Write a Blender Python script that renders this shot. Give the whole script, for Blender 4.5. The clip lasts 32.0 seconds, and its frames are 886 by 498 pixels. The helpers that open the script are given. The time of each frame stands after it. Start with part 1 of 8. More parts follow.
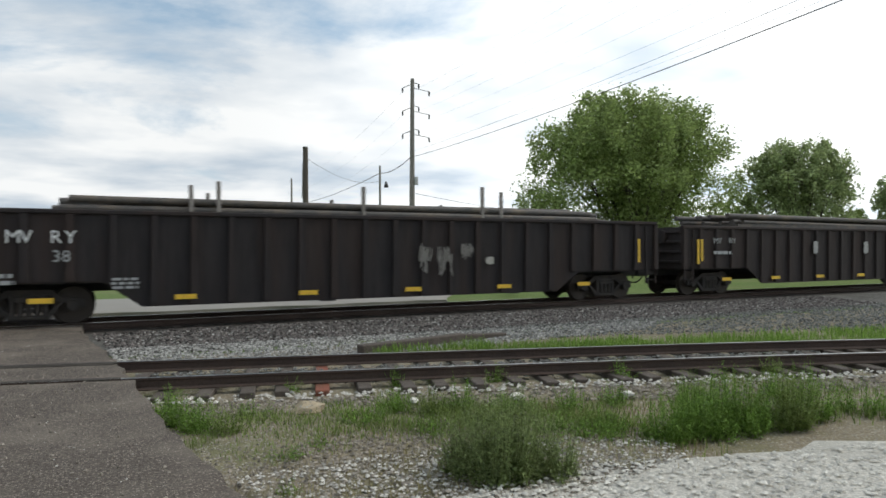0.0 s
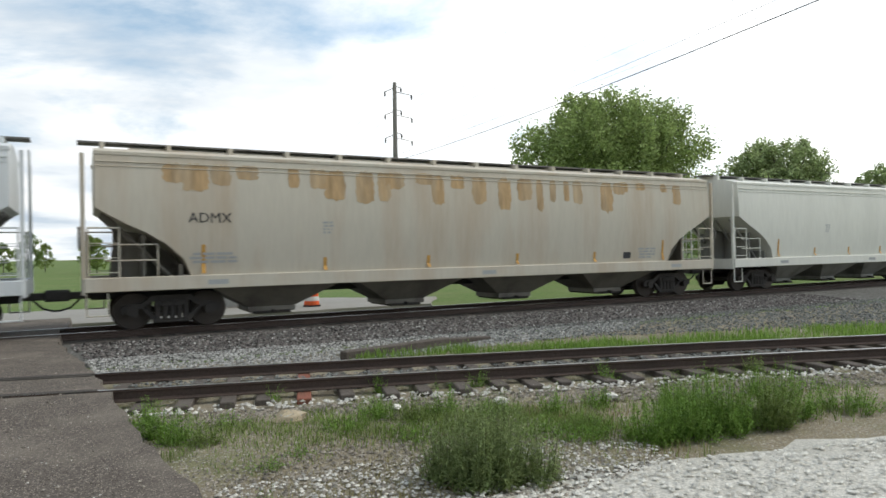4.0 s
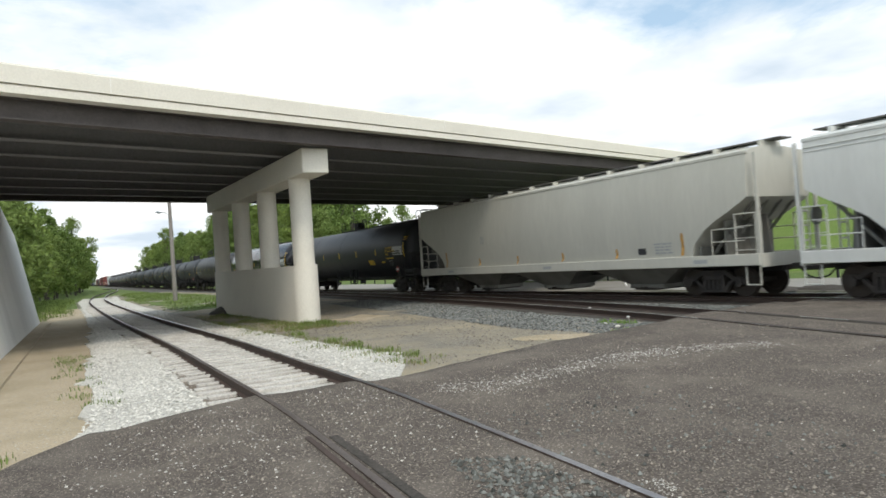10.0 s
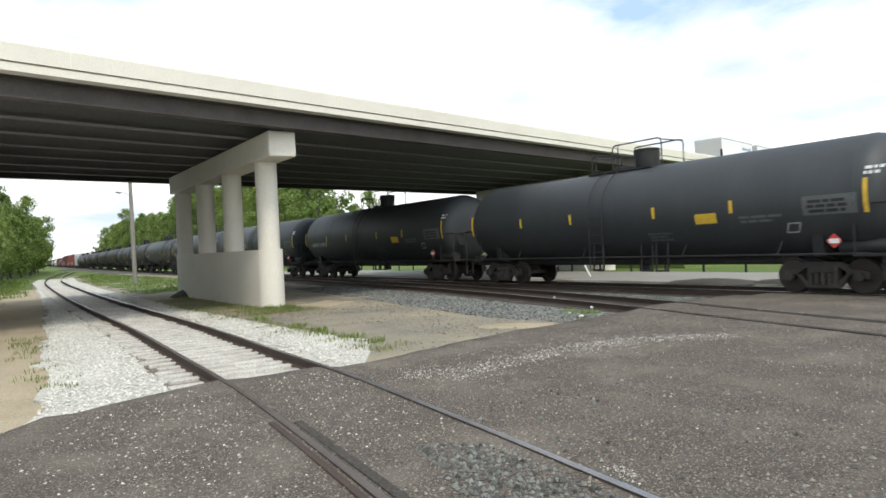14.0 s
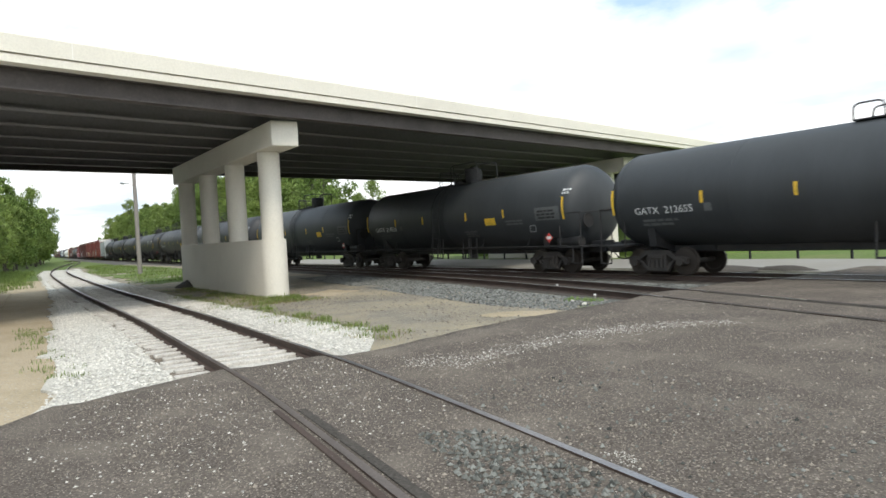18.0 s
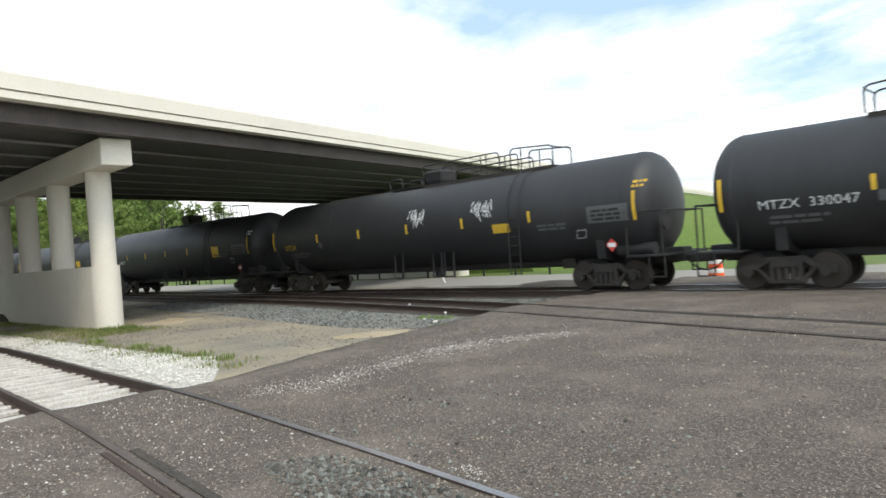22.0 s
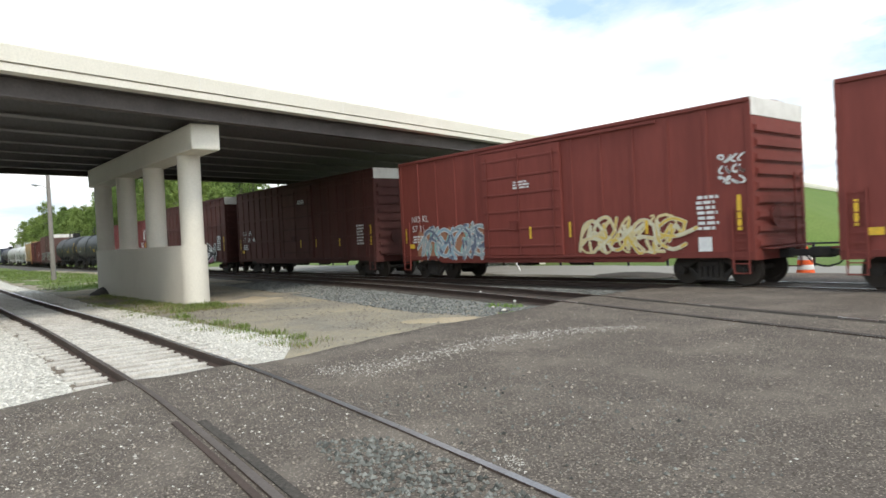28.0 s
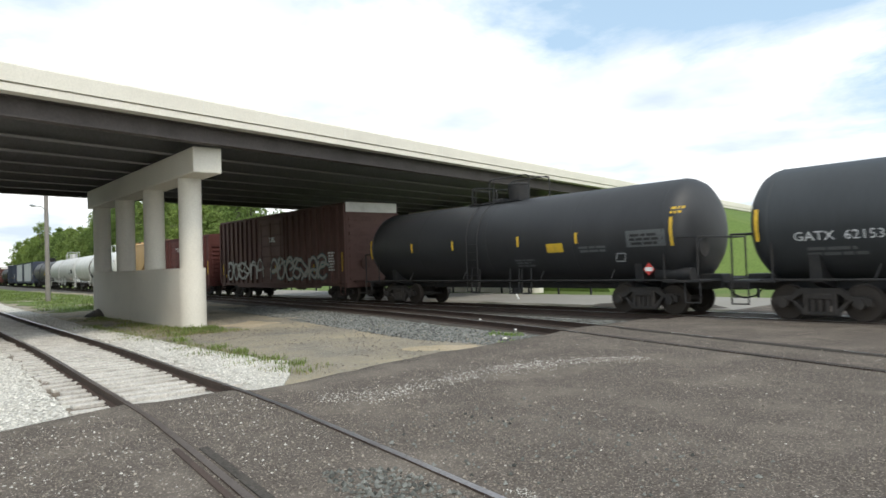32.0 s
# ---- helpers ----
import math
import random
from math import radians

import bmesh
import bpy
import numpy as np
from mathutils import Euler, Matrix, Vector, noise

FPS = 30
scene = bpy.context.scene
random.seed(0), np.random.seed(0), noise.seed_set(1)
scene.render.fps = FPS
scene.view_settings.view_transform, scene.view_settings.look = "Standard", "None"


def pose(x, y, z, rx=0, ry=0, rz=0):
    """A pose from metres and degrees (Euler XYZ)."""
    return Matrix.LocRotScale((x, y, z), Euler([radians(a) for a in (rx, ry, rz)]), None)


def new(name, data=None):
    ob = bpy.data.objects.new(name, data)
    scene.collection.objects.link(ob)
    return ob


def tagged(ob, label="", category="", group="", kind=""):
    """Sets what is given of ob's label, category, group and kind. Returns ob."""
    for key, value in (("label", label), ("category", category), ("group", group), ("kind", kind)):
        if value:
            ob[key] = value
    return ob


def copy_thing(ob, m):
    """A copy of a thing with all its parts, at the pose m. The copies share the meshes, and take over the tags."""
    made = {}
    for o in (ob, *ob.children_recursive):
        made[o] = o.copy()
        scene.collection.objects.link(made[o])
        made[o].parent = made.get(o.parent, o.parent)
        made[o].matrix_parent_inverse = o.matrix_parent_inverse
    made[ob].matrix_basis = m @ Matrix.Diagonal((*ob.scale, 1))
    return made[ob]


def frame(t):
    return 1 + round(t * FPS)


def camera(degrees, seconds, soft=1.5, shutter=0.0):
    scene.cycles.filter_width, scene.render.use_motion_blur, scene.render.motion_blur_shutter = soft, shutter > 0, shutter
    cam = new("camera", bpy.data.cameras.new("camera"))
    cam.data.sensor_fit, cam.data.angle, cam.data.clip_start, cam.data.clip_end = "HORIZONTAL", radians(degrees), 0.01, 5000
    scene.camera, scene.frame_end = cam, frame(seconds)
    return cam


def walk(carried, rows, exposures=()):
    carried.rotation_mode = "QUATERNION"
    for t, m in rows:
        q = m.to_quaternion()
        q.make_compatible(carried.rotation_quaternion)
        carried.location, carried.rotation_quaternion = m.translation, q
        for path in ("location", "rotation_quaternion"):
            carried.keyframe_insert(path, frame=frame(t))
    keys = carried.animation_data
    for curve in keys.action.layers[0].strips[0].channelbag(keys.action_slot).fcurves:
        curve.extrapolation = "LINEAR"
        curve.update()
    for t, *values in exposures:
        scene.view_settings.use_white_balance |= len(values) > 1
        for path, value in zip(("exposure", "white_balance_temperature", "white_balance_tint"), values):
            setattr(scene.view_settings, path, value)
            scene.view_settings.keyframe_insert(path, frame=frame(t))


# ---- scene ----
cam = camera(66.5, 32.0, soft=1.6, shutter=0.1)

# seconds, eye x, y, z, yaw, pitch, roll in degrees
ROWS = [
    (0.0, -0.039, -0.041, 1.757, -27.13, 0.04, 0.16),
    (0.5, -0.059, -0.041, 1.753, -22.46, -0.08, 0.50),
    (1.0, -0.054, -0.054, 1.751, -19.98, -0.28, 0.82),
    (1.5, -0.019, -0.076, 1.750, -23.73, -0.74, 1.18),
    (2.0, -0.024, -0.078, 1.760, -27.16, -0.86, 1.34),
    (2.5, -0.036, -0.069, 1.770, -26.54, -0.59, 1.21),
    (4.5, 0.071, 0.006, 1.771, -28.67, 0.55, 1.05),
    (5.0, 0.081, 0.021, 1.781, -23.36, 1.02, 1.07),
    (5.5, 0.084, 0.005, 1.767, -18.08, -0.04, 1.67),
    (6.0, -0.121, -0.036, 1.780, 6.57, -2.39, 2.76),
    (6.5, -0.397, -0.074, 1.732, 28.73, 0.13, 2.67),
    (7.0, -0.405, -0.085, 1.729, 42.43, -0.09, 2.63),
    (7.5, -0.292, -0.052, 1.731, 54.35, 0.61, 2.25),
    (8.0, -0.170, -0.035, 1.734, 61.98, 1.17, 2.30),
    (8.5, -0.099, -0.053, 1.732, 60.40, -0.42, 2.62),
    (9.0, -0.081, -0.044, 1.740, 58.76, 0.59, 3.51),
    (9.5, -0.057, -0.023, 1.740, 54.23, 0.56, 3.95),
    (10.0, -0.056, -0.038, 1.739, 58.61, 0.94, 3.88),
    (10.5, -0.060, -0.053, 1.740, 61.09, 0.86, 3.46),
    (11.0, -0.060, -0.055, 1.741, 61.39, 0.56, 2.72),
    (11.5, -0.055, -0.052, 1.743, 58.96, 0.34, 3.13),
    (12.0, -0.039, -0.047, 1.739, 56.71, 0.22, 3.46),
    (12.5, -0.038, -0.050, 1.740, 54.09, 0.06, 3.08),
    (13.0, -0.049, -0.061, 1.738, 54.92, 0.10, 2.59),
    (13.5, -0.058, -0.063, 1.740, 55.90, -0.17, 2.69),
    (15.5, -0.090, -0.053, 1.732, 52.41, -1.11, 3.06),
    (16.0, -0.087, -0.057, 1.733, 50.43, -1.14, 3.28),
    (16.5, -0.083, -0.062, 1.738, 49.82, -1.18, 3.35),
    (17.0, -0.077, -0.083, 1.743, 55.44, -1.11, 3.21),
    (17.5, -0.052, -0.073, 1.740, 58.03, -1.15, 2.89),
    (18.0, -0.033, -0.057, 1.737, 56.06, -1.22, 3.07),
    (18.5, -0.018, -0.050, 1.737, 54.91, -0.99, 3.34),
    (19.0, -0.019, -0.045, 1.737, 54.10, -0.64, 3.55),
    (19.5, -0.016, -0.039, 1.739, 52.83, -0.32, 3.71),
    (20.0, 0.001, -0.027, 1.736, 50.73, -0.13, 3.85),
    (20.5, 0.011, -0.011, 1.736, 46.50, -0.31, 4.52),
    (21.0, 0.015, 0.005, 1.737, 43.46, -0.21, 4.47),
    (21.5, 0.010, 0.007, 1.732, 42.16, -0.14, 4.46),
    (22.0, 0.010, 0.009, 1.729, 43.69, -0.25, 4.22),
    (22.5, 0.022, -0.000, 1.729, 44.23, -0.41, 4.22),
    (23.0, 0.022, -0.013, 1.729, 46.90, -0.45, 3.60),
    (23.5, 0.065, 0.031, 1.731, 49.76, -0.50, 3.36),
    (24.0, 0.110, 0.082, 1.739, 54.96, -0.68, 2.65),
    (24.5, 0.133, 0.093, 1.741, 55.42, -1.27, 2.35),
    (26.5, 0.207, 0.144, 1.758, 54.04, -1.59, 2.85),
    (27.0, 0.215, 0.146, 1.756, 52.47, -1.48, 2.58),
    (27.5, 0.217, 0.149, 1.752, 51.21, -1.31, 2.55),
    (28.0, 0.219, 0.151, 1.752, 50.50, -1.01, 2.78),
    (28.5, 0.212, 0.155, 1.751, 49.86, -0.76, 3.09),
    (29.0, 0.203, 0.158, 1.753, 49.28, -0.54, 3.32),
    (29.5, 0.200, 0.151, 1.755, 48.92, -0.12, 3.23),
    (30.0, 0.194, 0.146, 1.757, 48.82, 0.20, 3.18),
    (30.5, 0.167, 0.122, 1.761, 49.67, 0.75, 3.01),
    (31.0, 0.099, 0.078, 1.759, 50.84, 1.02, 2.71),
    (31.5, 0.089, 0.077, 1.753, 50.45, 1.28, 2.20),
    (32.0, 0.080, 0.081, 1.754, 50.15, 1.27, 1.87),
]
walk(cam, [(t, pose(x, y, z, 90 + p, r, w)) for t, x, y, z, w, p, r in ROWS], exposures=[(0.0, -0.18), (1.4, 0.04), (2.0, 0.1), (5.6, 0.06), (7.0, 0.08), (8.0, 0.25), (11.0, 0.27), (12.2, 0.44), (29.6, 0.52), (30.9, 0.42), (32.0, 0.36)])

# ---------------------------------------------------------------- world and sun
world = bpy.data.worlds.new("sky")
scene.world = world
world.use_nodes = True
SUN_EL, SUN_AZ = 52.0, 107.0  # height, and bearing clockwise from +y


CLOUD_SHIFT = (3.1, 7.4, 0.0)


def make_sky():
    nt = world.node_tree
    nt.nodes.clear()
    N, L = nt.nodes.new, nt.links.new
    out, bg = N("ShaderNodeOutputWorld"), N("ShaderNodeBackground")
    sky = N("ShaderNodeTexSky")
    sky.sky_type, sky.sun_disc = "NISHITA", False
    sky.sun_elevation, sky.sun_rotation = radians(SUN_EL), radians(SUN_AZ)
    sky.air_density, sky.dust_density, sky.ozone_density = 1.0, 1.2, 1.5
    tc, mp = N("ShaderNodeTexCoord"), N("ShaderNodeMapping")
    mp.inputs["Location"].default_value = CLOUD_SHIFT
    # the clouds lie on one flat layer, so they flatten towards the horizon
    d, low, den = N("ShaderNodeSeparateXYZ"), N("ShaderNodeMath"), N("ShaderNodeMath")
    low.operation, den.operation = "MAXIMUM", "ADD"
    low.inputs[1].default_value, den.inputs[1].default_value = 0.0, 0.12
    L(tc.outputs["Generated"], d.inputs["Vector"])
    L(d.outputs["Z"], low.inputs[0])
    L(low.outputs["Value"], den.inputs[0])
    layer = N("ShaderNodeCombineXYZ")
    for axis in "XY":
        q = N("ShaderNodeMath")
        q.operation = "DIVIDE"
        L(d.outputs[axis], q.inputs[0])
        L(den.outputs["Value"], q.inputs[1])
        L(q.outputs["Value"], layer.inputs[axis])
    L(layer.outputs["Vector"], mp.inputs["Vector"])
    big, small = N("ShaderNodeTexNoise"), N("ShaderNodeTexNoise")
    big.inputs["Scale"].default_value, big.inputs["Detail"].default_value, big.inputs["Roughness"].default_value = 0.70, 8.0, 0.60
    big.inputs["Distortion"].default_value = 0.35
    small.inputs["Scale"].default_value, small.inputs["Detail"].default_value = 1.0, 5.0
    L(mp.outputs["Vector"], big.inputs["Vector"])
    L(mp.outputs["Vector"], small.inputs["Vector"])
    # cloud cover rises towards the horizon
    sep = N("ShaderNodeSeparateXYZ")
    L(tc.outputs["Generated"], sep.inputs["Vector"])
    up = N("ShaderNodeMapRange")
    up.inputs["From Min"].default_value, up.inputs["From Max"].default_value = 0.06, 0.36
    up.inputs["To Min"].default_value, up.inputs["To Max"].default_value = 0.17, -0.085
    L(sep.outputs["Z"], up.inputs["Value"])
    add = N("ShaderNodeMath")
    add.operation = "ADD"
    L(big.outputs["Fac"], add.inputs[0])
    L(up.outputs["Result"], add.inputs[1])
    # the west is more overcast
    west, more = N("ShaderNodeMapRange"), N("ShaderNodeMath")
    west.inputs["From Min"].default_value, west.inputs["From Max"].default_value = -0.5, 0.05
    west.inputs["To Min"].default_value, west.inputs["To Max"].default_value = 0.105, 0.0
    L(sep.outputs["X"], west.inputs["Value"])
    L(add.outputs["Value"], more.inputs[0])
    L(west.outputs["Result"], more.inputs[1])
    east_cover, most = N("ShaderNodeMapRange"), N("ShaderNodeMath")
    east_cover.inputs["From Min"].default_value, east_cover.inputs["From Max"].default_value = 0.15, 0.6
    east_cover.inputs["To Min"].default_value, east_cover.inputs["To Max"].default_value = 0.0, 0.16
    L(sep.outputs["X"], east_cover.inputs["Value"])
    L(more.outputs["Value"], most.inputs[0])
    L(east_cover.outputs["Result"], most.inputs[1])
    add = most
    ramp = N("ShaderNodeValToRGB")
    ramp.color_ramp.elements[0].position, ramp.color_ramp.elements[1].position = 0.425, 0.575
    L(add.outputs["Value"], ramp.inputs["Fac"])
    shade = N("ShaderNodeValToRGB")
    shade.color_ramp.elements[0].position, shade.color_ramp.elements[0].color = 0.34, (0.58, 0.67, 0.76, 1)
    shade.color_ramp.elements[1].position, shade.color_ramp.elements[1].color = 0.58, (1.04, 1.06, 1.06, 1)
    L(small.outputs["Fac"], shade.inputs["Fac"])
    blue = N("ShaderNodeMix")
    blue.data_type, blue.blend_type = "RGBA", "MULTIPLY"
    blue.inputs["Factor"].default_value = 1.0
    L(sky.outputs["Color"], blue.inputs["A"])
    blue.inputs["B"].default_value = (0.13, 0.13, 0.125, 1)
    haze = N("ShaderNodeMix")
    haze.data_type = "RGBA"
    haze.inputs["Factor"].default_value = 0.6
    L(blue.outputs["Result"], haze.inputs["A"])
    haze.inputs["B"].default_value = (0.50, 0.68, 0.84, 1)
    mix = N("ShaderNodeMix")
    mix.data_type = "RGBA"
    L(ramp.outputs["Color"], mix.inputs["Factor"])
    L(haze.outputs["Result"], mix.inputs["A"])
    L(shade.outputs["Color"], mix.inputs["B"])
    # the sky is brightest towards the veiled sun
    east, glow = N("ShaderNodeMapRange"), N("ShaderNodeMix")
    east.interpolation_type = "SMOOTHSTEP"
    east.inputs["From Min"].default_value, east.inputs["From Max"].default_value = 0.1, 0.75
    east.inputs["To Min"].default_value, east.inputs["To Max"].default_value = 1.0, 1.45
    L(sep.outputs["X"], east.inputs["Value"])
    glow.data_type, glow.blend_type = "RGBA", "MULTIPLY"
    glow.inputs["Factor"].default_value = 1.0
    L(mix.outputs["Result"], glow.inputs["A"])
    L(east.outputs["Result"], glow.inputs["B"])
    L(glow.outputs["Result"], bg.inputs["Color"])
    bg.inputs["Strength"].default_value = 1.02
    L(bg.outputs["Background"], out.inputs["Surface"])


make_sky()
sun = new("sun", bpy.data.lights.new("sun", "SUN"))
sun.data.energy, sun.data.angle, sun.data.color = 1.45, radians(12), (1.0, 0.93, 0.82)
sun.matrix_world = pose(0, 0, 60, 90 - SUN_EL, 0, 180 - SUN_AZ)


# ---------------------------------------------------------------- materials
MATS = {}


def mat(name, base, rough=0.8, metal=0.0, vary=0.25, scale=3.0, fine=40.0, bump=0.15, dirt=None, dirt_amount=0.35, streak=False, island=False, coords="Object", spec=0.4, coat=0.0, shift=0.0, speck=None):
    """A surface of one base colour with grain, wide stains and fine relief, at real size."""
    if name in MATS:
        return MATS[name]
    m = bpy.data.materials.new(name)
    m.use_nodes = True
    nt = m.node_tree
    N, L = nt.nodes.new, nt.links.new
    b = nt.nodes["Principled BSDF"]
    b.inputs["Roughness"].default_value, b.inputs["Metallic"].default_value = rough, metal
    b.inputs["Specular IOR Level"].default_value = spec
    b.inputs["Coat Weight"].default_value = coat
    tc = N("ShaderNodeTexCoord")
    vec = N("ShaderNodeNewGeometry").outputs["Position"] if coords == "World" else tc.outputs[coords]
    mp = N("ShaderNodeMapping")
    mp.inputs["Scale"].default_value = (1.0, 1.0, 0.14) if streak else (1.0, 1.0, 1.0)
    info = N("ShaderNodeObjectInfo")
    off = N("ShaderNodeCombineXYZ")
    mul = N("ShaderNodeMath")
    mul.operation = "MULTIPLY"
    mul.inputs[1].default_value = 37.0 if coords != "World" else 0.0
    L(info.outputs["Random"], mul.inputs[0])
    L(mul.outputs["Value"], off.inputs["X"])
    L(off.outputs["Vector"], mp.inputs["Location"])
    L(vec, mp.inputs["Vector"])
    wide, grain = N("ShaderNodeTexNoise"), N("ShaderNodeTexNoise")
    wide.inputs["Scale"].default_value, wide.inputs["Detail"].default_value, wide.inputs["Roughness"].default_value = scale, 6.0, 0.6
    grain.inputs["Scale"].default_value, grain.inputs["Detail"].default_value, grain.inputs["Roughness"].default_value = fine, 4.0, 0.65
    L(mp.outputs["Vector"], wide.inputs["Vector"])
    L(mp.outputs["Vector"], grain.inputs["Vector"])

    def shade(k):
        return (*[min(1.0, c * k) for c in base], 1)

    tone = N("ShaderNodeMix")
    tone.data_type = "RGBA"
    tone.inputs["A"].default_value, tone.inputs["B"].default_value = shade(1 - vary), shade(1 + vary)
    span = N("ShaderNodeMapRange")
    span.inputs["From Min"].default_value, span.inputs["From Max"].default_value = 0.3, 0.7
    L(grain.outputs["Fac"], span.inputs["Value"])
    L(span.outputs["Result"], tone.inputs["Factor"])
    col = tone.outputs["Result"]
    if island:
        geo = N("ShaderNodeNewGeometry")
        hue = N("ShaderNodeMix")
        hue.data_type, hue.blend_type = "RGBA", "MULTIPLY"
        hue.inputs["Factor"].default_value = 1.0
        r = N("ShaderNodeMapRange")
        r.inputs["To Min"].default_value, r.inputs["To Max"].default_value = 1 - island, 1 + island * 0.6
        L(geo.outputs["Random Per Island"], r.inputs["Value"])
        L(col, hue.inputs["A"])
        L(r.outputs["Result"], hue.inputs["B"])
        col = hue.outputs["Result"]
    if dirt:
        d = N("ShaderNodeMix")
        d.data_type = "RGBA"
        dr = N("ShaderNodeMapRange")
        dr.inputs["From Min"].default_value, dr.inputs["From Max"].default_value = 0.46 + shift, 0.72 + shift
        dr.inputs["To Max"].default_value = dirt_amount
        L(wide.outputs["Fac"], dr.inputs["Value"])
        L(dr.outputs["Result"], d.inputs["Factor"])
        L(col, d.inputs["A"])
        d.inputs["B"].default_value = (*dirt, 1)
        col = d.outputs["Result"]
    if speck:
        # single stones of another colour: share of cells, cells to the metre
        tint, share, cells = speck
        vo = N("ShaderNodeTexVoronoi")
        vo.inputs["Scale"].default_value = cells
        L(mp.outputs["Vector"], vo.inputs["Vector"])
        ch = N("ShaderNodeSeparateColor")
        L(vo.outputs["Color"], ch.inputs["Color"])
        pick, near, both = N("ShaderNodeMath"), N("ShaderNodeMapRange"), N("ShaderNodeMath")
        pick.operation, both.operation = "LESS_THAN", "MULTIPLY"
        pick.inputs[1].default_value = share
        L(ch.outputs["Red"], pick.inputs[0])
        near.inputs["From Min"].default_value, near.inputs["From Max"].default_value = 0.52, 0.34
        L(vo.outputs["Distance"], near.inputs["Value"])
        L(pick.outputs["Value"], both.inputs[0])
        L(near.outputs["Result"], both.inputs[1])
        far = N("ShaderNodeMix")
        far.data_type = "RGBA"
        far.inputs["A"].default_value, far.inputs["B"].default_value = (*[c * 0.35 for c in tint], 1), (*tint, 1)
        L(ch.outputs["Green"], far.inputs["Factor"])
        sp = N("ShaderNodeMix")
        sp.data_type = "RGBA"
        L(both.outputs["Value"], sp.inputs["Factor"])
        L(col, sp.inputs["A"])
        L(far.outputs["Result"], sp.inputs["B"])
        col = sp.outputs["Result"]
    L(col, b.inputs["Base Color"])
    rr = N("ShaderNodeMapRange")
    rr.inputs["To Min"].default_value, rr.inputs["To Max"].default_value = max(0.02, rough - 0.12), min(1.0, rough + 0.12)
    L(wide.outputs["Fac"], rr.inputs["Value"])
    L(rr.outputs["Result"], b.inputs["Roughness"])
    if bump:
        bp = N("ShaderNodeBump")
        bp.inputs["Strength"].default_value, bp.inputs["Distance"].default_value = bump, 0.02
        L(grain.outputs["Fac"], bp.inputs["Height"])
        L(bp.outputs["Normal"], b.inputs["Normal"])
    MATS[name] = m
    return m


def leaf_mat(name, base, vary=0.5):
    if name in MATS:
        return MATS[name]
    m = mat(name, base, 0.6, vary=0.2, island=vary, bump=0, scale=0.4, fine=6, dirt=[c * 0.6 for c in base], dirt_amount=0.3, coords="World", spec=0.2)
    nt = m.node_tree
    b = nt.nodes["Principled BSDF"]
    tr, mx = nt.nodes.new("ShaderNodeBsdfTranslucent"), nt.nodes.new("ShaderNodeMixShader")
    src = b.inputs["Base Color"].links[0].from_socket
    nt.links.new(src, tr.inputs["Color"])
    mx.inputs["Fac"].default_value = 0.42
    nt.links.new(b.outputs["BSDF"], mx.inputs[1])
    nt.links.new(tr.outputs["BSDF"], mx.inputs[2])
    nt.links.new(mx.outputs["Shader"], nt.nodes["Material Output"].inputs["Surface"])
    return m


ASPHALT = mat("worn asphalt", (0.106, 0.090, 0.076), 0.95, vary=0.6, scale=0.9, fine=38, bump=1.0, dirt=(0.198, 0.171, 0.142), dirt_amount=0.85, coords="World", spec=0.15, speck=((0.36, 0.31, 0.26), 0.5, 56))
DIRT = mat("sandy dirt", (0.41, 0.34, 0.24), 0.97, vary=0.3, scale=0.7, fine=45, bump=0.5, dirt=(0.25, 0.215, 0.13), dirt_amount=0.55, coords="World", spec=0.1, speck=((0.5, 0.47, 0.4), 0.2, 30))
GREYDIRT = mat("grey crushed stone dirt", (0.20, 0.185, 0.155), 0.97, vary=0.45, scale=0.4, fine=40, bump=0.9, dirt=(0.36, 0.31, 0.215), dirt_amount=0.9, coords="World", spec=0.1, shift=-0.09, speck=((0.42, 0.40, 0.35), 0.4, 30))
VERGE = mat("dry verge soil", (0.24, 0.205, 0.145), 0.97, vary=0.4, scale=0.8, fine=40, bump=0.9, dirt=(0.13, 0.15, 0.055), dirt_amount=0.8, coords="World", spec=0.1, speck=((0.46, 0.43, 0.37), 0.45, 34))
STONE_T = mat("mixed tan and grey stone", (0.27, 0.24, 0.20), 0.92, vary=0.2, scale=3, fine=40, island=0.6, bump=0.2, coords="World", spec=0.15)
WHITEGRAVEL = mat("white limestone gravel", (0.55, 0.53, 0.475), 0.95, vary=0.4, scale=0.7, fine=34, bump=0.9, dirt=(0.33, 0.31, 0.26), dirt_amount=0.5, coords="World", spec=0.15)
STONE_L = mat("clean limestone gravel", (0.60, 0.58, 0.525), 0.92, vary=0.15, scale=3, fine=40, island=0.35, bump=0.2, coords="World", spec=0.15)
STONE_W = mat("limestone chips", (0.53, 0.51, 0.46), 0.92, vary=0.15, scale=3, fine=40, island=0.45, bump=0.2, coords="World", spec=0.15)
STONE_G = mat("grey ballast stone", (0.17, 0.174, 0.162), 0.92, vary=0.2, scale=3, fine=40, island=0.7, bump=0.2, coords="World", spec=0.15)
STONE_P = mat("pale grey ballast stone", (0.31, 0.305, 0.285), 0.92, vary=0.2, scale=3, fine=40, island=0.65, bump=0.2, coords="World", spec=0.15)
# rust brown, darkened further to carry the shade between tie ends
RUST_SHADE_BED = mat("rusty gravel darkened as shade", (0.17, 0.14, 0.11), 0.95, vary=0.4, scale=1.5, fine=30, bump=0.8, dirt=(0.34, 0.31, 0.26), dirt_amount=0.6, coords="World", spec=0.1)
# two greys whose tone carries the shade under the bridge deck
SOFFIT_SHADE = mat("shade grey soffit concrete", (0.24, 0.235, 0.24), 0.9, vary=0.1, scale=0.5, fine=10, bump=0.05, coords="World", spec=0.2)
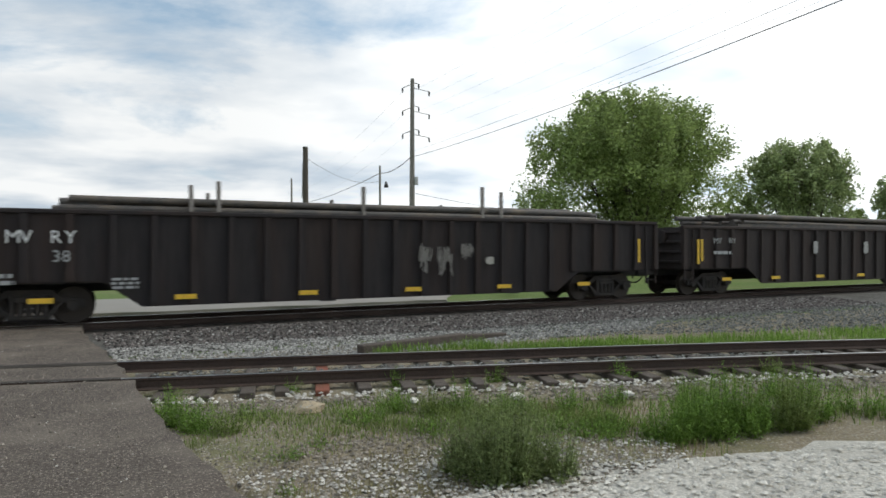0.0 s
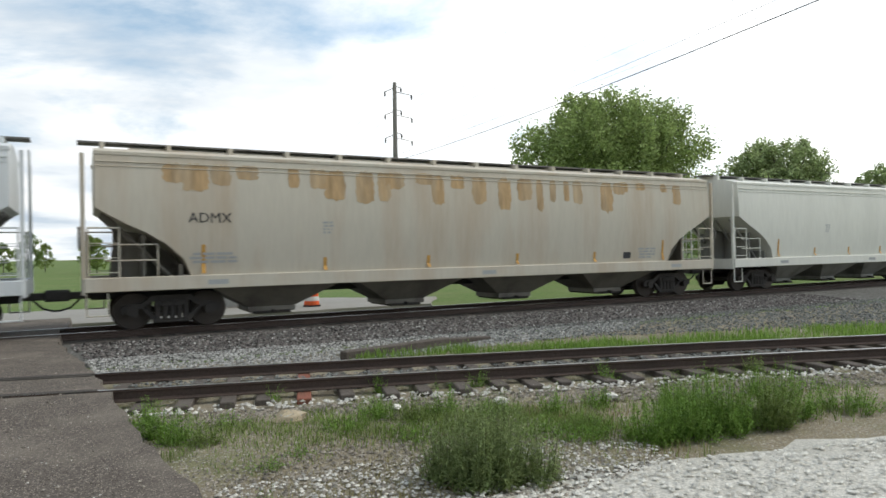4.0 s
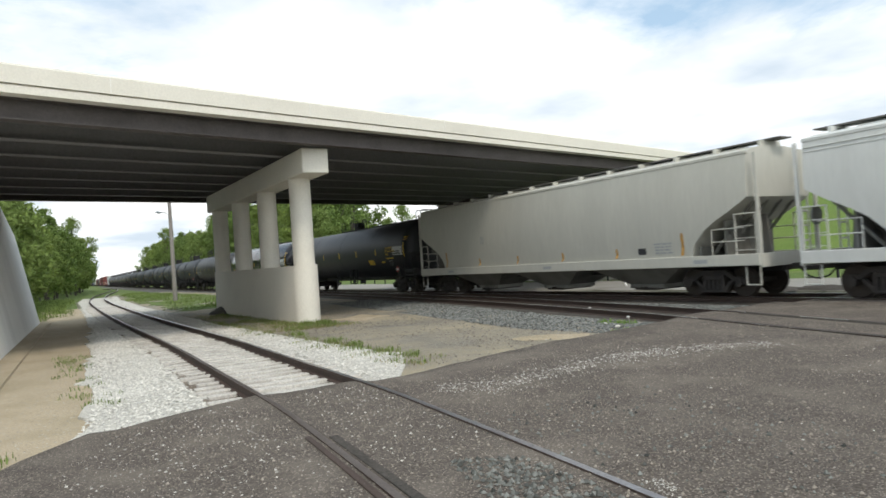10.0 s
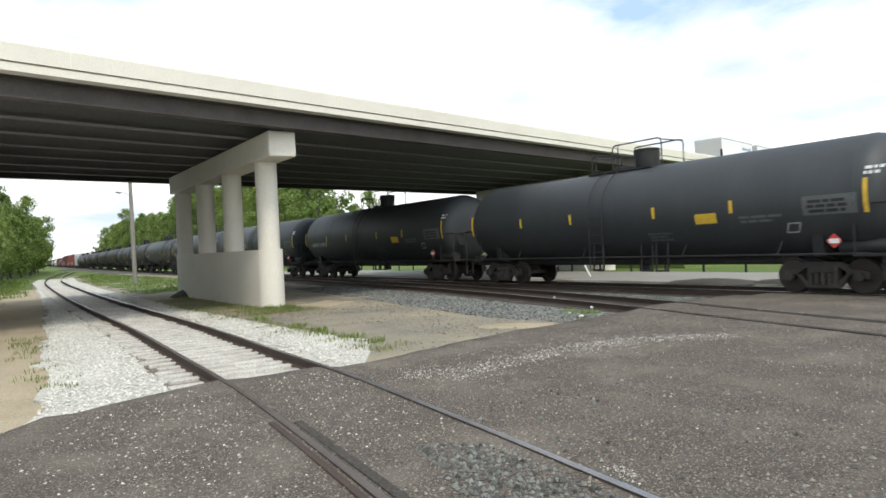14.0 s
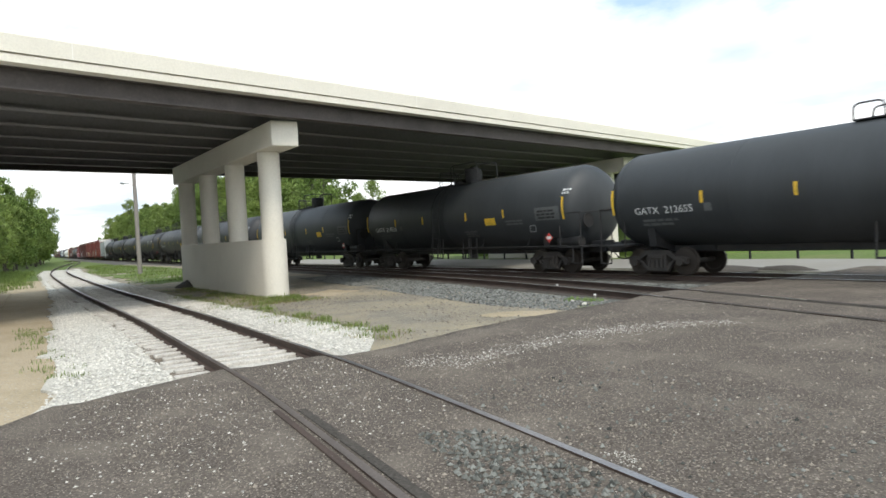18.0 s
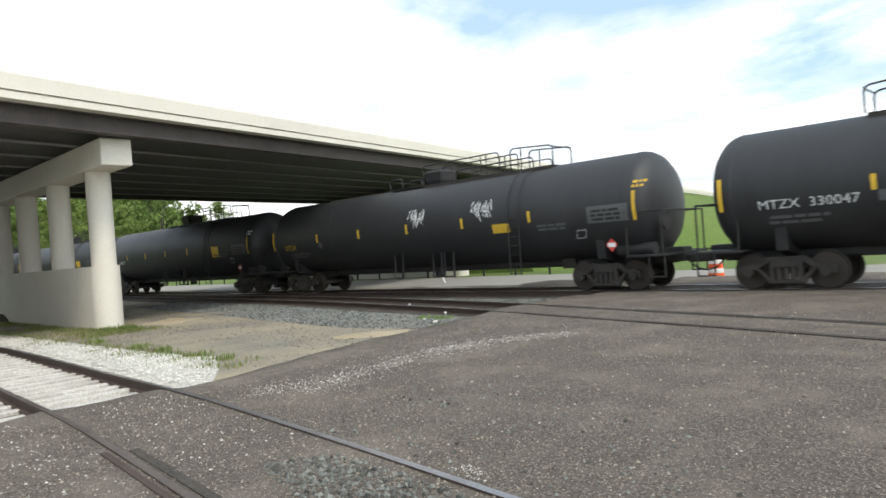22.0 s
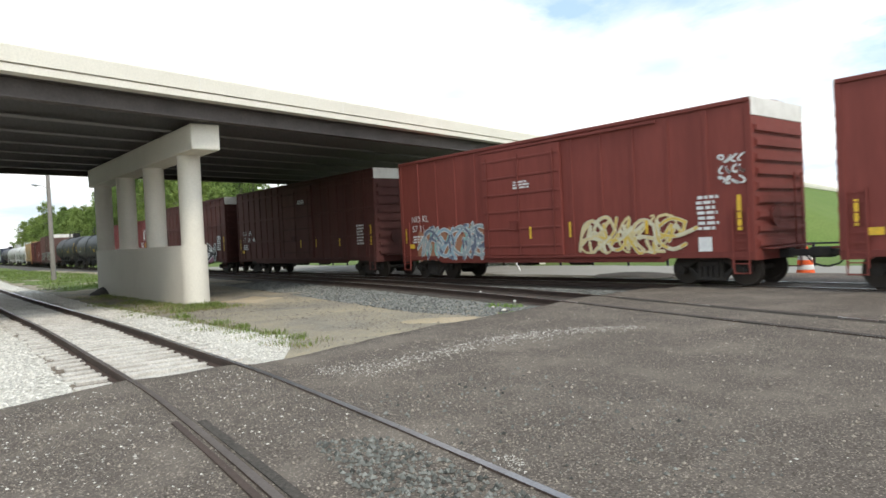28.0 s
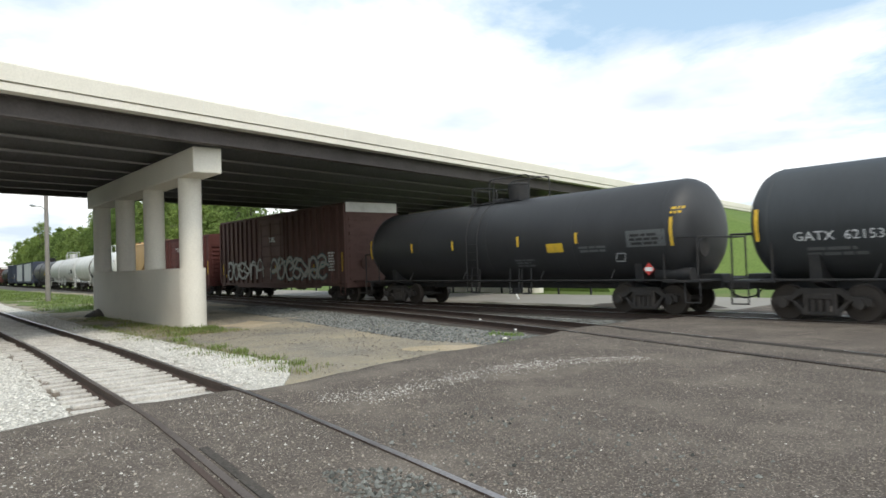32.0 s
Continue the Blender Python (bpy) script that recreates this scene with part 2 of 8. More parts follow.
GIRDER_SHADE = mat("shade grey girder steel", (0.22, 0.215, 0.22), 0.9, vary=0.1, scale=0.5, fine=10, bump=0.03, coords="World", spec=0.2)
STONE_B = mat("brown grey ballast stone", (0.135, 0.122, 0.114), 0.92, vary=0.2, scale=3, fine=40, island=0.8, bump=0.2, coords="World", spec=0.15)
STONE_S = mat("slate grey stone", (0.165, 0.17, 0.155), 0.92, vary=0.2, scale=3, fine=40, island=0.7, bump=0.2, coords="World", spec=0.15)
BALLAST = mat("grey ballast bed", (0.12, 0.117, 0.108), 0.97, vary=0.45, scale=0.8, fine=30, bump=1.0, dirt=(0.07, 0.065, 0.058), dirt_amount=0.6, coords="World", spec=0.1, speck=((0.25, 0.25, 0.235), 0.5, 16))
DARKBALLAST = mat("oil darkened ballast", (0.075, 0.068, 0.06), 0.95, vary=0.4, scale=0.8, fine=30, bump=0.9, dirt=(0.13, 0.115, 0.10), dirt_amount=0.5, coords="World", spec=0.1)
GRASSGROUND = mat("short grass ground", (0.115, 0.165, 0.05), 0.97, vary=0.4, scale=0.25, fine=14, bump=0.7, dirt=(0.20, 0.19, 0.10), dirt_amount=0.5, coords="World", spec=0.1)
HILLGRASS = mat("green embankment grass", (0.115, 0.17, 0.045), 0.97, vary=0.35, scale=0.12, fine=9, bump=0.7, dirt=(0.17, 0.21, 0.07), dirt_amount=0.6, coords="World", spec=0.1)
CONCRETE = mat("cream painted concrete", (0.70, 0.67, 0.59), 0.85, vary=0.07, scale=0.5, fine=18, bump=0.12, dirt=(0.60, 0.57, 0.50), dirt_amount=0.5, coords="World", spec=0.25)
WHITEWALL = mat("whitewashed concrete", (0.84, 0.83, 0.79), 0.85, vary=0.05, scale=0.35, fine=16, bump=0.12, dirt=(0.52, 0.51, 0.48), dirt_amount=0.45, streak=True, coords="World", spec=0.25, shift=0.04)
CONCRETE_D = mat("grey weathered concrete", (0.76, 0.745, 0.70), 0.88, vary=0.08, scale=0.5, fine=20, bump=0.2, dirt=(0.58, 0.565, 0.53), dirt_amount=0.5, streak=True, coords="World", spec=0.25)
PAVED = mat("pale concrete lane", (0.275, 0.262, 0.236), 0.92, vary=0.15, scale=0.4, fine=30, bump=0.2, dirt=(0.24, 0.225, 0.19), dirt_amount=0.6, coords="World", spec=0.2)
GIRDER = mat("brown painted girder steel", (0.092, 0.079, 0.075), 0.7, vary=0.15, scale=0.8, fine=12, bump=0.05, dirt=(0.05, 0.044, 0.042), dirt_amount=0.6, coords="World")
RAILSIDE = mat("rusty rail steel", (0.075, 0.052, 0.042), 0.8, 0.2, vary=0.25, scale=1.5, fine=30, bump=0.2, dirt=(0.05, 0.04, 0.035), dirt_amount=0.6, coords="World")
RAILTOP = mat("polished rail head", (0.52, 0.51, 0.50), 0.32, 0.95, vary=0.1, scale=2, fine=30, bump=0.03, coords="World")
RAILDULL = mat("worn rail head", (0.17, 0.14, 0.122), 0.45, 0.7, vary=0.25, scale=1.2, fine=30, bump=0.05, dirt=(0.09, 0.07, 0.06), dirt_amount=0.8, coords="World")
RAILWORN = mat("half polished rail head", (0.34, 0.32, 0.315), 0.33, 0.9, vary=0.3, scale=1.2, fine=30, bump=0.05, dirt=(0.14, 0.11, 0.095), dirt_amount=0.8, coords="World")
TIE = mat("weathered tie timber", (0.52, 0.495, 0.45), 0.95, vary=0.3, scale=2.0, fine=25, bump=0.5, dirt=(0.28, 0.255, 0.22), dirt_amount=0.7)
TIE_D = mat("creosoted tie timber", (0.085, 0.07, 0.058), 0.95, vary=0.3, scale=2.0, fine=25, bump=0.5, dirt=(0.15, 0.13, 0.11), dirt_amount=0.5)
TIE_RED = mat("red marked tie timber", (0.22, 0.075, 0.045), 0.95, vary=0.3, scale=4.0, fine=25, bump=0.5, dirt=(0.10, 0.07, 0.05), dirt_amount=0.7)
POLEWOOD = mat("grey pole timber", (0.24, 0.22, 0.20), 0.9, vary=0.2, scale=1.0, fine=25, bump=0.3, streak=True, dirt=(0.13, 0.12, 0.11), dirt_amount=0.5)
BARK = mat("bark", (0.10, 0.085, 0.07), 0.95, vary=0.3, scale=2, fine=14, bump=0.8, streak=True)
GALV = mat("galvanised steel", (0.45, 0.46, 0.46), 0.5, 0.8, vary=0.12, scale=3, fine=30, bump=0.05)
BLACKSTEEL = mat("black painted steel", (0.022, 0.022, 0.023), 0.65, vary=0.2, scale=2, fine=30, bump=0.08, dirt=(0.06, 0.052, 0.045), dirt_amount=0.5)
GRIME = mat("grimy running gear", (0.036, 0.032, 0.029), 0.85, vary=0.3, scale=3, fine=30, bump=0.3, dirt=(0.075, 0.063, 0.053), dirt_amount=0.6)
WHEEL = mat("worn wheel steel", (0.055, 0.045, 0.038), 0.6, 0.4, vary=0.25, scale=4, fine=30, bump=0.1)
YELLOW = mat("yellow reflective tape", (0.72, 0.46, 0.04), 0.6, vary=0.12, scale=8, fine=60, bump=0.02, dirt=(0.40, 0.26, 0.06), dirt_amount=0.6)
TAPE_OLD = mat("faded orange tape", (0.50, 0.27, 0.055), 0.65, vary=0.2, scale=8, fine=60, bump=0.02, dirt=(0.28, 0.15, 0.05), dirt_amount=0.7)
WHITEPAINT = mat("white stencil paint", (0.72, 0.73, 0.72), 0.75, vary=0.12, scale=9, fine=50, bump=0.02, dirt=(0.42, 0.42, 0.41), dirt_amount=0.6)
FAINT = mat("nearly worn off stencil paint", (0.11, 0.115, 0.115), 0.8, vary=0.3, scale=5, fine=40, bump=0.02)
FADED = mat("faded grey stencil paint", (0.34, 0.35, 0.35), 0.8, vary=0.2, scale=9, fine=50, bump=0.02)
BLACKPAINT = mat("black stencil paint", (0.035, 0.036, 0.04), 0.75, vary=0.2, scale=9, fine=50, bump=0.02)
ORANGE = mat("orange drum plastic", (0.85, 0.13, 0.03), 0.5, vary=0.08, scale=5, fine=30, bump=0.02, dirt=(0.55, 0.12, 0.05), dirt_amount=0.4)
WHITEBAND = mat("white reflective band", (0.75, 0.74, 0.72), 0.55, vary=0.08, scale=5, fine=30, bump=0.02)
RUBBER = mat("black rubber", (0.03, 0.03, 0.03), 0.85, vary=0.2, bump=0.1)
GLASS = mat("dark tinted glass", (0.03, 0.035, 0.04), 0.12, vary=0.05, bump=0)
LEAF = leaf_mat("broad leaves", (0.235, 0.315, 0.09))
LEAF_B = leaf_mat("yellowish leaves", (0.24, 0.315, 0.08))
LEAF_H = leaf_mat("pale soft green leaves", (0.36, 0.44, 0.20))
LEAF_G = leaf_mat("fresh green leaves", (0.33, 0.42, 0.15))
LEAF_D = leaf_mat("dark leaves", (0.19, 0.27, 0.075))
WEED = leaf_mat("weed leaves", (0.20, 0.33, 0.065))
SAGE = leaf_mat("greyish weed leaves", (0.25, 0.315, 0.125))
BLADE = leaf_mat("grass blades", (0.21, 0.28, 0.08))
STRAW = leaf_mat("dry grass", (0.33, 0.29, 0.15))


# ---------------------------------------------------------------- mesh helpers
class Shape:
    """Collects plain mesh pieces: vertices and faces."""

    def __init__(self):
        self.v, self.f, self.m = [], [], []
        self.slot = 0

    def add(self, verts, faces):
        n = len(self.v)
        self.v += [tuple(p) for p in verts]
        self.f += [tuple(i + n for i in f) for f in faces]
        self.m += [self.slot] * len(faces)
        return self

    def box(self, x0, x1, y0, y1, z0, z1, c=0.0):
        if c <= 0:
            v = [(x, y, z) for x in (x0, x1) for y in (y0, y1) for z in (z0, z1)]
            return self.add(v, [(0, 1, 3, 2), (4, 6, 7, 5), (0, 4, 5, 1), (2, 3, 7, 6), (0, 2, 6, 4), (1, 5, 7, 3)])
        v, ids = [], {}
        for i, x in enumerate((x0, x1)):
            for j, y in enumerate((y0, y1)):
                for k, z in enumerate((z0, z1)):
                    sx, sy, sz = (c, -c)[i], (c, -c)[j], (c, -c)[k]
                    for a, p in enumerate(((x, y + sy, z + sz), (x + sx, y, z + sz), (x + sx, y + sy, z))):
                        ids[i, j, k, a] = len(v)
                        v.append(p)
        f = []
        for i in (0, 1):
            q = [ids[i, 0, 0, 0], ids[i, 1, 0, 0], ids[i, 1, 1, 0], ids[i, 0, 1, 0]]
            f.append(q if i else q[::-1])
            q = [ids[0, i, 0, 1], ids[0, i, 1, 1], ids[1, i, 1, 1], ids[1, i, 0, 1]]
            f.append(q if i else q[::-1])
            q = [ids[0, 0, i, 2], ids[1, 0, i, 2], ids[1, 1, i, 2], ids[0, 1, i, 2]]
            f.append(q if i else q[::-1])
        for i in (0, 1):
            for j in (0, 1):
                f.append((ids[i, j, 0, 0], ids[i, j, 1, 0], ids[i, j, 1, 1], ids[i, j, 0, 1]))
                f.append((ids[i, 0, j, 0], ids[i, 1, j, 0], ids[i, 1, j, 2], ids[i, 0, j, 2]))
                f.append((ids[0, i, j, 1], ids[1, i, j, 1], ids[1, i, j, 2], ids[0, i, j, 2]))
        for i in (0, 1):
            for j in (0, 1):
                for k in (0, 1):
                    f.append((ids[i, j, k, 0], ids[i, j, k, 1], ids[i, j, k, 2]))
        return self.add(v, f)

    def loft(self, rings, closed=True, caps=True):
        n, v, f = len(rings[0]), [p for r in rings for p in r], []
        for a in range(len(rings) - 1):
            for b in range(n if closed else n - 1):
                c = (b + 1) % n
                f.append((a * n + b, a * n + c, (a + 1) * n + c, (a + 1) * n + b))
        if caps and closed:
            f += [tuple(range(n))[::-1], tuple(range((len(rings) - 1) * n, len(rings) * n))]
        return self.add(v, f)

    def rod(self, p, q, r, n=6, r2=None, caps=True):
        p, q = Vector(p), Vector(q)
        d = (q - p).normalized()
        a = d.orthogonal().normalized()
        b = d.cross(a)
        ring = lambda o, s: [o + a * (s * math.cos(2 * math.pi * i / n)) + b * (s * math.sin(2 * math.pi * i / n)) for i in range(n)]  # noqa: E731
        return self.loft([ring(p, r), ring(q, r if r2 is None else r2)], caps=caps)

    def tube(self, path, r, n=6):
        """One bent round bar through the points."""
        pts = [Vector(p) for p in path]
        side, rings = None, []
        for i, p in enumerate(pts):
            a, b = p - pts[max(0, i - 1)], pts[min(len(pts) - 1, i + 1)] - p
            d = (a.normalized() + b.normalized()).normalized()
            if side is None:
                side = d.cross(Vector((0.31, 0.47, 0.83)))
            side = (side - d * side.dot(d)).normalized()
            up = d.cross(side)
            k = r
            if 0 < i < len(pts) - 1:
                k = r / max(0.6, math.sqrt(max(0.0, (1 + a.normalized().dot(b.normalized())) / 2)))
            rings.append([p + (side * math.cos(2 * math.pi * j / n) + up * math.sin(2 * math.pi * j / n)) * k for j in range(n)])
        return self.loft(rings)

    def prism(self, poly, a, b, axis="y"):
        """poly: points in the plane across the axis, (x, z) for y, (y, z) for x, (x, y) for z."""
        put = {"x": lambda p, t: (t, p[0], p[1]), "y": lambda p, t: (p[0], t, p[1]), "z": lambda p, t: (p[0], p[1], t)}[axis]
        return self.loft([[put(p, a) for p in poly], [put(p, b) for p in poly]])

    def mesh(self, name, mats, smooth=0.0):
        me = bpy.data.meshes.new(name)
        me.from_pydata(self.v, [], self.f)
        for m in mats if isinstance(mats, (list, tuple)) else [mats]:
            me.materials.append(m)
        if any(self.m):
            me.polygons.foreach_set("material_index", self.m)
        fix = bmesh.new()
        fix.from_mesh(me)
        bmesh.ops.recalc_face_normals(fix, faces=fix.faces)
        fix.to_mesh(me)
        fix.free()
        if smooth:
            me.polygons.foreach_set("use_smooth", [True] * len(me.polygons))
            me.set_sharp_from_angle(angle=radians(smooth))
        me.update()
        return me


def S():
    return Shape()


def part(name, shape, material, parent, label="", at=None, smooth=0.0):
    """Links a shape (or a mesh that is shared) as ONE mesh object under a thing or a part."""
    me = shape if isinstance(shape, bpy.types.Mesh) else shape.mesh(name, material, smooth)
    ob = new(name, me)
    ob.parent = parent
    if at is not None:
        ob.matrix_basis = at
    if label:
        ob["label"] = label
    return ob


def thing(name, label, category, group="", kind="", at=None, shape=None, material=None, smooth=0.0):
    ob = new(name, shape.mesh(name, material, smooth) if shape else None)
    if at is not None:
        ob.matrix_basis = at
    return tagged(ob, label, category, group, kind)


def soup(name, verts, faces, material, label, category, kind="stuff"):
    me = bpy.data.meshes.new(name)
    me.from_pydata(verts, [], faces)
    me.materials.append(material)
    me.update()
    return tagged(new(name, me), label, category, kind=kind)


TEXTS = {}


def letters(text):
    """A flat mesh of the text, in Blender's own font, one unit high, starting at the origin in the xz plane, seen from -y."""
    if text not in TEXTS:
        cu = bpy.data.curves.new("lettering", "FONT")
        cu.body, cu.size, cu.resolution_u = text, 1.38, 2
        ob = bpy.data.objects.new("lettering", cu)
        scene.collection.objects.link(ob)
        bpy.context.view_layer.update()
        me = bpy.data.meshes.new_from_object(ob.evaluated_get(bpy.context.evaluated_depsgraph_get()))
        bpy.data.objects.remove(ob)
        bpy.data.curves.remove(cu)
        co = np.empty(len(me.vertices) * 3)
        me.vertices.foreach_get("co", co)
        TEXTS[text] = (co.reshape(-1, 3)[:, :2].copy(), [tuple(p.vertices) for p in me.polygons])
        bpy.data.meshes.remove(me)
    return TEXTS[text]


def bars(name, x, y, z, w, h, rows, material, parent, label="", seed=0):
    """Writing too small to read: rows of short plain bars."""
    rnd = random.Random(seed)
    s = S()
    step = h / rows
    for r in range(rows):
        a, zz = x, z + h - (r + 1) * step
        while a < x + w:
            b = min(x + w, a + rnd.uniform(0.15, 0.4) * max(w, 0.4))
            s.add([(a, y, zz), (b, y, zz), (b, y, zz + step * 0.6), (a, y, zz + step * 0.6)], [(0, 1, 2, 3)])
            a = b + 0.05
    return part(name, s, material, parent, label)


for word in ("MVRY", "38", "PLNX", "462767", "SHPX", "462220", "CAIX", "601056", "ECUX", "845096", "860450", "TILX", "621861", "AMCX", "108030", "GATX", "214750", "214710", "214924", "214884", "212883", "UTLX", "NO KL", "57 11", "CO ER", "17 24 46", "17 24 10", "LRS", "257", "330047", "309007", "309418", "62153", "162715"):
    letters(word)


# ---------------------------------------------------------------- plan of the place
from mathutils.geometry import delaunay_2d_cdt

TRAIN_Y = 19.25


def glide(pts, x):
    """A smooth line through plan points (x rising), by Catmull-Rom."""
    xs = [p[0] for p in pts]
    i = max(0, min(len(pts) - 2, sum(x >= a for a in xs) - 1))
    p1, p2 = pts[i], pts[i + 1]
    p0, p3 = pts[max(0, i - 1)], pts[min(len(pts) - 1, i + 2)]
    m1 = (p2[1] - p0[1]) / (p2[0] - p0[0])
    m2 = (p3[1] - p1[1]) / (p3[0] - p1[0])
    h = p2[0] - p1[0]
    t = max(0.0, min(1.0, (x - p1[0]) / h))
    return (2 * t**3 - 3 * t**2 + 1) * p1[1] + (t**3 - 2 * t**2 + t) * h * m1 + (3 * t**2 - 2 * t**3) * p2[1] + (t**3 - t**2) * h * m2


SIDING = [(-230, 19.0), (-200, 18.2), (-170, 16.0), (-140, 12.4), (-110, 8.6), (-85, 6.2), (-67, 5.15), (-47, 4.36), (-34, 4.02), (-25, 3.88), (-20, 3.80), (-16, 3.68), (-13, 3.55), (-10.5, 3.45), (-8.5, 3.35), (-6.6, 3.18), (-5, 3.02), (-3.3, 2.83), (4.5, 1.95), (14, 0.8), (30, -2.0), (60, -10)]
SPUR = [(-75, 19.2), (-60, 18.6), (-45, 17.75), (-34, 17.0), (-26, 16.35), (-20, 15.65), (-12, 14.25), (-8, 13.18), (-4, 12.17), (0, 11.06), (4, 9.95), (8, 8.75), (11, 7.8), (18, 5.3), (30, 0.2), (60, -14)]


def siding(x):
    return glide(SIDING, x)


def spur(x):
    return glide(SPUR, x)


def bend(x):
    """The main track swings a little north in the distance."""
    d = -60.0 - x
    return 0.0 if d < 0 else 0.047 * d * d / 60 if d < 30 else 0.047 * (d - 15)


def main_line(x):
    return TRAIN_Y + bend(x)


RAIL = [(-0.036, 0.0), (0.036, 0.0), (0.036, -0.03), (0.012, -0.045), (0.010, -0.13), (0.07, -0.155), (0.07, -0.168), (-0.07, -0.168), (-0.07, -0.155), (-0.010, -0.13), (-0.012, -0.045), (-0.036, -0.03)]


def rail_shape(line, x0, x1, side, step):
    s = S()
    n = max(1, int(round((x1 - x0) / step)))
    rings = []
    for i in range(n + 1):
        x = x0 + (x1 - x0) * i / n
        d = Vector((0.2, line(x + 0.1) - line(x - 0.1))).normalized()
        c = Vector((x, line(x))) + Vector((-d.y, d.x)) * side
        rings.append([(c.x - d.y * a, c.y + d.x * a, z) for a, z in RAIL])
    s.loft(rings)
    k = len(RAIL)
    s.m = [1 if i % k == 0 else 0 for i in range(len(s.f))]
    return s


TIE_MESH = S().box(-0.10, 0.10, -1.28, 1.28, -0.18, 0.0, 0.012)


def track(name, label, line, x0, x1, top, tie_spans, tie_mat, step=2.0, tie_z=-0.168, odd=None, half=0.752, pitch=0.53):
    tr = thing(name, label, "railway track", kind="structure")
    for side, head in zip((half, -half), top if isinstance(top, tuple) else (top, top)):
        part("rail", rail_shape(line, x0, x1, side, step), [RAILSIDE, head], tr, smooth=40)
    rnd = random.Random(len(name))
    me = TIE_MESH.mesh("tie", tie_mat)
    red = TIE_MESH.mesh("tie", TIE_RED)
    for a, b in tie_spans:
        x = a
        while x < b:
            d = math.degrees(math.atan2(line(x + 0.5) - line(x - 0.5), 1.0))
            part("tie", red if odd and abs(x - odd) < 0.27 else me, None, tr, at=pose(x, line(x) + rnd.uniform(-0.11, 0.11), tie_z + rnd.uniform(-0.022, 0.006), 0, 0, d + rnd.uniform(-1.5, 1.5)))
            x += pitch + rnd.uniform(-0.03, 0.03)
    return tr


def inside(poly, x, y):
    x, y = np.asarray(x), np.asarray(y)
    c = np.zeros(x.shape, bool)
    n = len(poly)
    for i in range(n):
        (xa, ya), (xb, yb) = poly[i], poly[(i + 1) % n]
        cross = ((ya > y) != (yb > y)) & (x < (xb - xa) * (y - ya) / (yb - ya + 1e-12) + xa)
        c ^= cross
    return c


def ragged(poly, step, amount, seed):
    """The outline with points every step metres, shaken a little."""
    rnd, out = random.Random(seed), []
    for (xa, ya), (xb, yb) in zip(poly, poly[1:] + poly[:1]):
        d = math.hypot(xb - xa, yb - ya)
        n = max(1, int(d / step))
        for i in range(n):
            t = i / n
            out.append((xa + (xb - xa) * t + rnd.gauss(0, amount), ya + (yb - ya) * t + rnd.gauss(0, amount)))
    return out


def zone(name, label, poly, z, material, step=0.5, shake=0.06, swell=0.01, seed=1, drop=0.14, slope=None, spread=0.08, density=1.5):
    """A thin bed of ground with an uneven edge that falls to the ground round it. slope: height added at (x, y)."""
    edge = ragged(poly, step, shake, seed)
    rnd = np.random.RandomState(seed)
    xs, ys = [p[0] for p in edge], [p[1] for p in edge]
    area = (max(xs) - min(xs)) * (max(ys) - min(ys))
    n = int(min(6000, area * density))
    px, py = rnd.uniform(min(xs), max(xs), n), rnd.uniform(min(ys), max(ys), n)
    keep = inside(edge, px, py)
    pts = edge + list(zip(px[keep].tolist(), py[keep].tolist()))
    m = len(edge)
    res = delaunay_2d_cdt([Vector(p) for p in pts], [], [list(range(m))], 1, 1e-5)
    co, faces, orig = res[0], res[2], res[3]

    def high(x, y):
        return z + (slope(x, y) if slope else 0.0) + swell * noise.noise((x * 0.6, y * 0.6, seed))

    v = [(p.x, p.y, high(p.x, p.y)) for p in co]
    f = [tuple(q) for q in faces]
    back = {o: i for i, os in enumerate(orig) for o in os}
    ring = [back[i] for i in range(m) if i in back]
    cx, cy = sum(xs) / m, sum(ys) / m
    base = len(v)
    for i in ring:
        p = v[i]
        d = Vector((p[0] - cx, p[1] - cy)).normalized()
        v.append((p[0] + d.x * spread, p[1] + d.y * spread, p[2] - drop))
    k = len(ring)
    f += [(ring[i], ring[(i + 1) % k], base + (i + 1) % k, base + i) for i in range(k)]
    s = S()
    s.add(v, f)
    return tagged(new(name, s.mesh(name, material, 60)), label, "ground", kind="structure")


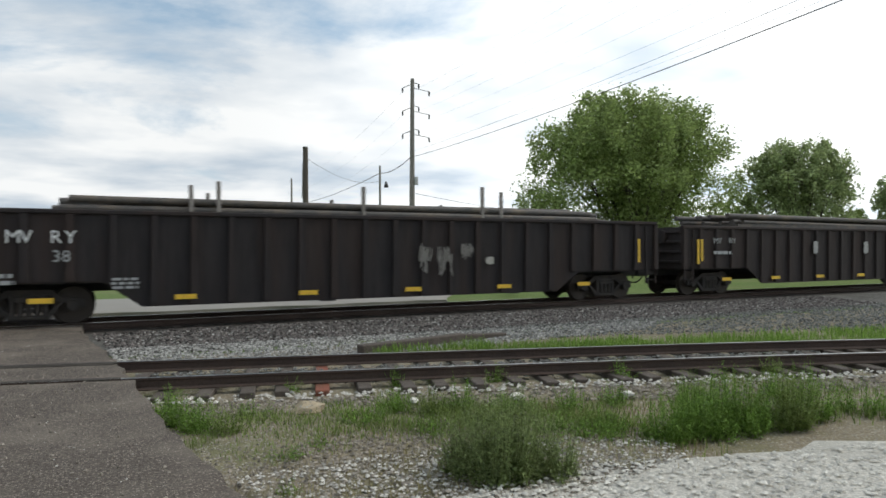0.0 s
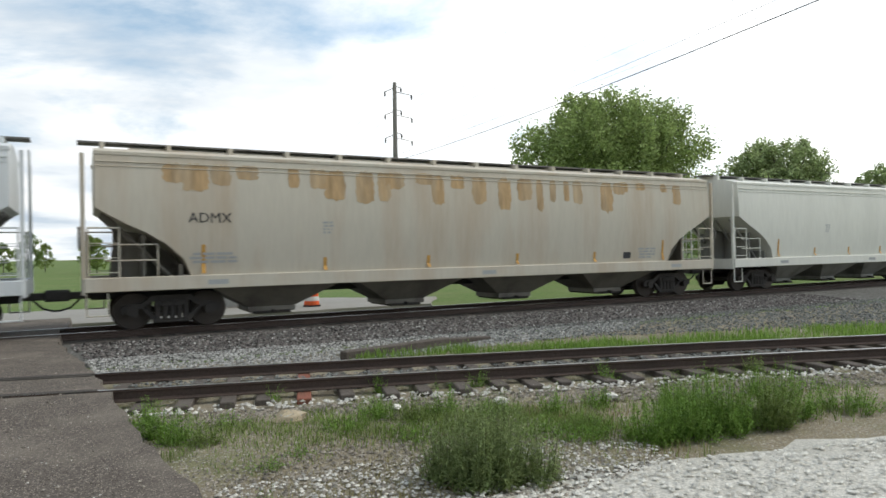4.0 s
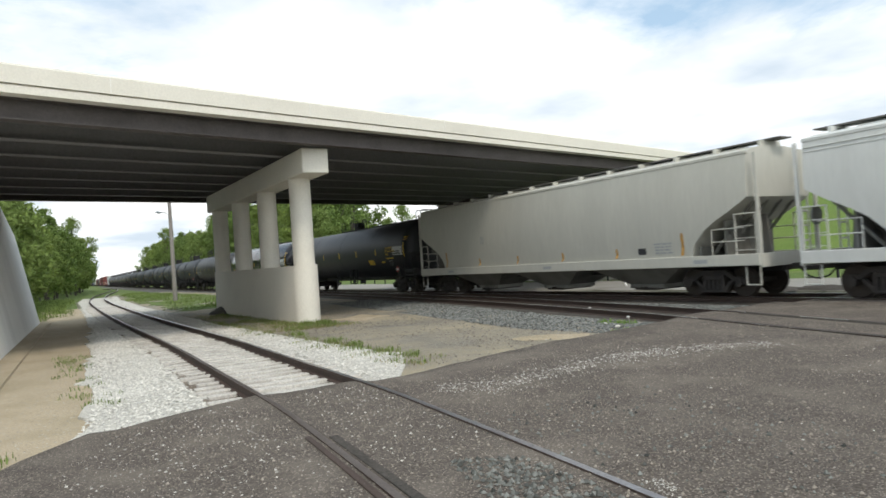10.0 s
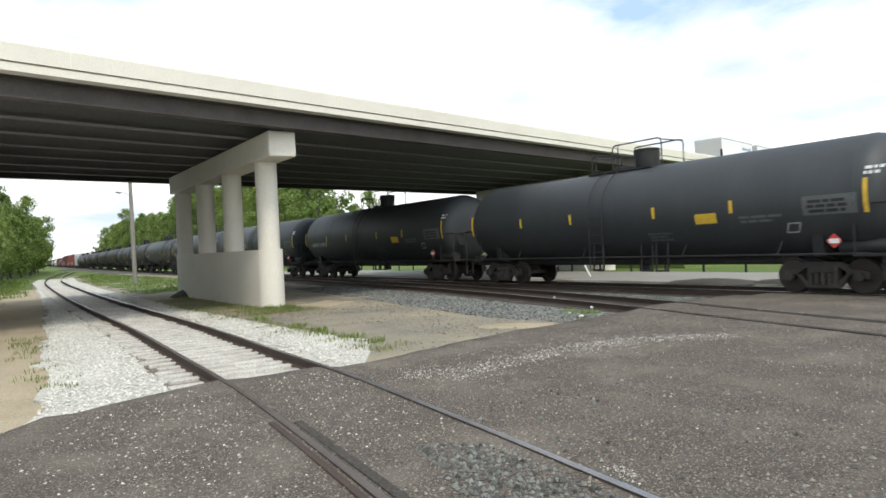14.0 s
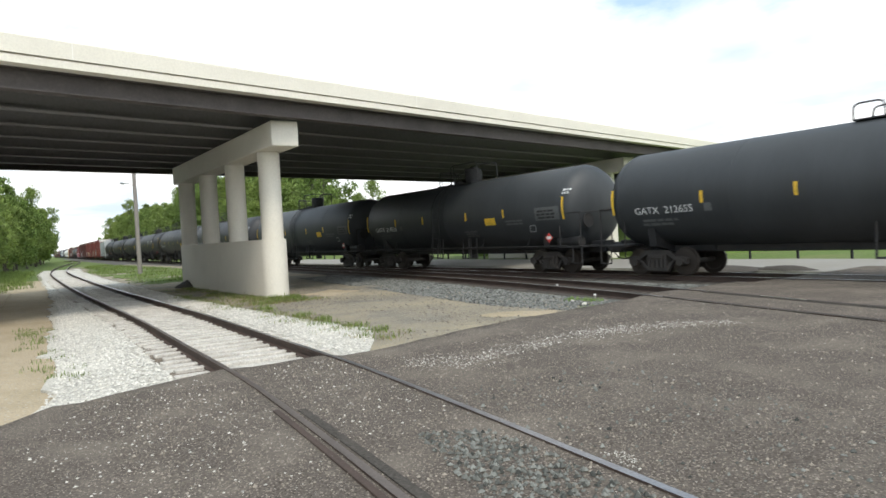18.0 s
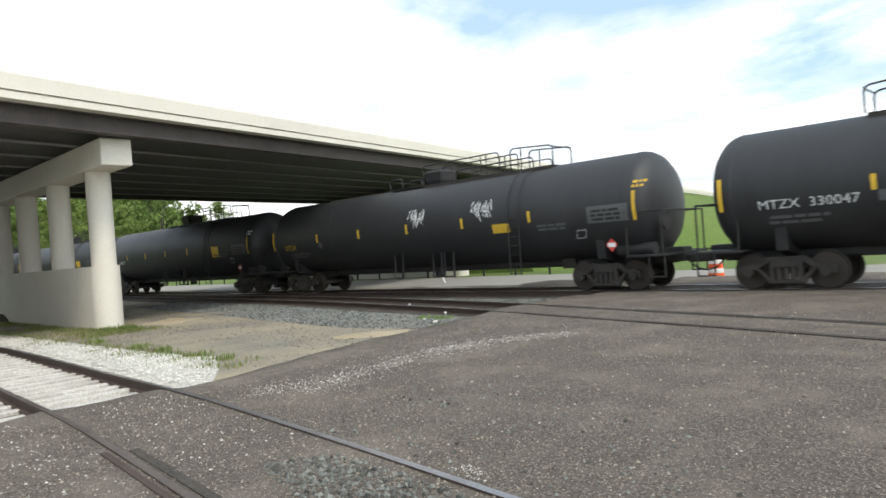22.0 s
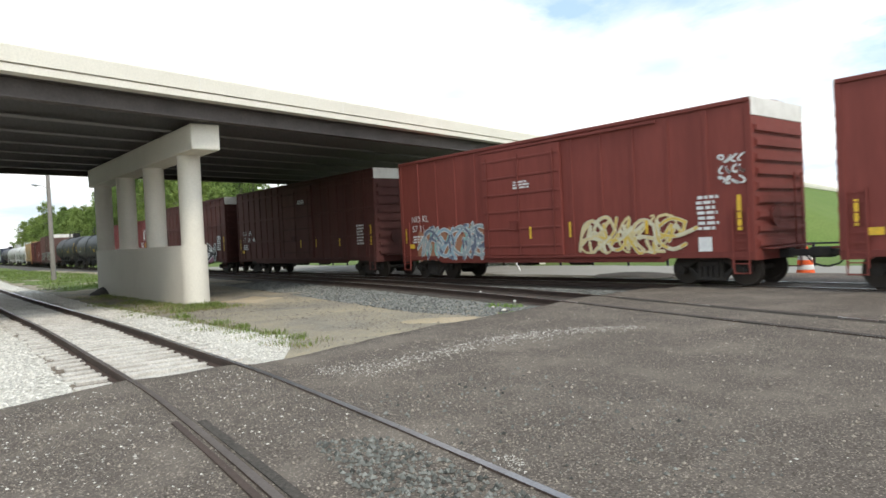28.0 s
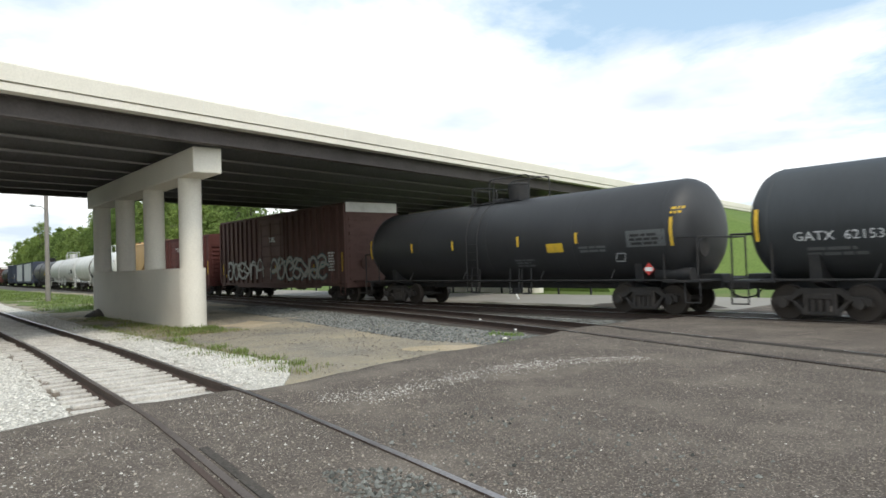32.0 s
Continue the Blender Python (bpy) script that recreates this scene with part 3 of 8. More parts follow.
def stones(name, label, poly, n, lo, hi, z, material, seed, slope=None, flat=0.6, avoid=None, power=1.0):
    """Loose stones: small uneven lumps strewn inside an outline."""
    rnd = np.random.RandomState(seed)
    xs, ys = [p[0] for p in poly], [p[1] for p in poly]
    x, y = rnd.uniform(min(xs), max(xs), n * 4), rnd.uniform(min(ys), max(ys), n * 4)
    keep = inside(poly, x, y)
    if avoid is not None:
        keep &= ~avoid(x, y)
    x, y = x[keep][:n], y[keep][:n]
    n = len(x)
    size = lo + (hi - lo) * rnd.uniform(0, 1, n) ** power
    unit = np.array([(1, 0, 0), (0, 1, 0), (-1, 0, 0), (0, -1, 0), (0.1, 0, 1.0), (0, 0, -0.6)])
    turn = rnd.uniform(0, 6.28, n)
    c, s = np.cos(turn), np.sin(turn)
    jig = rnd.uniform(0.6, 1.3, (n, 6, 3))
    p = unit[None] * jig * size[:, None, None]
    p[..., 2] *= flat
    q = p.copy()
    q[..., 0] = p[..., 0] * c[:, None] - p[..., 1] * s[:, None]
    q[..., 1] = p[..., 0] * s[:, None] + p[..., 1] * c[:, None]
    zz = np.array([z + (slope(a, b) if slope else 0.0) for a, b in zip(x, y)])
    q += np.stack([x, y, zz + size * 0.25], -1)[:, None]
    tri = np.array([(0, 1, 4), (1, 2, 4), (2, 3, 4), (3, 0, 4), (1, 0, 5), (2, 1, 5), (3, 2, 5), (0, 3, 5)])
    f = (tri[None] + 6 * np.arange(n)[:, None, None]).reshape(-1, 3)
    return soup(name, q.reshape(-1, 3).tolist(), f.tolist(), material, label, "gravel")


def blades(name, label, spots, material, seed, tall=(0.1, 0.3), width=0.012, z=-0.15):
    """Grass: thin bent blades round spots of (x, y, radius, count)."""
    rnd = np.random.RandomState(seed)
    v, f = [], []
    for x, y, r, n in spots:
        a, d = rnd.uniform(0, 6.28, n), r * np.sqrt(rnd.uniform(0, 1, n))
        for i in range(n):
            px, py = x + d[i] * math.cos(a[i]), y + d[i] * math.sin(a[i])
            h = rnd.uniform(*tall) * (1.1 - 0.5 * d[i] / max(r, 1e-3))
            t, lean = rnd.uniform(0, 6.28), h * rnd.uniform(0.1, 0.7)
            dx, dy = math.cos(t), math.sin(t)
            k = len(v)
            v += [(px - dy * width, py + dx * width, z - 0.05), (px + dy * width, py - dx * width, z - 0.05), (px + dx * lean * 0.4 + dy * width * 0.7, py + dy * lean * 0.4 - dx * width * 0.7, z + h * 0.6), (px + dx * lean * 0.4 - dy * width * 0.7, py + dy * lean * 0.4 + dx * width * 0.7, z + h * 0.6), (px + dx * lean, py + dy * lean, z + h)]
            f += [(k, k + 1, k + 2, k + 3), (k + 3, k + 2, k + 4)]
    return soup(name, v, f, material, label, "grass")


# ---------------------------------------------------------------- ground
def make_ground():
    s = S()
    cuts = [-2500, -900, -400, -200, -120, -80, -60, -45, -30, -20, -10, 0, 10, 20, 30, 45, 60, 80, 120, 200, 400, 900, 2500]
    v = [(x, y, -0.32) for x in cuts for y in cuts]
    n = len(cuts)
    f = [(i * n + j, (i + 1) * n + j, (i + 1) * n + j + 1, i * n + j + 1) for i in range(n - 1) for j in range(n - 1)]
    s.add(v, f)
    tagged(new("ground", s.mesh("ground", GRASSGROUND)), "flat grassy ground reaching to the horizon", "ground", kind="structure")


make_ground()

ROAD = [(-11.2, 17.3), (-11.3, 13.9), (-10.85, 12.4), (-10.7, 11.5), (-10.6, 10.5), (-10.5, 9.6), (-10.5, 8.8), (-10.2, 7.8), (-10.0, 6.8), (-9.72, 5.6), (-9.5, 4.9), (-9.5, 4.4), (-9.75, 4.05), (-9.8, 3.7), (-9.66, 3.0), (-9.8, 2.55), (-9.58, 1.9), (-9.3, 1.2), (-9.0, 0.45), (-8.6, 0.0), (-7.4, -0.9), (-7, -4), (-6, -14), (12, -14), (9, -4), (4.2, 0.5), (2.0, 3.2), (0.95, 4.8), (0.7, 6.5), (0.52, 8.0), (0.28, 11.5), (-0.2, 15.4), (-0.4, 17.3)]
GRAVEL_W = [(-9.2, 4.8), (-10.35, 5.15), (-11.3, 5.9), (-12.4, 6.4), (-13.6, 6.5), (-16.1, 6.25), (-17.7, 6.1), (-21.7, 6.2), (-27.6, 6.15), (-40, 6.3), (-60, 7.1), (-80, 8.0), (-100, 9.6), (-100, 5.6), (-80, 4.0), (-60, 3.2), (-45, 2.6), (-31.7, 2.0), (-21.7, 1.2), (-15.5, 0.82), (-12, 0.64), (-10.1, 0.42), (-8.9, 0.0), (-8.9, 1.5)]
DIRT_N = [(-9.2, 4.8), (-9.6, 9.0), (-10.4, 13.2), (-12, 13.6), (-22, 14.6), (-36, 15.8), (-60, 17.4), (-110, 17.0), (-110, 9.2), (-60, 6.6), (-30, 5.8), (-15, 6.0)]
DIRT_S = [(-7.6, -0.6), (-8.9, 0.2), (-11.7, 0.9), (-17.4, 1.3), (-30, 2.2), (-45, 2.9), (-62, 3.6), (-62, -3), (-10, -3), (-7.2, -2.2)]
YARD_E = [(0.05, 13.6), (0.2, 11.5), (0.4, 8.0), (0.6, 6.5), (0.9, 4.8), (2.0, 3.0), (4.2, 0.0), (40, -8), (40, 13.6)]
GRAVEL_E = [(1.4, 4.1), (2.2, 4.65), (3.2, 4.75), (4.2, 4.75), (5.2, 4.45), (7.0, 4.0), (10, 3.3), (16, 2.0), (26, -1.5), (20, -4), (9, -1), (4.2, 1.0), (2.2, 3.0)]
GRAVEL_M = [(0.1, 9.2), (1.4, 8.9), (3, 8.0), (4.6, 6.8), (5.4, 5.6), (4.8, 4.6), (3.4, 4.3), (2.2, 4.4), (1.2, 4.9), (0.75, 6.8), (0.5, 8.2)]

zone("road", "worn grey asphalt road over the railway tracks", ROAD, -0.02, ASPHALT, 0.35, 0.035, 0.008, 3, 0.26, spread=0.25, density=4)
def between_rails(x, y):
    d = abs(y - siding(max(-229, x)))
    return -0.045 if d < 1.3 else max(-0.045, -0.045 + (d - 1.3) * 0.2) if d < 1.52 else 0.0


zone("gravel_bed", "white limestone gravel bed of the siding", GRAVEL_W, -0.165, WHITEGRAVEL, 0.5, 0.09, 0.015, 4, 0.12, slope=between_rails, density=6)
zone("dirt_yard", "sandy dirt and crushed stone round the pier", DIRT_N, -0.185, GREYDIRT, 0.6, 0.1, 0.04, 5, 0.12)
zone("dirt_strip", "sandy dirt strip along the retaining wall", DIRT_S, -0.20, DIRT, 0.6, 0.06, 0.03, 6, 0.12)
zone("weedy_verge", "gravelly verge with weeds beside the spur", YARD_E, -0.26, VERGE, 0.6, 0.05, 0.04, 7, 0.05)
zone("gravel_verge", "white gravel beside the siding", GRAVEL_E, -0.215, WHITEGRAVEL, 0.4, 0.1, 0.025, 8, 0.06)
zone("gravel_patch", "pale gravel patch among weeds", GRAVEL_M, -0.225, VERGE, 0.4, 0.1, 0.03, 9, 0.05)

# pale wheel streaks of loose limestone on the asphalt
CRUMBS = [(-3.72, 3.78), (-3.62, 3.95), (-3.39, 3.87), (-3.25, 3.68), (-3.5, 3.72)]
STREAK = [(-8.3, 4.75), (-7.95, 5.6), (-8.05, 6.7), (-8.3, 8.0), (-8.1, 9.0), (-7.7, 9.7), (-7.1, 10.6), (-6.8, 10.5), (-7.2, 9.6), (-7.5, 8.8), (-7.7, 7.6), (-7.5, 6.2), (-7.35, 5.1), (-7.9, 4.5)]
CROSSING = [(-9, 1), (-8.8, 5), (-9.5, 9), (-9.9, 12.5), (-0.3, 15), (0.2, 8), (0.6, 5), (2, 2.5), (4, 0.2), (-2, 0.2)]
stones("stone_chips", "white stone chips strewn in a streak on asphalt", STREAK, 1700, 0.004, 0.018, -0.018, STONE_W, 31, power=2.4)
stones("stone_chips", "small pale stone chips scattered on asphalt", CROSSING, 2000, 0.003, 0.015, -0.018, STONE_W, 32, power=4)
stones("stone_chips", "pale stone chips beside the siding on asphalt", [(-9.2, 2.4), (-7, 2.3), (-3, 1.8), (-2, 0.6), (-7.5, 0.2), (-8.9, 0.8)], 650, 0.004, 0.017, -0.018, STONE_W, 45, power=3)
stones("stone_chips", "grey stones spilled between the rails", [(-5.2, 3.0), (-4.8, 3.55), (-2.2, 3.35), (0.5, 3.1), (0.8, 2.0), (-3.4, 2.5)], 3400, 0.008, 0.034, -0.02, STONE_S, 33, power=1.7, flat=0.9)
stones("stone_chips", "tan and grey stones scattered on asphalt", CROSSING, 9000, 0.003, 0.022, -0.02, STONE_T, 34, power=4, flat=0.95)
stones("stone_chips", "dark grey stones scattered on asphalt", [(-6.5, 3.8), (-6, 6.5), (-2.5, 6.0), (-1, 3.6)], 700, 0.006, 0.03, -0.02, STONE_S, 46, power=3, flat=0.95)


stones("stone_chips", "white chips scattered beside the siding on asphalt", [(-9.0, 0.9), (-9.4, 2.2), (-7.2, 2.2), (-5.5, 1.6), (-5.2, 0.4), (-7.5, 0.0)], 300, 0.005, 0.021, -0.018, STONE_W, 55, power=2.6)
stones("stone_chips", "white chips between the rails on asphalt", [(-9.4, 3.0), (-9.3, 4.1), (-5.6, 3.7), (-5.4, 2.5), (-7.4, 2.8)], 330, 0.005, 0.02, -0.018, STONE_W, 56, power=2.6)
stones("stone_chips", "white crumbs of broken concrete against the rail", CRUMBS, 130, 0.003, 0.012, -0.016, STONE_W, 57, power=2.0)
stones("stone_chips", "stone chips strewn thinly about the pale streak", [(a - 0.35 + 0.7 * (i > 6), b) for i, (a, b) in enumerate(STREAK)], 1500, 0.004, 0.017, -0.018, STONE_W, 59, power=3)
stones("stone_chips", "tan and brown grit over the near asphalt", [(-9.2, 0.6), (-9.5, 4.2), (-8.0, 6.0), (-2.0, 4.5), (-3.0, 1.0)], 5200, 0.004, 0.015, -0.02, STONE_T, 80, power=1.6, flat=0.9)
DUSTY = [[(-7.8, 9.7), (-7.3, 10.5), (-6.9, 10.1), (-7.4, 9.3)], [(-6.2, 10.3), (-5.9, 11.4), (-5.4, 10.7), (-5.8, 9.9)], [(-4.6, 9.5), (-4.3, 10.6), (-3.8, 9.6), (-4.2, 8.9)], [(-7.0, 6.2), (-6.2, 9.4), (-5.7, 9.2), (-6.4, 6.0)], [(-3.4, 5.2), (-2.4, 9.2), (-1.9, 9.0), (-2.8, 5.0)], [(-10.0, 14.8), (-1.0, 13.2), (-1.0, 16.9), (-10.2, 17.1)], [(-9.2, 6.5), (-9.2, 12.0), (-3.6, 11.0), (-4.4, 5.0), (-7.0, 5.0)]]
for k, patch in enumerate(DUSTY):
    stones("stone_chips", "fine tan grit driven into the asphalt", patch, (500, 500, 500, 500, 500, 1500, 4200)[k], 0.003, 0.013, -0.021, STONE_T, 70 + k, power=2.0, flat=0.5)


def on_ties(x, y):
    return np.abs(y - np.array([siding(a) for a in x])) < 1.34


NEAR_BED = [(-10.2, 5.0), (-11.2, 5.8), (-14.8, 6.3), (-20, 6.2), (-26, 6.0), (-26, 1.7), (-17.4, 1.05), (-11.7, 0.65), (-9.3, 0.3), (-9.9, 2.4)]
stones("limestone_gravel", "white limestone gravel by the siding", NEAR_BED, 15000, 0.014, 0.034, -0.165, STONE_L, 35, avoid=on_ties, flat=0.45)
stones("limestone_gravel", "white limestone gravel by the siding", [(-26, 6.0), (-45, 6.6), (-45, 2.7), (-26, 1.8)], 6000, 0.02, 0.045, -0.165, STONE_L, 36, avoid=on_ties, flat=0.45)
stones("limestone_gravel", "white limestone gravel on the verge", GRAVEL_E[:7] + GRAVEL_E[-3:], 5500, 0.014, 0.035, -0.205, STONE_L, 37, flat=0.45)


# strip at the tie ends: rust tint plus the gaps' shade in its colour
zone("tie_bed", "rusty gravel toned with the shade between tie ends of the siding", [(x, siding(x) - 0.72) for x in range(-45, -9, 2)] + [(-9.7, 2.7), (-9.75, 2.12)] + [(x, siding(x) - 1.32) for x in range(-11, -46, -2)], -0.198, RUST_SHADE_BED, 0.5, 0.03, 0.01, 22, 0.03, spread=0.02)
stones("limestone_gravel", "white limestone gravel between the ties", [(-9.9, 4.2), (-18, 4.5), (-26, 4.6), (-26, 3.2), (-18, 3.1), (-9.9, 2.75)], 3200, 0.011, 0.024, -0.198, STONE_L, 44, flat=0.45)
stones("limestone_gravel", "stray limestone chips at the tie ends", [(-9.6, 4.7), (-18, 5.05), (-26, 5.35), (-26, 2.7), (-18, 2.45), (-9.6, 2.15)], 2600, 0.008, 0.018, -0.203, STONE_W, 54)
stones("limestone_gravel", "white limestone gravel between the ties", [(-26, 5.35), (-45, 5.9), (-45, 3.3), (-26, 2.7)], 3000, 0.012, 0.025, -0.207, STONE_L, 48, flat=0.45)
stones("verge_gravel", "tan and grey gravel among the weeds", GRAVEL_M, 9000, 0.006, 0.03, -0.222, STONE_T, 38, power=2)
stones("verge_gravel", "pale gravel among the weeds", [(1.0, 6.0), (2.8, 6.0), (4.3, 5.7), (5.2, 5.1), (5.0, 4.5), (3.3, 4.7), (2.0, 4.4), (1.2, 4.9)], 2600, 0.006, 0.03, -0.218, STONE_W, 49, power=2)
stones("verge_gravel", "mixed stones beside the spur rail", [(0.5, 9.4), (6, 7.9), (12, 5.9), (12, 4.9), (6, 6.9), (0.5, 8.6)], 3800, 0.012, 0.045, -0.245, STONE_T, 39)
stones("verge_gravel", "pale stones at the tie ends of the spur", [(0.5, 9.75), (6, 8.2), (12, 6.3), (12, 5.7), (6, 7.7), (0.5, 9.3)], 1500, 0.015, 0.05, -0.225, STONE_W, 50)
stones("verge_gravel", "dark stones between the spur rails", [(0.5, 11.6), (12, 8.2), (12, 6.7), (0.4, 10.2)], 3800, 0.015, 0.045, -0.19, STONE_G, 51)
stones("verge_gravel", "loose tan stones on the dirt yard", [(-9.8, 6.5), (-10.4, 12), (-20, 11.5), (-32, 12), (-32, 9.2), (-22, 9), (-22, 7), (-12, 6.2)], 9000, 0.006, 0.034, -0.185, STONE_T, 52, power=2.5)
zone("sand_patch", "pale sand blown over the dirt yard", [(-11.0, 10.2), (-11.6, 10.7), (-12.6, 10.0), (-12.5, 9.3), (-11.4, 9.7)], -0.162, DIRT, 0.3, 0.08, 0.01, 61, 0.03)
zone("sand_patch", "pale sand blown over the dirt yard", [(-21.8, 9.7), (-22.4, 11.0), (-24.3, 10.9), (-23.4, 9.4)], -0.162, DIRT, 0.4, 0.12, 0.01, 62, 0.03)


def main_slope(x, y):
    return float(np.interp(TRAIN_Y - abs(y - TRAIN_Y), (14.3, 14.9, 16.25, 17.55), (-0.16, -0.10, -0.05, 0.02)))


def ballast_bed(name, x0, x1, y0, y1, material):
    s = S()
    ys = [y0, y0 + 0.6, TRAIN_Y - 3.0, TRAIN_Y - 1.7, TRAIN_Y + 1.7, TRAIN_Y + 3.0, y1]
    zs = [-0.36, -0.30, -0.25, -0.18, -0.18, -0.25, -0.36]
    n = 210
    v, f = [], []
    for i in range(n + 1):
        x = x0 + (x1 - x0) * i / n
        for y, z in zip(ys, zs):
            v.append((x, y + bend(x), z + 0.02 * noise.noise((x, y, 3))))
    k = len(ys)
    f = [(i * k + j, (i + 1) * k + j, (i + 1) * k + j + 1, i * k + j + 1) for i in range(n) for j in range(k - 1)]
    s.add(v, f)
    tagged(new(name, s.mesh(name, material, 40)), "grey stone ballast bed under the main track", "ballast", kind="structure")


ballast_bed("ballast", -420, 420, 14.3, 23.2, BALLAST)
zone("ballast_dark", "oil darkened ballast between the rails", [(x, 17.7 + bend(x)) for x in range(-420, -50, 10)] + [(420, 17.7), (420, 20.8)] + [(x, 20.8 + bend(x)) for x in range(-60, -421, -10)], -0.172, DARKBALLAST, 6, 0.05, 0.01, 11, 0.02, density=0.3)
zone("ballast_spur", "dark ballast of the spur and its switch", [(-10.2, 13.0), (-10.4, 15.4), (-14, 16.3), (-22, 17.4), (-40, 18.0), (-70, 18.4), (-70, 16.9), (-45, 16.3), (-26, 14.9), (-20, 14.3), (-13, 13.2)], -0.168, DARKBALLAST, 0.6, 0.06, 0.02, 12, 0.1)
stones("ballast_stones", "grey ballast stones on the shoulder of the main track", [(-0.2, 17.6), (26, 17.6), (26, 14.2), (0.4, 14.0)], 14500, 0.025, 0.06, -0.2, STONE_B, 40, slope=main_slope)
stones("ballast_stones", "pale stones strewn over the shoulder of the main track", [(-0.2, 17.4), (26, 17.4), (26, 14.2), (0.4, 14.0)], 2600, 0.02, 0.05, -0.195, STONE_P, 58, slope=main_slope)
stones("ballast_stones", "grey ballast stones beside the spur", [(-11, 13.0), (-11.3, 11.0), (-14, 10.7), (-19, 11.4), (-26, 12.4), (-34, 13.4), (-34, 16.0), (-24, 15.0), (-16, 13.5)], 15000, 0.025, 0.055, -0.185, STONE_G, 41)
stones("ballast_stones", "pale ballast stones between the main track and the spur", [(0.1, 15.2), (6, 14.6), (14, 14.0), (12, 12.6), (8, 12.2), (3, 11.9), (0.35, 12.5)], 9500, 0.015, 0.045, -0.24, STONE_P, 42)
stones("ballast_stones", "stones between the switch tracks", [(-11, 15.6), (-11, 17.4), (-18, 17.4), (-26, 17.6), (-18, 16.8)], 1800, 0.025, 0.05, -0.175, STONE_G, 43)

stones("ballast_stones", "grey ballast stones spread towards the spur", [(6, 14.7), (27, 14.4), (27, 7.5), (18, 9.5), (12, 11.6), (8, 12.6)], 11000, 0.02, 0.05, -0.235, STONE_G, 47)
track("main_track", "main railway track with polished rails on dark ballast", main_line, -420, 420, RAILTOP, [(-34, -10.7), (-0.4, 34)], TIE_D, 8)
track("siding_track", "rusty siding track on white gravel", siding, -230, 40, (RAILWORN, RAILDULL), [(-60, -10.0)], TIE, 1.0, half=0.752, tie_z=-0.14, pitch=0.47)
track("spur_track", "spur track with shiny rails among weeds", spur, -75, 40, RAILTOP, [(-40, -10.4), (0.5, 17)], TIE_D, 1.0, odd=2.96)


def flangeways():
    """Dark grooves beside the rails where the road crosses."""
    for line, x0, x1, sides in ((siding, -6.75, 3.0, (-0.63,)), (spur, -10.3, 0.2, (0.66, -0.66)), (main_line, -10.6, -0.3, (0.66, -0.66))):
        for side in sides:
            s, rings = S(), []
            n = 40
            for i in range(n + 1):
                x = x0 + (x1 - x0) * i / n
                y = line(x) + side
                rings.append([(x, y - 0.045, -0.006), (x, y + 0.045, -0.006), (x, y + 0.045, -0.05), (x, y - 0.045, -0.05)])
            s.loft(rings)
            tagged(new("flangeway", s.mesh("flangeway", DARKBALLAST)), "dark flangeway groove beside a rail in the road", "groove", kind="structure")
    # packed grime lies over the spur rails where lorries cross
    for side, spans in ((-0.752, ((-10.4, 0.25),)), (0.752, ((-10.2, -8.6), (-7.4, -4.6), (-3.9, 0.25)))):
        for x0, x1 in spans:
            s, rings = S(), []
            rnd = random.Random(int(x0 * 10))
            for i in range(41):
                x = x0 + (x1 - x0) * i / 40
                y, w = spur(x) + side, 0.055 + rnd.uniform(-0.012, 0.02)
                rings.append([(x, y - w, 0.004), (x, y + w, 0.004), (x, y + w, -0.03), (x, y - w, -0.03)])
            s.loft(rings)
            tagged(new("rail_grime", s.mesh("rail_grime", DARKBALLAST)), "dark packed grime over a rail in the road", "groove", kind="structure")
    # guard rail outside the near rail of the siding
    s, rings = S(), []
    for i in range(31):
        x = -6.9 + 6.4 * i / 30
        y = siding(x) - 0.87
        rings.append([(x, y - 0.03, -0.002), (x, y + 0.03, -0.002), (x, y + 0.03, -0.08), (x, y - 0.03, -0.08)])
    s.loft(rings)
    tagged(new("guard_rail", s.mesh("guard_rail", RAILSIDE)), "rusty guard rail beside the siding rail in the road", "rail", kind="structure")


flangeways()
zone("crossing_deck", "asphalt crossing between the main rails", [(-10.6, 18.6), (-10.6, 19.9), (-0.4, 19.9), (-0.4, 18.6)], -0.02, ASPHALT, 0.5, 0.01, 0.003, 13, 0.16, spread=0.0)
zone("crossing_apron", "asphalt apron before the main track", [(-10.7, 16.9), (-10.7, 18.38), (-0.35, 18.38), (-0.35, 16.9)], -0.026, ASPHALT, 0.5, 0.02, 0.003, 14, 0.16, spread=0.05)
zone("crossing_apron", "asphalt apron behind the main track", [(-10.7, 20.12), (-10.7, 23.8), (-0.2, 23.8), (-0.2, 20.12)], -0.026, ASPHALT, 0.5, 0.02, 0.003, 15, 0.16, spread=0.05)
zone("lane", "pale concrete lane beyond the main track", [(-70, 23.4), (-70, 29.0), (9, 30.5), (14, 27), (12, 23.4)], -0.2, PAVED, 1.0, 0.12, 0.01, 16, 0.1, density=0.5)

# ---------------------------------------------------------------- bridge
SKEW = -0.22  # the bridge runs aslant: x changes by this for each metre of y
Y_S, Y_N = -4.0, 50.0


def edge_x(y):
    return -21.2 + SKEW * (y - 9.0)


def along(y0, y1, profile, n=1):
    """A shape swept along the bridge; profile: (metres west of the east edge, z)."""
    s, rings = S(), []
    for i in range(n + 1):
        y = y0 + (y1 - y0) * i / n
        rings.append([(edge_x(y) - a, y, z) for a, z in profile])
    return s.loft(rings)


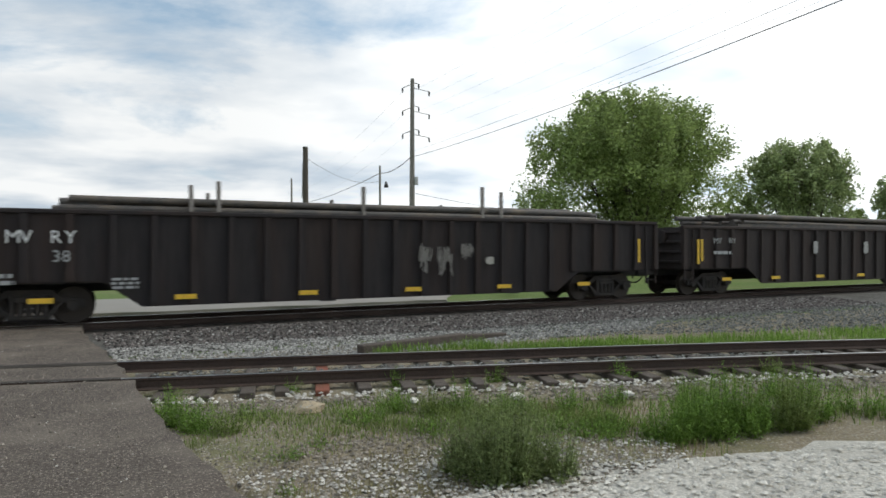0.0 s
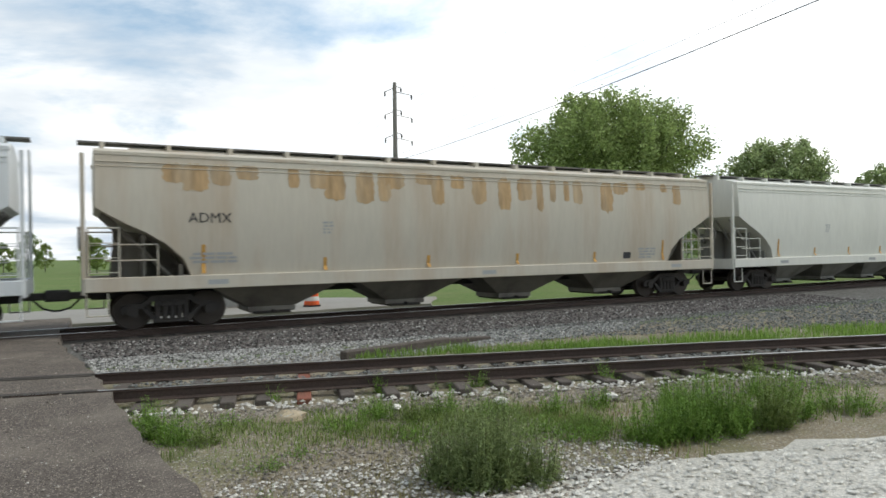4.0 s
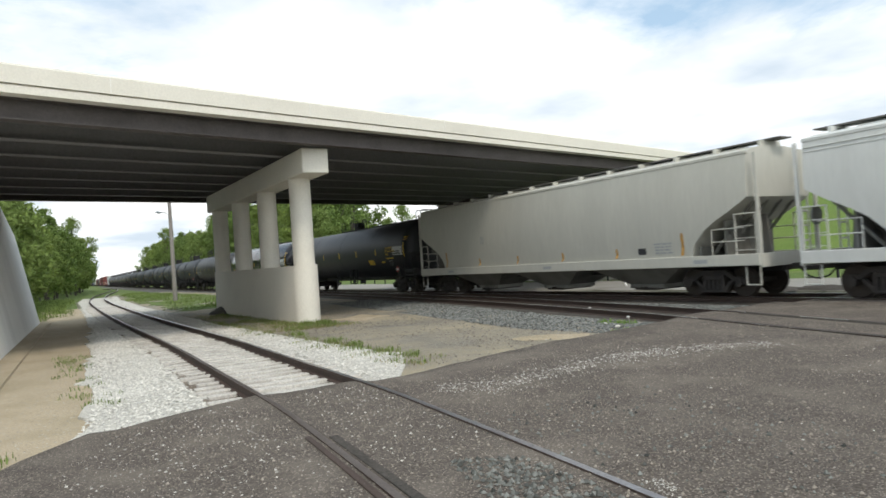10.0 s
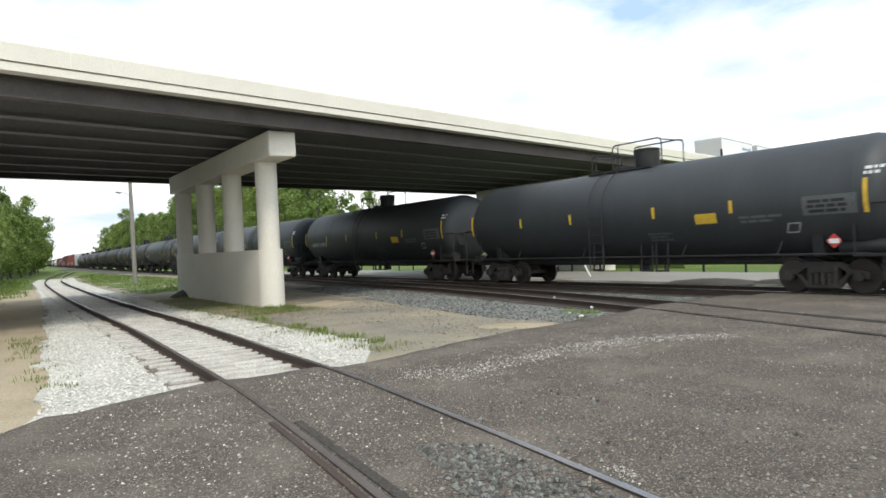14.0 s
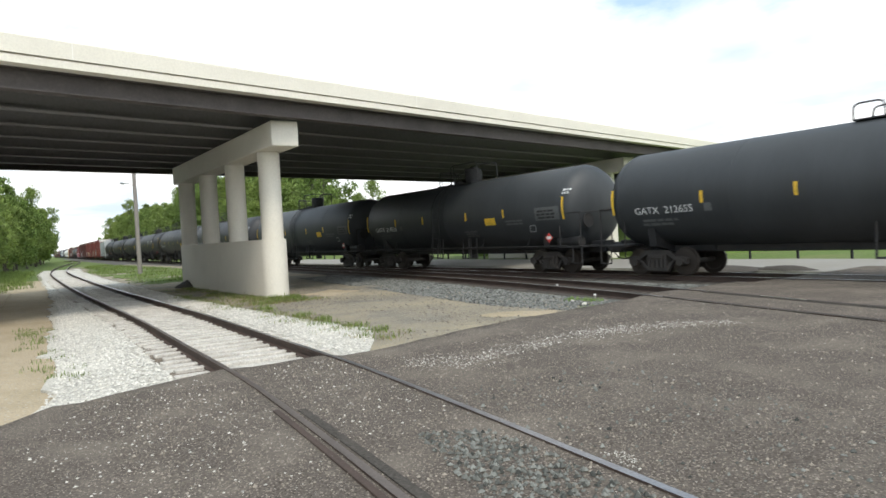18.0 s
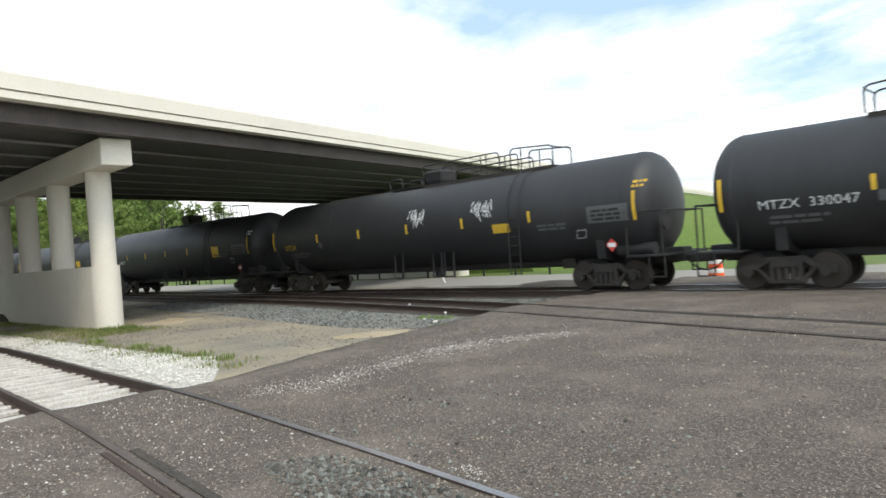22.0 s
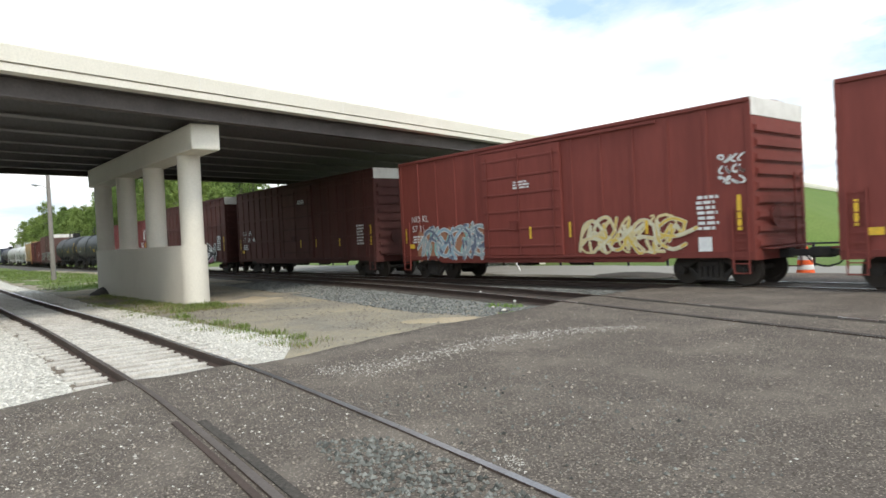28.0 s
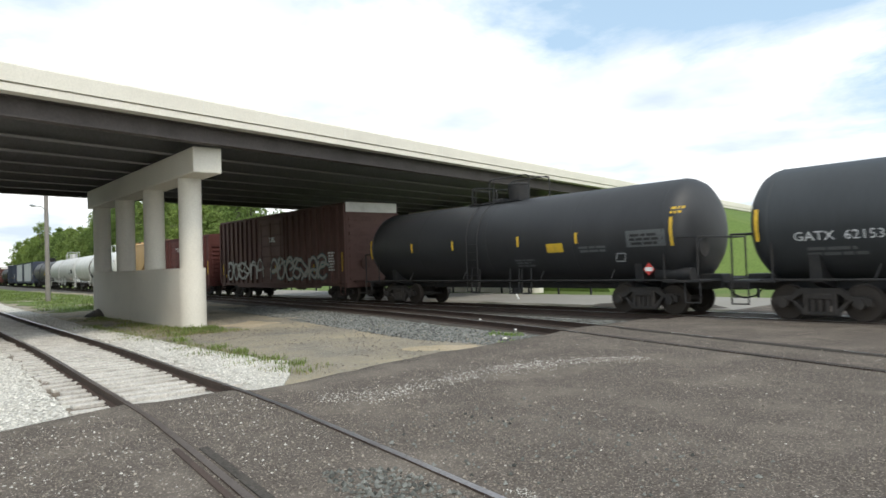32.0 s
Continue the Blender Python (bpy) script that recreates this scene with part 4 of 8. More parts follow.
def make_bridge():
    WIDE = 19.3
    br = thing("bridge", "concrete and steel road bridge with cream barriers", "bridge", kind="structure")
    part("deck_slab", along(Y_S - 310, Y_N + 560, [(0.0, 6.47), (0.0, 6.66), (0.07, 6.67), (0.07, 6.705), (WIDE - 0.07, 6.705), (WIDE - 0.07, 6.67), (WIDE, 6.66), (WIDE, 6.47)]), CONCRETE, br)
    for a, b, o in ((-0.03, 0.40, 1), (WIDE + 0.03, WIDE - 0.40, -1)):
        part("barrier", along(Y_S - 310, Y_N + 560, [(a, 6.71), (b, 6.71), (b - 0.08 * o, 6.88), (b - 0.14 * o, 7.2), (a + 0.05 * o, 7.2), (a, 7.14)][::o]), CONCRETE, br, "cream concrete parapet")
    for i in range(8):
        a = 0.62 + i * (WIDE - 1.24) / 7
        g = [(a - 0.2, 5.92), (a + 0.2, 5.92), (a + 0.2, 5.96), (a + 0.015, 5.965), (a + 0.015, 6.44), (a + 0.2, 6.445), (a + 0.2, 6.47), (a - 0.2, 6.47), (a - 0.2, 6.445), (a - 0.015, 6.44), (a - 0.015, 5.965), (a - 0.2, 5.96)]
        # inner girders and soffit share one grey, the deck's shade put into colour
        part("girder", along(Y_S, Y_N, g), GIRDER if i in (0, 7) else GIRDER_SHADE, br)
    part("soffit", along(Y_S, Y_N, [(0.9, 6.42), (WIDE - 0.9, 6.42), (WIDE - 0.9, 6.465), (0.9, 6.465)]), SOFFIT_SHADE, br, "grey sheet under the deck, toned as its shade")
    for y in [Y_S + 6 * i for i in range(10)]:
        part("joint_line", along(y, y + 0.02, [(-0.034, 6.72), (0.0, 6.72), (0.0, 7.13), (-0.034, 7.13)]), CONCRETE_D, br)


def make_pier(y, x_near, name):
    """A wall pier with four round columns under a capping beam."""
    p = thing(name, "cream concrete bridge pier, four columns on a wall", "bridge pier", "bridge piers", kind="structure")
    x_far = x_near - 14.7
    cap = S().box(x_far, x_near, y - 0.48, y + 0.48, 5.04, 5.9, 0.03)
    part("cap_beam", cap, CONCRETE, p)
    for i in range(4):
        x = x_near - 1.75 - i * 4.08
        part("column", S().rod((x, y, 1.85), (x, y, 5.05), 0.39, 28), CONCRETE, p, smooth=40)
    ends, n = [], 12
    for i in range(n + 1):
        t = -math.pi / 2 + math.pi * i / n
        ends.append((x_near - 1.75 + 0.47 * math.cos(t), y + 0.47 * math.sin(t)))
    for i in range(n + 1):
        t = math.pi / 2 + math.pi * i / n
        ends.append((x_far + 0.85 + 0.47 * math.cos(t), y + 0.47 * math.sin(t)))
    part("wall", S().prism(ends, -0.6, 1.9, "z"), CONCRETE, p, smooth=40)
    for i in range(6):
        x = x_near - 0.9 - i * (WIDE_B - 1.9) / 5
        if x > x_far + 0.2:
            part("bearing", S().box(x - 0.2, x + 0.2, y - 0.25, y + 0.25, 5.89, 5.935), BLACKSTEEL, p)
    return p


WIDE_B = 15.0
make_bridge()
make_pier(8.53, -22.1, "pier_1")
make_pier(33.0, -28.2, "pier_2")


def make_retaining_wall():
    """The south abutment: a leaning wall along the siding whose top climbs to the bridge and falls again."""
    s = S()
    pts = [(-11.0, 0.4), (-14, 1.3), (-20.0, 2.95), (-30.0, 5.85), (-37.5, 5.85), (-42.0, 4.5)]

    def base(x):
        return -1.32 + (-13 - x) * 0.0555

    rings = []
    for x, top in pts:
        b = base(x)
        t = b - 0.2 * (top + 0.2)
        rings.append([(x, b, -0.3), (x, t, top), (x, t - 0.5, top), (x, t - 0.9, -0.3)])
    s.loft(rings)
    tagged(new("retaining_wall", s.mesh("retaining_wall", WHITEWALL)), "pale concrete retaining wall under the bridge end", "wall", kind="structure")
    s = S()
    s.loft([[(x, base(x) - 0.2 * (top + 0.2) - 0.5, top - 0.12), (x, base(x) - 9, top + 1.2), (x, base(x) - 9, -0.4), (x, base(x) - 0.2 * (top + 0.2) - 0.5, -0.4)] for x, top in pts])
    tagged(new("slope_paving", s.mesh("slope_paving", CONCRETE)), "pale concrete slope above the retaining wall", "slope", kind="structure")
    abut = along(Y_S - 3.0, Y_S + 0.6, [(0.3, -0.3), (0.3, 6.33), (19.0, 6.33), (19.0, -0.3)])
    tagged(new("abutment", abut.mesh("abutment", CONCRETE)), "concrete abutment carrying the bridge end", "abutment", kind="structure")
    # footing strip
    f = S()
    f.loft([[(x, base(x) - 0.05, -0.3), (x, base(x) + 0.55, -0.3), (x, base(x) + 0.5, -0.155), (x, base(x) - 0.05, -0.15)] for x in (-6.5, -12, -20, -30, -42)])
    tagged(new("footing", f.mesh("footing", DIRT)), "dusty concrete footing along the wall", "footing", kind="structure")


make_retaining_wall()


def make_embankment():
    s = S()
    rings = []
    for y in (35.0, 39.0, 44.0, 49.5, 60, 80, 110, 150, 250, 615):
        e = edge_x(y)
        h = 6.3 * max(0.02, min(1.0, (y - 34.0) / 15.0))
        w = 2.35 * h
        n = [0.15 * noise.noise((y, k, 7)) for k in range(6)]
        rings.append([(e + 0.4 + w, y, -0.4), (e + 0.4 + w * 0.55, y, h * 0.47 + n[0]), (e + 0.4, y, h), (e - 19.5, y, h), (e - 19.5 - w, y, -0.4)])
    s.loft(rings)
    tagged(new("embankment", s.mesh("embankment", HILLGRASS, 60)), "grassy embankment carrying the road to the bridge", "embankment", kind="structure")
    s = S()
    s.loft([[(edge_x(y) + 0.4 + 1.5 * 6.3, y, -0.4), (edge_x(y) + 0.4, y, 6.3), (edge_x(y) - 19.7, y, 6.3), (edge_x(y) - 19.7 - 14, y, -0.4)] for y in (-13.0, -60, -120, -318)])
    tagged(new("embankment", s.mesh("embankment", HILLGRASS, 60)), "grassy embankment of the road south of the bridge", "embankment", kind="structure")


make_embankment()


# ---------------------------------------------------------------- trees
def leaf_quads(centres, n_each, radius, size, rnd):
    v, f = [], []
    for c, r in zip(centres, radius):
        for _ in range(n_each):
            d = rnd.normal(size=3)
            d /= np.linalg.norm(d) + 1e-9
            p = np.array(c) + d * r * rnd.uniform(0.45, 1.0) * np.array([1, 1, 0.8])
            a = rnd.normal(size=3) + d * 0.6
            a /= np.linalg.norm(a)
            b = np.cross(a, rnd.normal(size=3))
            b /= np.linalg.norm(b) + 1e-9
            c2 = np.cross(a, b)
            s = size * rnd.uniform(0.6, 1.3)
            k = len(v)
            v += [tuple(p - b * s), tuple(p - c2 * s * 0.45), tuple(p + b * s), tuple(p + c2 * s * 0.45)]
            f.append((k, k + 1, k + 2, k + 3))
    return v, f


def make_tree(label, h, w, leaf, clumps, each, size, seed, trunk_r=0.25, at=None, low=0.22, limbs=9, tuft=1.0):
    """Tapered trunk, limbs, and a crown of many small leaves in uneven clumps."""
    rnd = np.random.RandomState(seed)
    t = thing("tree", label, "tree", "trees", at=at)
    s = S()
    bend = [(0, 0, -0.4), (rnd.normal() * 0.02 * h, rnd.normal() * 0.02 * h, h * 0.3), (rnd.normal() * 0.03 * h, rnd.normal() * 0.03 * h, h * 0.62), (rnd.normal() * 0.04 * h, rnd.normal() * 0.04 * h, h * 0.9)]
    for i in range(3):
        s.rod(bend[i], bend[i + 1], trunk_r * (1 - 0.3 * i), 9, trunk_r * (0.7 - 0.3 * i))
    centres, radius = [], []
    for i in range(clumps):
        u = rnd.uniform(0, 1) ** 0.8
        z = h * (low + (0.97 - low) * u)
        k = math.sin(math.pi * min(1, 0.12 + 0.9 * u)) ** 0.6
        a, d = rnd.uniform(0, 6.28), w * 0.5 * k * math.sqrt(rnd.uniform(0.1, 1.0))
        centres.append((d * math.cos(a), d * math.sin(a), z))
        radius.append(w * tuft * rnd.uniform(0.06, 0.15))
    for i in range(limbs):
        c = centres[i * len(centres) // limbs]
        b = Vector(bend[1]).lerp(Vector(bend[3]), rnd.uniform(0, 0.8))
        mid = b.lerp(Vector(c), 0.55) + Vector((0, 0, 0.03 * h))
        s.rod(b, mid, trunk_r * 0.35, 6, trunk_r * 0.2)
        s.rod(mid, c, trunk_r * 0.2, 5, trunk_r * 0.06)
    part("trunk", s, BARK, t, smooth=50)
    v, f = leaf_quads(centres, each, radius, size, rnd)
    cr = S()
    cr.v, cr.f, cr.m = v, f, [0] * len(f)
    me = bpy.data.meshes.new("crown")
    me.from_pydata(v, [], f)
    me.materials.append(leaf)
    part("crown", me, leaf, t)
    return t


def make_spread_tree(label, h, w, leaf, stems, clumps, each, size, seed, trunk_r, at, squash=1.0, wide=1.05):
    """A tree of several stems that fan upwards; leaves hang in upright tufts along them."""
    rnd = np.random.RandomState(seed)
    t = thing("tree", label, "tree", "trees", at=at)
    s, centres, radius = S(), [], []
    per = clumps // stems
    for i in range(stems):
        a = 2.4 * i + rnd.uniform(-0.3, 0.3)
        out = math.sqrt((i + 0.4) / stems) * wide
        top = h * (1.0 - 0.26 * out * out) * rnd.uniform(0.93, 1.0)
        tip = Vector((w * 0.46 * out * math.cos(a), w * 0.46 * out * math.sin(a) * squash, top))
        base = Vector((0.5 * math.cos(a) * out, 0.5 * math.sin(a) * out, -0.4))
        path = [base.lerp(Vector((tip.x, tip.y, base.z)), u * u * 0.45 + u * 0.55) + Vector((rnd.normal() * 0.15 * u, rnd.normal() * 0.15 * u, (tip.z - base.z) * (1 - (1 - u) ** 1.35))) for u in (0, 0.2, 0.4, 0.6, 0.8, 1.0)]
        for k in range(5):
            r0 = trunk_r * (1 - 0.19 * k) * (1.0 - 0.4 * out)
            s.rod(path[k], path[k + 1], r0, 7, r0 * 0.78)
        for k in range(int(per * 0.45)):
            u = rnd.uniform(0.12, 1.0) ** 0.9
            q = min(4, int(u * 5))
            c = path[q].lerp(path[q + 1], u * 5 - q)
            g, d = rnd.uniform(0, 6.28), w * 0.12 * rnd.uniform(0.1, 1.0) * (1.15 - 0.75 * u)
            e = c + Vector((d * math.cos(g), d * math.sin(g), rnd.uniform(-0.1, 0.5)))
            if k % 3 == 0:
                s.rod(c - Vector((0, 0, 0.4)), e, trunk_r * 0.12, 4, trunk_r * 0.03)
            centres.append(tuple(e))
            radius.append(w * rnd.uniform(0.026, 0.058) * (1.0 if w > 12 else 1.7))
    while len(centres) < clumps:
        g, u, d = rnd.uniform(0, 6.28), rnd.uniform(0.0, 1.0), rnd.uniform(0.35, 1.0) ** 0.5
        e = Vector((w * 0.5 * wide * d * math.cos(g) * math.cos(u * 1.45) ** 0.6, w * 0.5 * wide * d * math.sin(g) * math.cos(u * 1.45) ** 0.6 * squash, h * (0.16 + 0.80 * d * math.sin(u * 1.5))))
        if noise.noise(e * (2.6 / w) + Vector((seed, 0, 0))) > -0.22:
            centres.append(tuple(e))
            radius.append(w * rnd.uniform(0.024, 0.05) * (1.0 if w > 12 else 1.5))
    part("trunk", s, BARK, t, smooth=50)
    n = len(centres) * each
    c = np.repeat(np.array(centres), each, 0)
    r = np.repeat(np.array(radius), each)
    d = rnd.normal(size=(n, 3))
    d /= np.linalg.norm(d, axis=1)[:, None]
    p = c + d * (r * rnd.uniform(0.3, 1.05, n))[:, None] * np.array([1, 1, 1.35])
    b = rnd.normal(size=(n, 3)) * np.array([1, 1, 0.7])
    b /= np.linalg.norm(b, axis=1)[:, None]
    e = np.cross(b, rnd.normal(size=(n, 3)))
    e /= np.linalg.norm(e, axis=1)[:, None]
    z = (size * rnd.uniform(0.6, 1.3, n))[:, None]
    v = np.stack([p - b * z, p - e * z * 0.5, p + b * z, p + e * z * 0.5], 1).reshape(-1, 3)
    f = np.arange(4 * n).reshape(-1, 4)
    me = bpy.data.meshes.new("crown")
    me.from_pydata(v.tolist(), [], f.tolist())
    me.materials.append(leaf)
    part("crown", me, leaf, t)
    return t


make_spread_tree("large broad leafy tree of many rising stems in fresh leaf", 15.7, 20.5, LEAF_G, 23, 1750, 60, 0.15, 1, 0.26, pose(41.9, 44.6, -0.3), 0.7, 1.16)
make_spread_tree("medium leafy tree beyond the tracks", 10.9, 8.8, LEAF_H, 13, 620, 60, 0.14, 2, 0.2, pose(49.9, 35.1, -0.3))
make_spread_tree("small leafy tree beyond the tracks", 8.8, 6.6, LEAF_H, 12, 480, 60, 0.14, 3, 0.17, pose(56.6, 29.6, -0.3))


def make_woods():
    kinds = [make_tree("dense leafy wood tree beside the railway", 10.5 + 1.2 * i, 6.5 + 0.6 * i, (LEAF, LEAF_B, LEAF_D)[i % 3], 75, 100, 0.2, 20 + i, 0.18, pose((-92, -120, -150, -75)[i], (36, 40, 38, -6)[i], -0.3), 0.08, 8) for i in range(4)]
    rnd = random.Random(8)
    spots = []
    for i in range(34):
        x = -80 - i * 8.2 + rnd.uniform(-2, 2)
        spots.append((x, 33 + bend(x) + rnd.uniform(0, 5) + (3 if x > -110 else 0), rnd.uniform(0.85, 1.2) * (0.62 if x > -100 else 1.22)))
        spots.append((x + 4, 41 + bend(x) + rnd.uniform(0, 6), rnd.uniform(0.9, 1.25) * (0.7 if x > -100 else 1.2)))
    for i in range(58):
        x = -122 - i * 4.0 + rnd.uniform(-2, 2)
        spots.append((x, 47 + bend(x) + rnd.uniform(0, 8), rnd.uniform(1.25, 1.55)))
    for i in range(30):
        x = -56 - i * 6.8 + rnd.uniform(-2, 2)
        y = min(siding(max(-229, x)) - 7.0, 12.9)
        spots.append((x, y + rnd.uniform(-2, 0.6), rnd.uniform(0.8, 1.12)))
        spots.append((x - 3, y - 6.5 + rnd.uniform(-2, 1), rnd.uniform(0.95, 1.3)))
    for i in range(52):
        spots.append((-14 + i * 3.8 + rnd.uniform(-3, 3), 108 + rnd.uniform(-8, 25), rnd.uniform(0.35, 0.6)))
    for i in range(30):
        spots.append((75 + i * 9 + rnd.uniform(-3, 3), 60 + i * 1.5 + rnd.uniform(-8, 10), rnd.uniform(0.5, 0.8)))
    for i, (x, y, k) in enumerate(spots):
        t = copy_thing(kinds[rnd.randrange(4)], pose(x, y, -0.3, 0, 0, rnd.uniform(0, 360)))
        t.scale = (k * rnd.uniform(0.9, 1.15), k * rnd.uniform(0.9, 1.15), k)


make_woods()


# ---------------------------------------------------------------- the freight train
SPEED = 21.648
TRAIN = []  # (car, place of its middle at the start)

FRAME_SH = S().prism([(-1.16, 0.40), (-1.16, 0.58), (-0.98, 0.64), (-0.72, 0.64), (-0.46, 0.84), (0.46, 0.84), (0.72, 0.64), (0.98, 0.64), (1.16, 0.58), (1.16, 0.40), (1.04, 0.40), (0.98, 0.52), (0.68, 0.52), (0.42, 0.70), (-0.42, 0.70), (-0.68, 0.52), (-0.98, 0.52), (-1.04, 0.40)], -0.07, 0.07)
for e in (-1, 1):
    FRAME_SH.prism([(e * 0.70, 0.52), (e * 0.60, 0.52), (e * 0.34, 0.27), (e * 0.36, 0.17), (e * 0.42, 0.17)], -0.07, 0.07)
    FRAME_SH.box(e * 0.33 - 0.06, e * 0.33 + 0.06, -0.09, 0.09, 0.2, 0.74, 0.015)
FRAME_SH.box(-0.44, 0.44, -0.09, 0.09, 0.15, 0.25, 0.02)
for k in range(3):
    FRAME_SH.rod((-0.17 + 0.17 * k, -0.05, 0.25), (-0.17 + 0.17 * k, -0.05, 0.56), 0.07, 10)
FRAME_SH.box(-0.28, 0.28, -0.12, 0.1, 0.56, 0.70, 0.02)
FRAME_SH.rod((-0.9, -0.13, 0.457), (-0.9, 0.1, 0.457), 0.13, 12).rod((0.9, -0.13, 0.457), (0.9, 0.1, 0.457), 0.13, 12)
WHEEL_SH = S().loft([[(r * math.cos(2 * math.pi * i / 28), y, r * math.sin(2 * math.pi * i / 28)) for i in range(28)] for y, r in ((-0.065, 0.12), (-0.065, 0.33), (-0.06, 0.44), (0.0, 0.457), (0.05, 0.462), (0.06, 0.485), (0.075, 0.485), (0.075, 0.36), (0.03, 0.33), (0.03, 0.13))])
BOLSTER_SH = S().box(-0.22, 0.22, -1.0, 1.0, 0.42, 0.72, 0.03).box(-0.75, 0.75, -0.08, 0.08, 0.35, 0.5, 0.02)
AXLE_SH = S().rod((0, -0.95, 0), (0, 0.95, 0), 0.085, 10)
LADDER_SH = S()
for sx in (-0.22, 0.22):
    LADDER_SH.box(sx - 0.022, sx + 0.022, -0.02, 0.02, 0.0, 1.0)
for i in range(8):
    LADDER_SH.box(-0.22, 0.22, -0.012, 0.012, 0.06 + i * 0.125, 0.075 + i * 0.125)
LADDER_WIDE = S().tube([(-0.33, 0, 0), (-0.33, 0, 1.28), (0.33, 0, 1.28), (0.33, 0, 0)], 0.022, 5)
RUNG_WIDE = S().box(-0.33, 0.33, -0.012, 0.012, -0.01, 0.01)
SHARED = {}


def shared(key, shape, material, smooth=0.0):
    k = (key, material.name)
    if k not in SHARED:
        SHARED[k] = shape.mesh(key, material, smooth)
    return SHARED[k]


def bogie(car, x):
    b = part("bogie", shared("bolster", BOLSTER_SH, GRIME), None, car, "grimy cast steel bogie", at=pose(x, 0, 0))
    for y in (-1.0, 1.0):
        part("side_frame", shared("side_frame", FRAME_SH, GRIME), None, b, at=pose(0, y, 0, 0, 0, 0 if y < 0 else 180))
    for ax in (-0.89, 0.89):
        part("axle", shared("axle", AXLE_SH, GRIME), None, b, at=pose(ax, 0, 0.457))
        for y in (-0.76, 0.76):
            part("wheel", shared("wheel", WHEEL_SH, WHEEL, 40), None, b, at=pose(ax, y, 0.457, 0, 0, 0 if y < 0 else 180))


def ladder(car, x, y, z, h, material, turn=0.0, wide=1.0):
    o = part("ladder", shared("ladder", LADDER_SH, material), None, car, at=pose(x, y, z, 0, 0, turn))
    o.scale = (wide, 1.0, h)


def running_gear(car, L, material=None):
    """Bogies, couplers and the centre sill that every wagon has."""
    m = material or BLACKSTEEL
    for x in (-L / 2 + 2.55, L / 2 - 2.55):
        bogie(car, x)
    part("centre_sill", S().box(-L / 2 + 0.75, L / 2 - 0.75, -0.2, 0.2, 0.74, 1.0, 0.02), m, car)
    for e in (-1, 1):
        s = S().box(e * (L / 2 - 0.8), e * (L / 2 - 0.16), -0.1, 0.1, 0.78, 0.96, 0.02)
        s.box(e * (L / 2 - 0.26), e * (L / 2 + 0.04), -0.19, 0.17, 0.74, 1.02, 0.04)
        part("coupler", s, GRIME, car)
        h = S().tube([(e * (L / 2 - 0.55), 0.3, 0.8), (e * (L / 2 - 0.3), 0.3, 0.55), (e * (L / 2 - 0.05), 0.26, 0.48), (e * (L / 2 + 0.02), 0.2, 0.5)], 0.025)
        part("air_hose", h, RUBBER, car)


def flat_y(y):
    return lambda z: y


def strip(car, x, y, z, w, h, material=None, label=""):
    """A small flat strip or plate on the side; y is a place or a rule of height."""
    f = y if callable(y) else flat_y(y)
    n = 3 if callable(y) else 1
    s = S()
    v, q = [], []
    for i in range(n + 1):
        zz = z + h * i / n
        v += [(x - w / 2, f(zz) - 0.007, zz), (x + w / 2, f(zz) - 0.007, zz)]
    q = [(2 * i, 2 * i + 1, 2 * i + 3, 2 * i + 2) for i in range(n)]
    s.add(v, q)
    return part("reflector" if material is None else "plate", s, material or YELLOW, car, label)


def paint_text(name, car, text, x, y, z, h, material, wide=1.0, lean=0.0, wave=0.0, off=0.010, label=""):
    co, faces = letters(text)
    f = y if callable(y) else flat_y(y)
    v = []
    for p in co:
        zz = z + (p[1] + wave * math.sin(p[0] * 2.1 + len(text))) * h
        v.append((x + (p[0] * wide + lean * p[1]) * h, f(zz) - off, zz))
    me = bpy.data.meshes.new(name)
    me.from_pydata(v, [], faces)
    me.materials.append(material)
    return part(name, me, material, car, label)


def small_print(car, x, y, z, w, h, rows, material, seed=0):
    f = y if callable(y) else flat_y(y)
    rnd, s, step = random.Random(seed * 7 + rows), S(), h / rows
    for r in range(rows):
        a, z0 = x + rnd.uniform(0, 0.1 * w), z + h - (r + 1) * step
        end = x + w * rnd.uniform(0.75, 1.0)
        while a < end - 0.02:
            b = min(end, a + rnd.uniform(0.12, 0.35) * max(w, 0.4))
            z1 = z0 + step * 0.6
            s.add([(a, f(z0) - 0.009, z0), (b, f(z0) - 0.009, z0), (b, f(z1) - 0.009, z1), (a, f(z1) - 0.009, z1)], [(0, 1, 2, 3)])
            a = b + 0.05
    return tagged(part("stencil", s, material, car), kind="stuff")


def blob(car, x, z, w, h, y, material, seed, label="", ragged_edge=0.25):
    """A flat patch of paint or rust with an uneven outline."""
    rnd, s = random.Random(seed), S()
    f = y if callable(y) else flat_y(y)
    n = 26
    pts = []
    for i in range(n):
        t = 2 * math.pi * i / n
        c, d = math.cos(t), math.sin(t)
        k = 1 / max(abs(c), abs(d)) ** 0.7
        r = k * rnd.uniform(1 - ragged_edge, 1.0)
        pts.append((x + w / 2 * c * r, z + h / 2 * d * r))
    s.add([(a, f(b) - 0.004, b) for a, b in pts] + [(x, f(z) - 0.004, z)], [(i, (i + 1) % n, n) for i in range(n)])
    return part("paint_patch", s, material, car, label)


def paint(name, c, **k):
    return mat(name, c, **{**dict(rough=0.6, vary=0.05, scale=0.9, fine=10, bump=0.03, streak=True, dirt=[v * 0.7 for v in c], dirt_amount=0.45), **k})


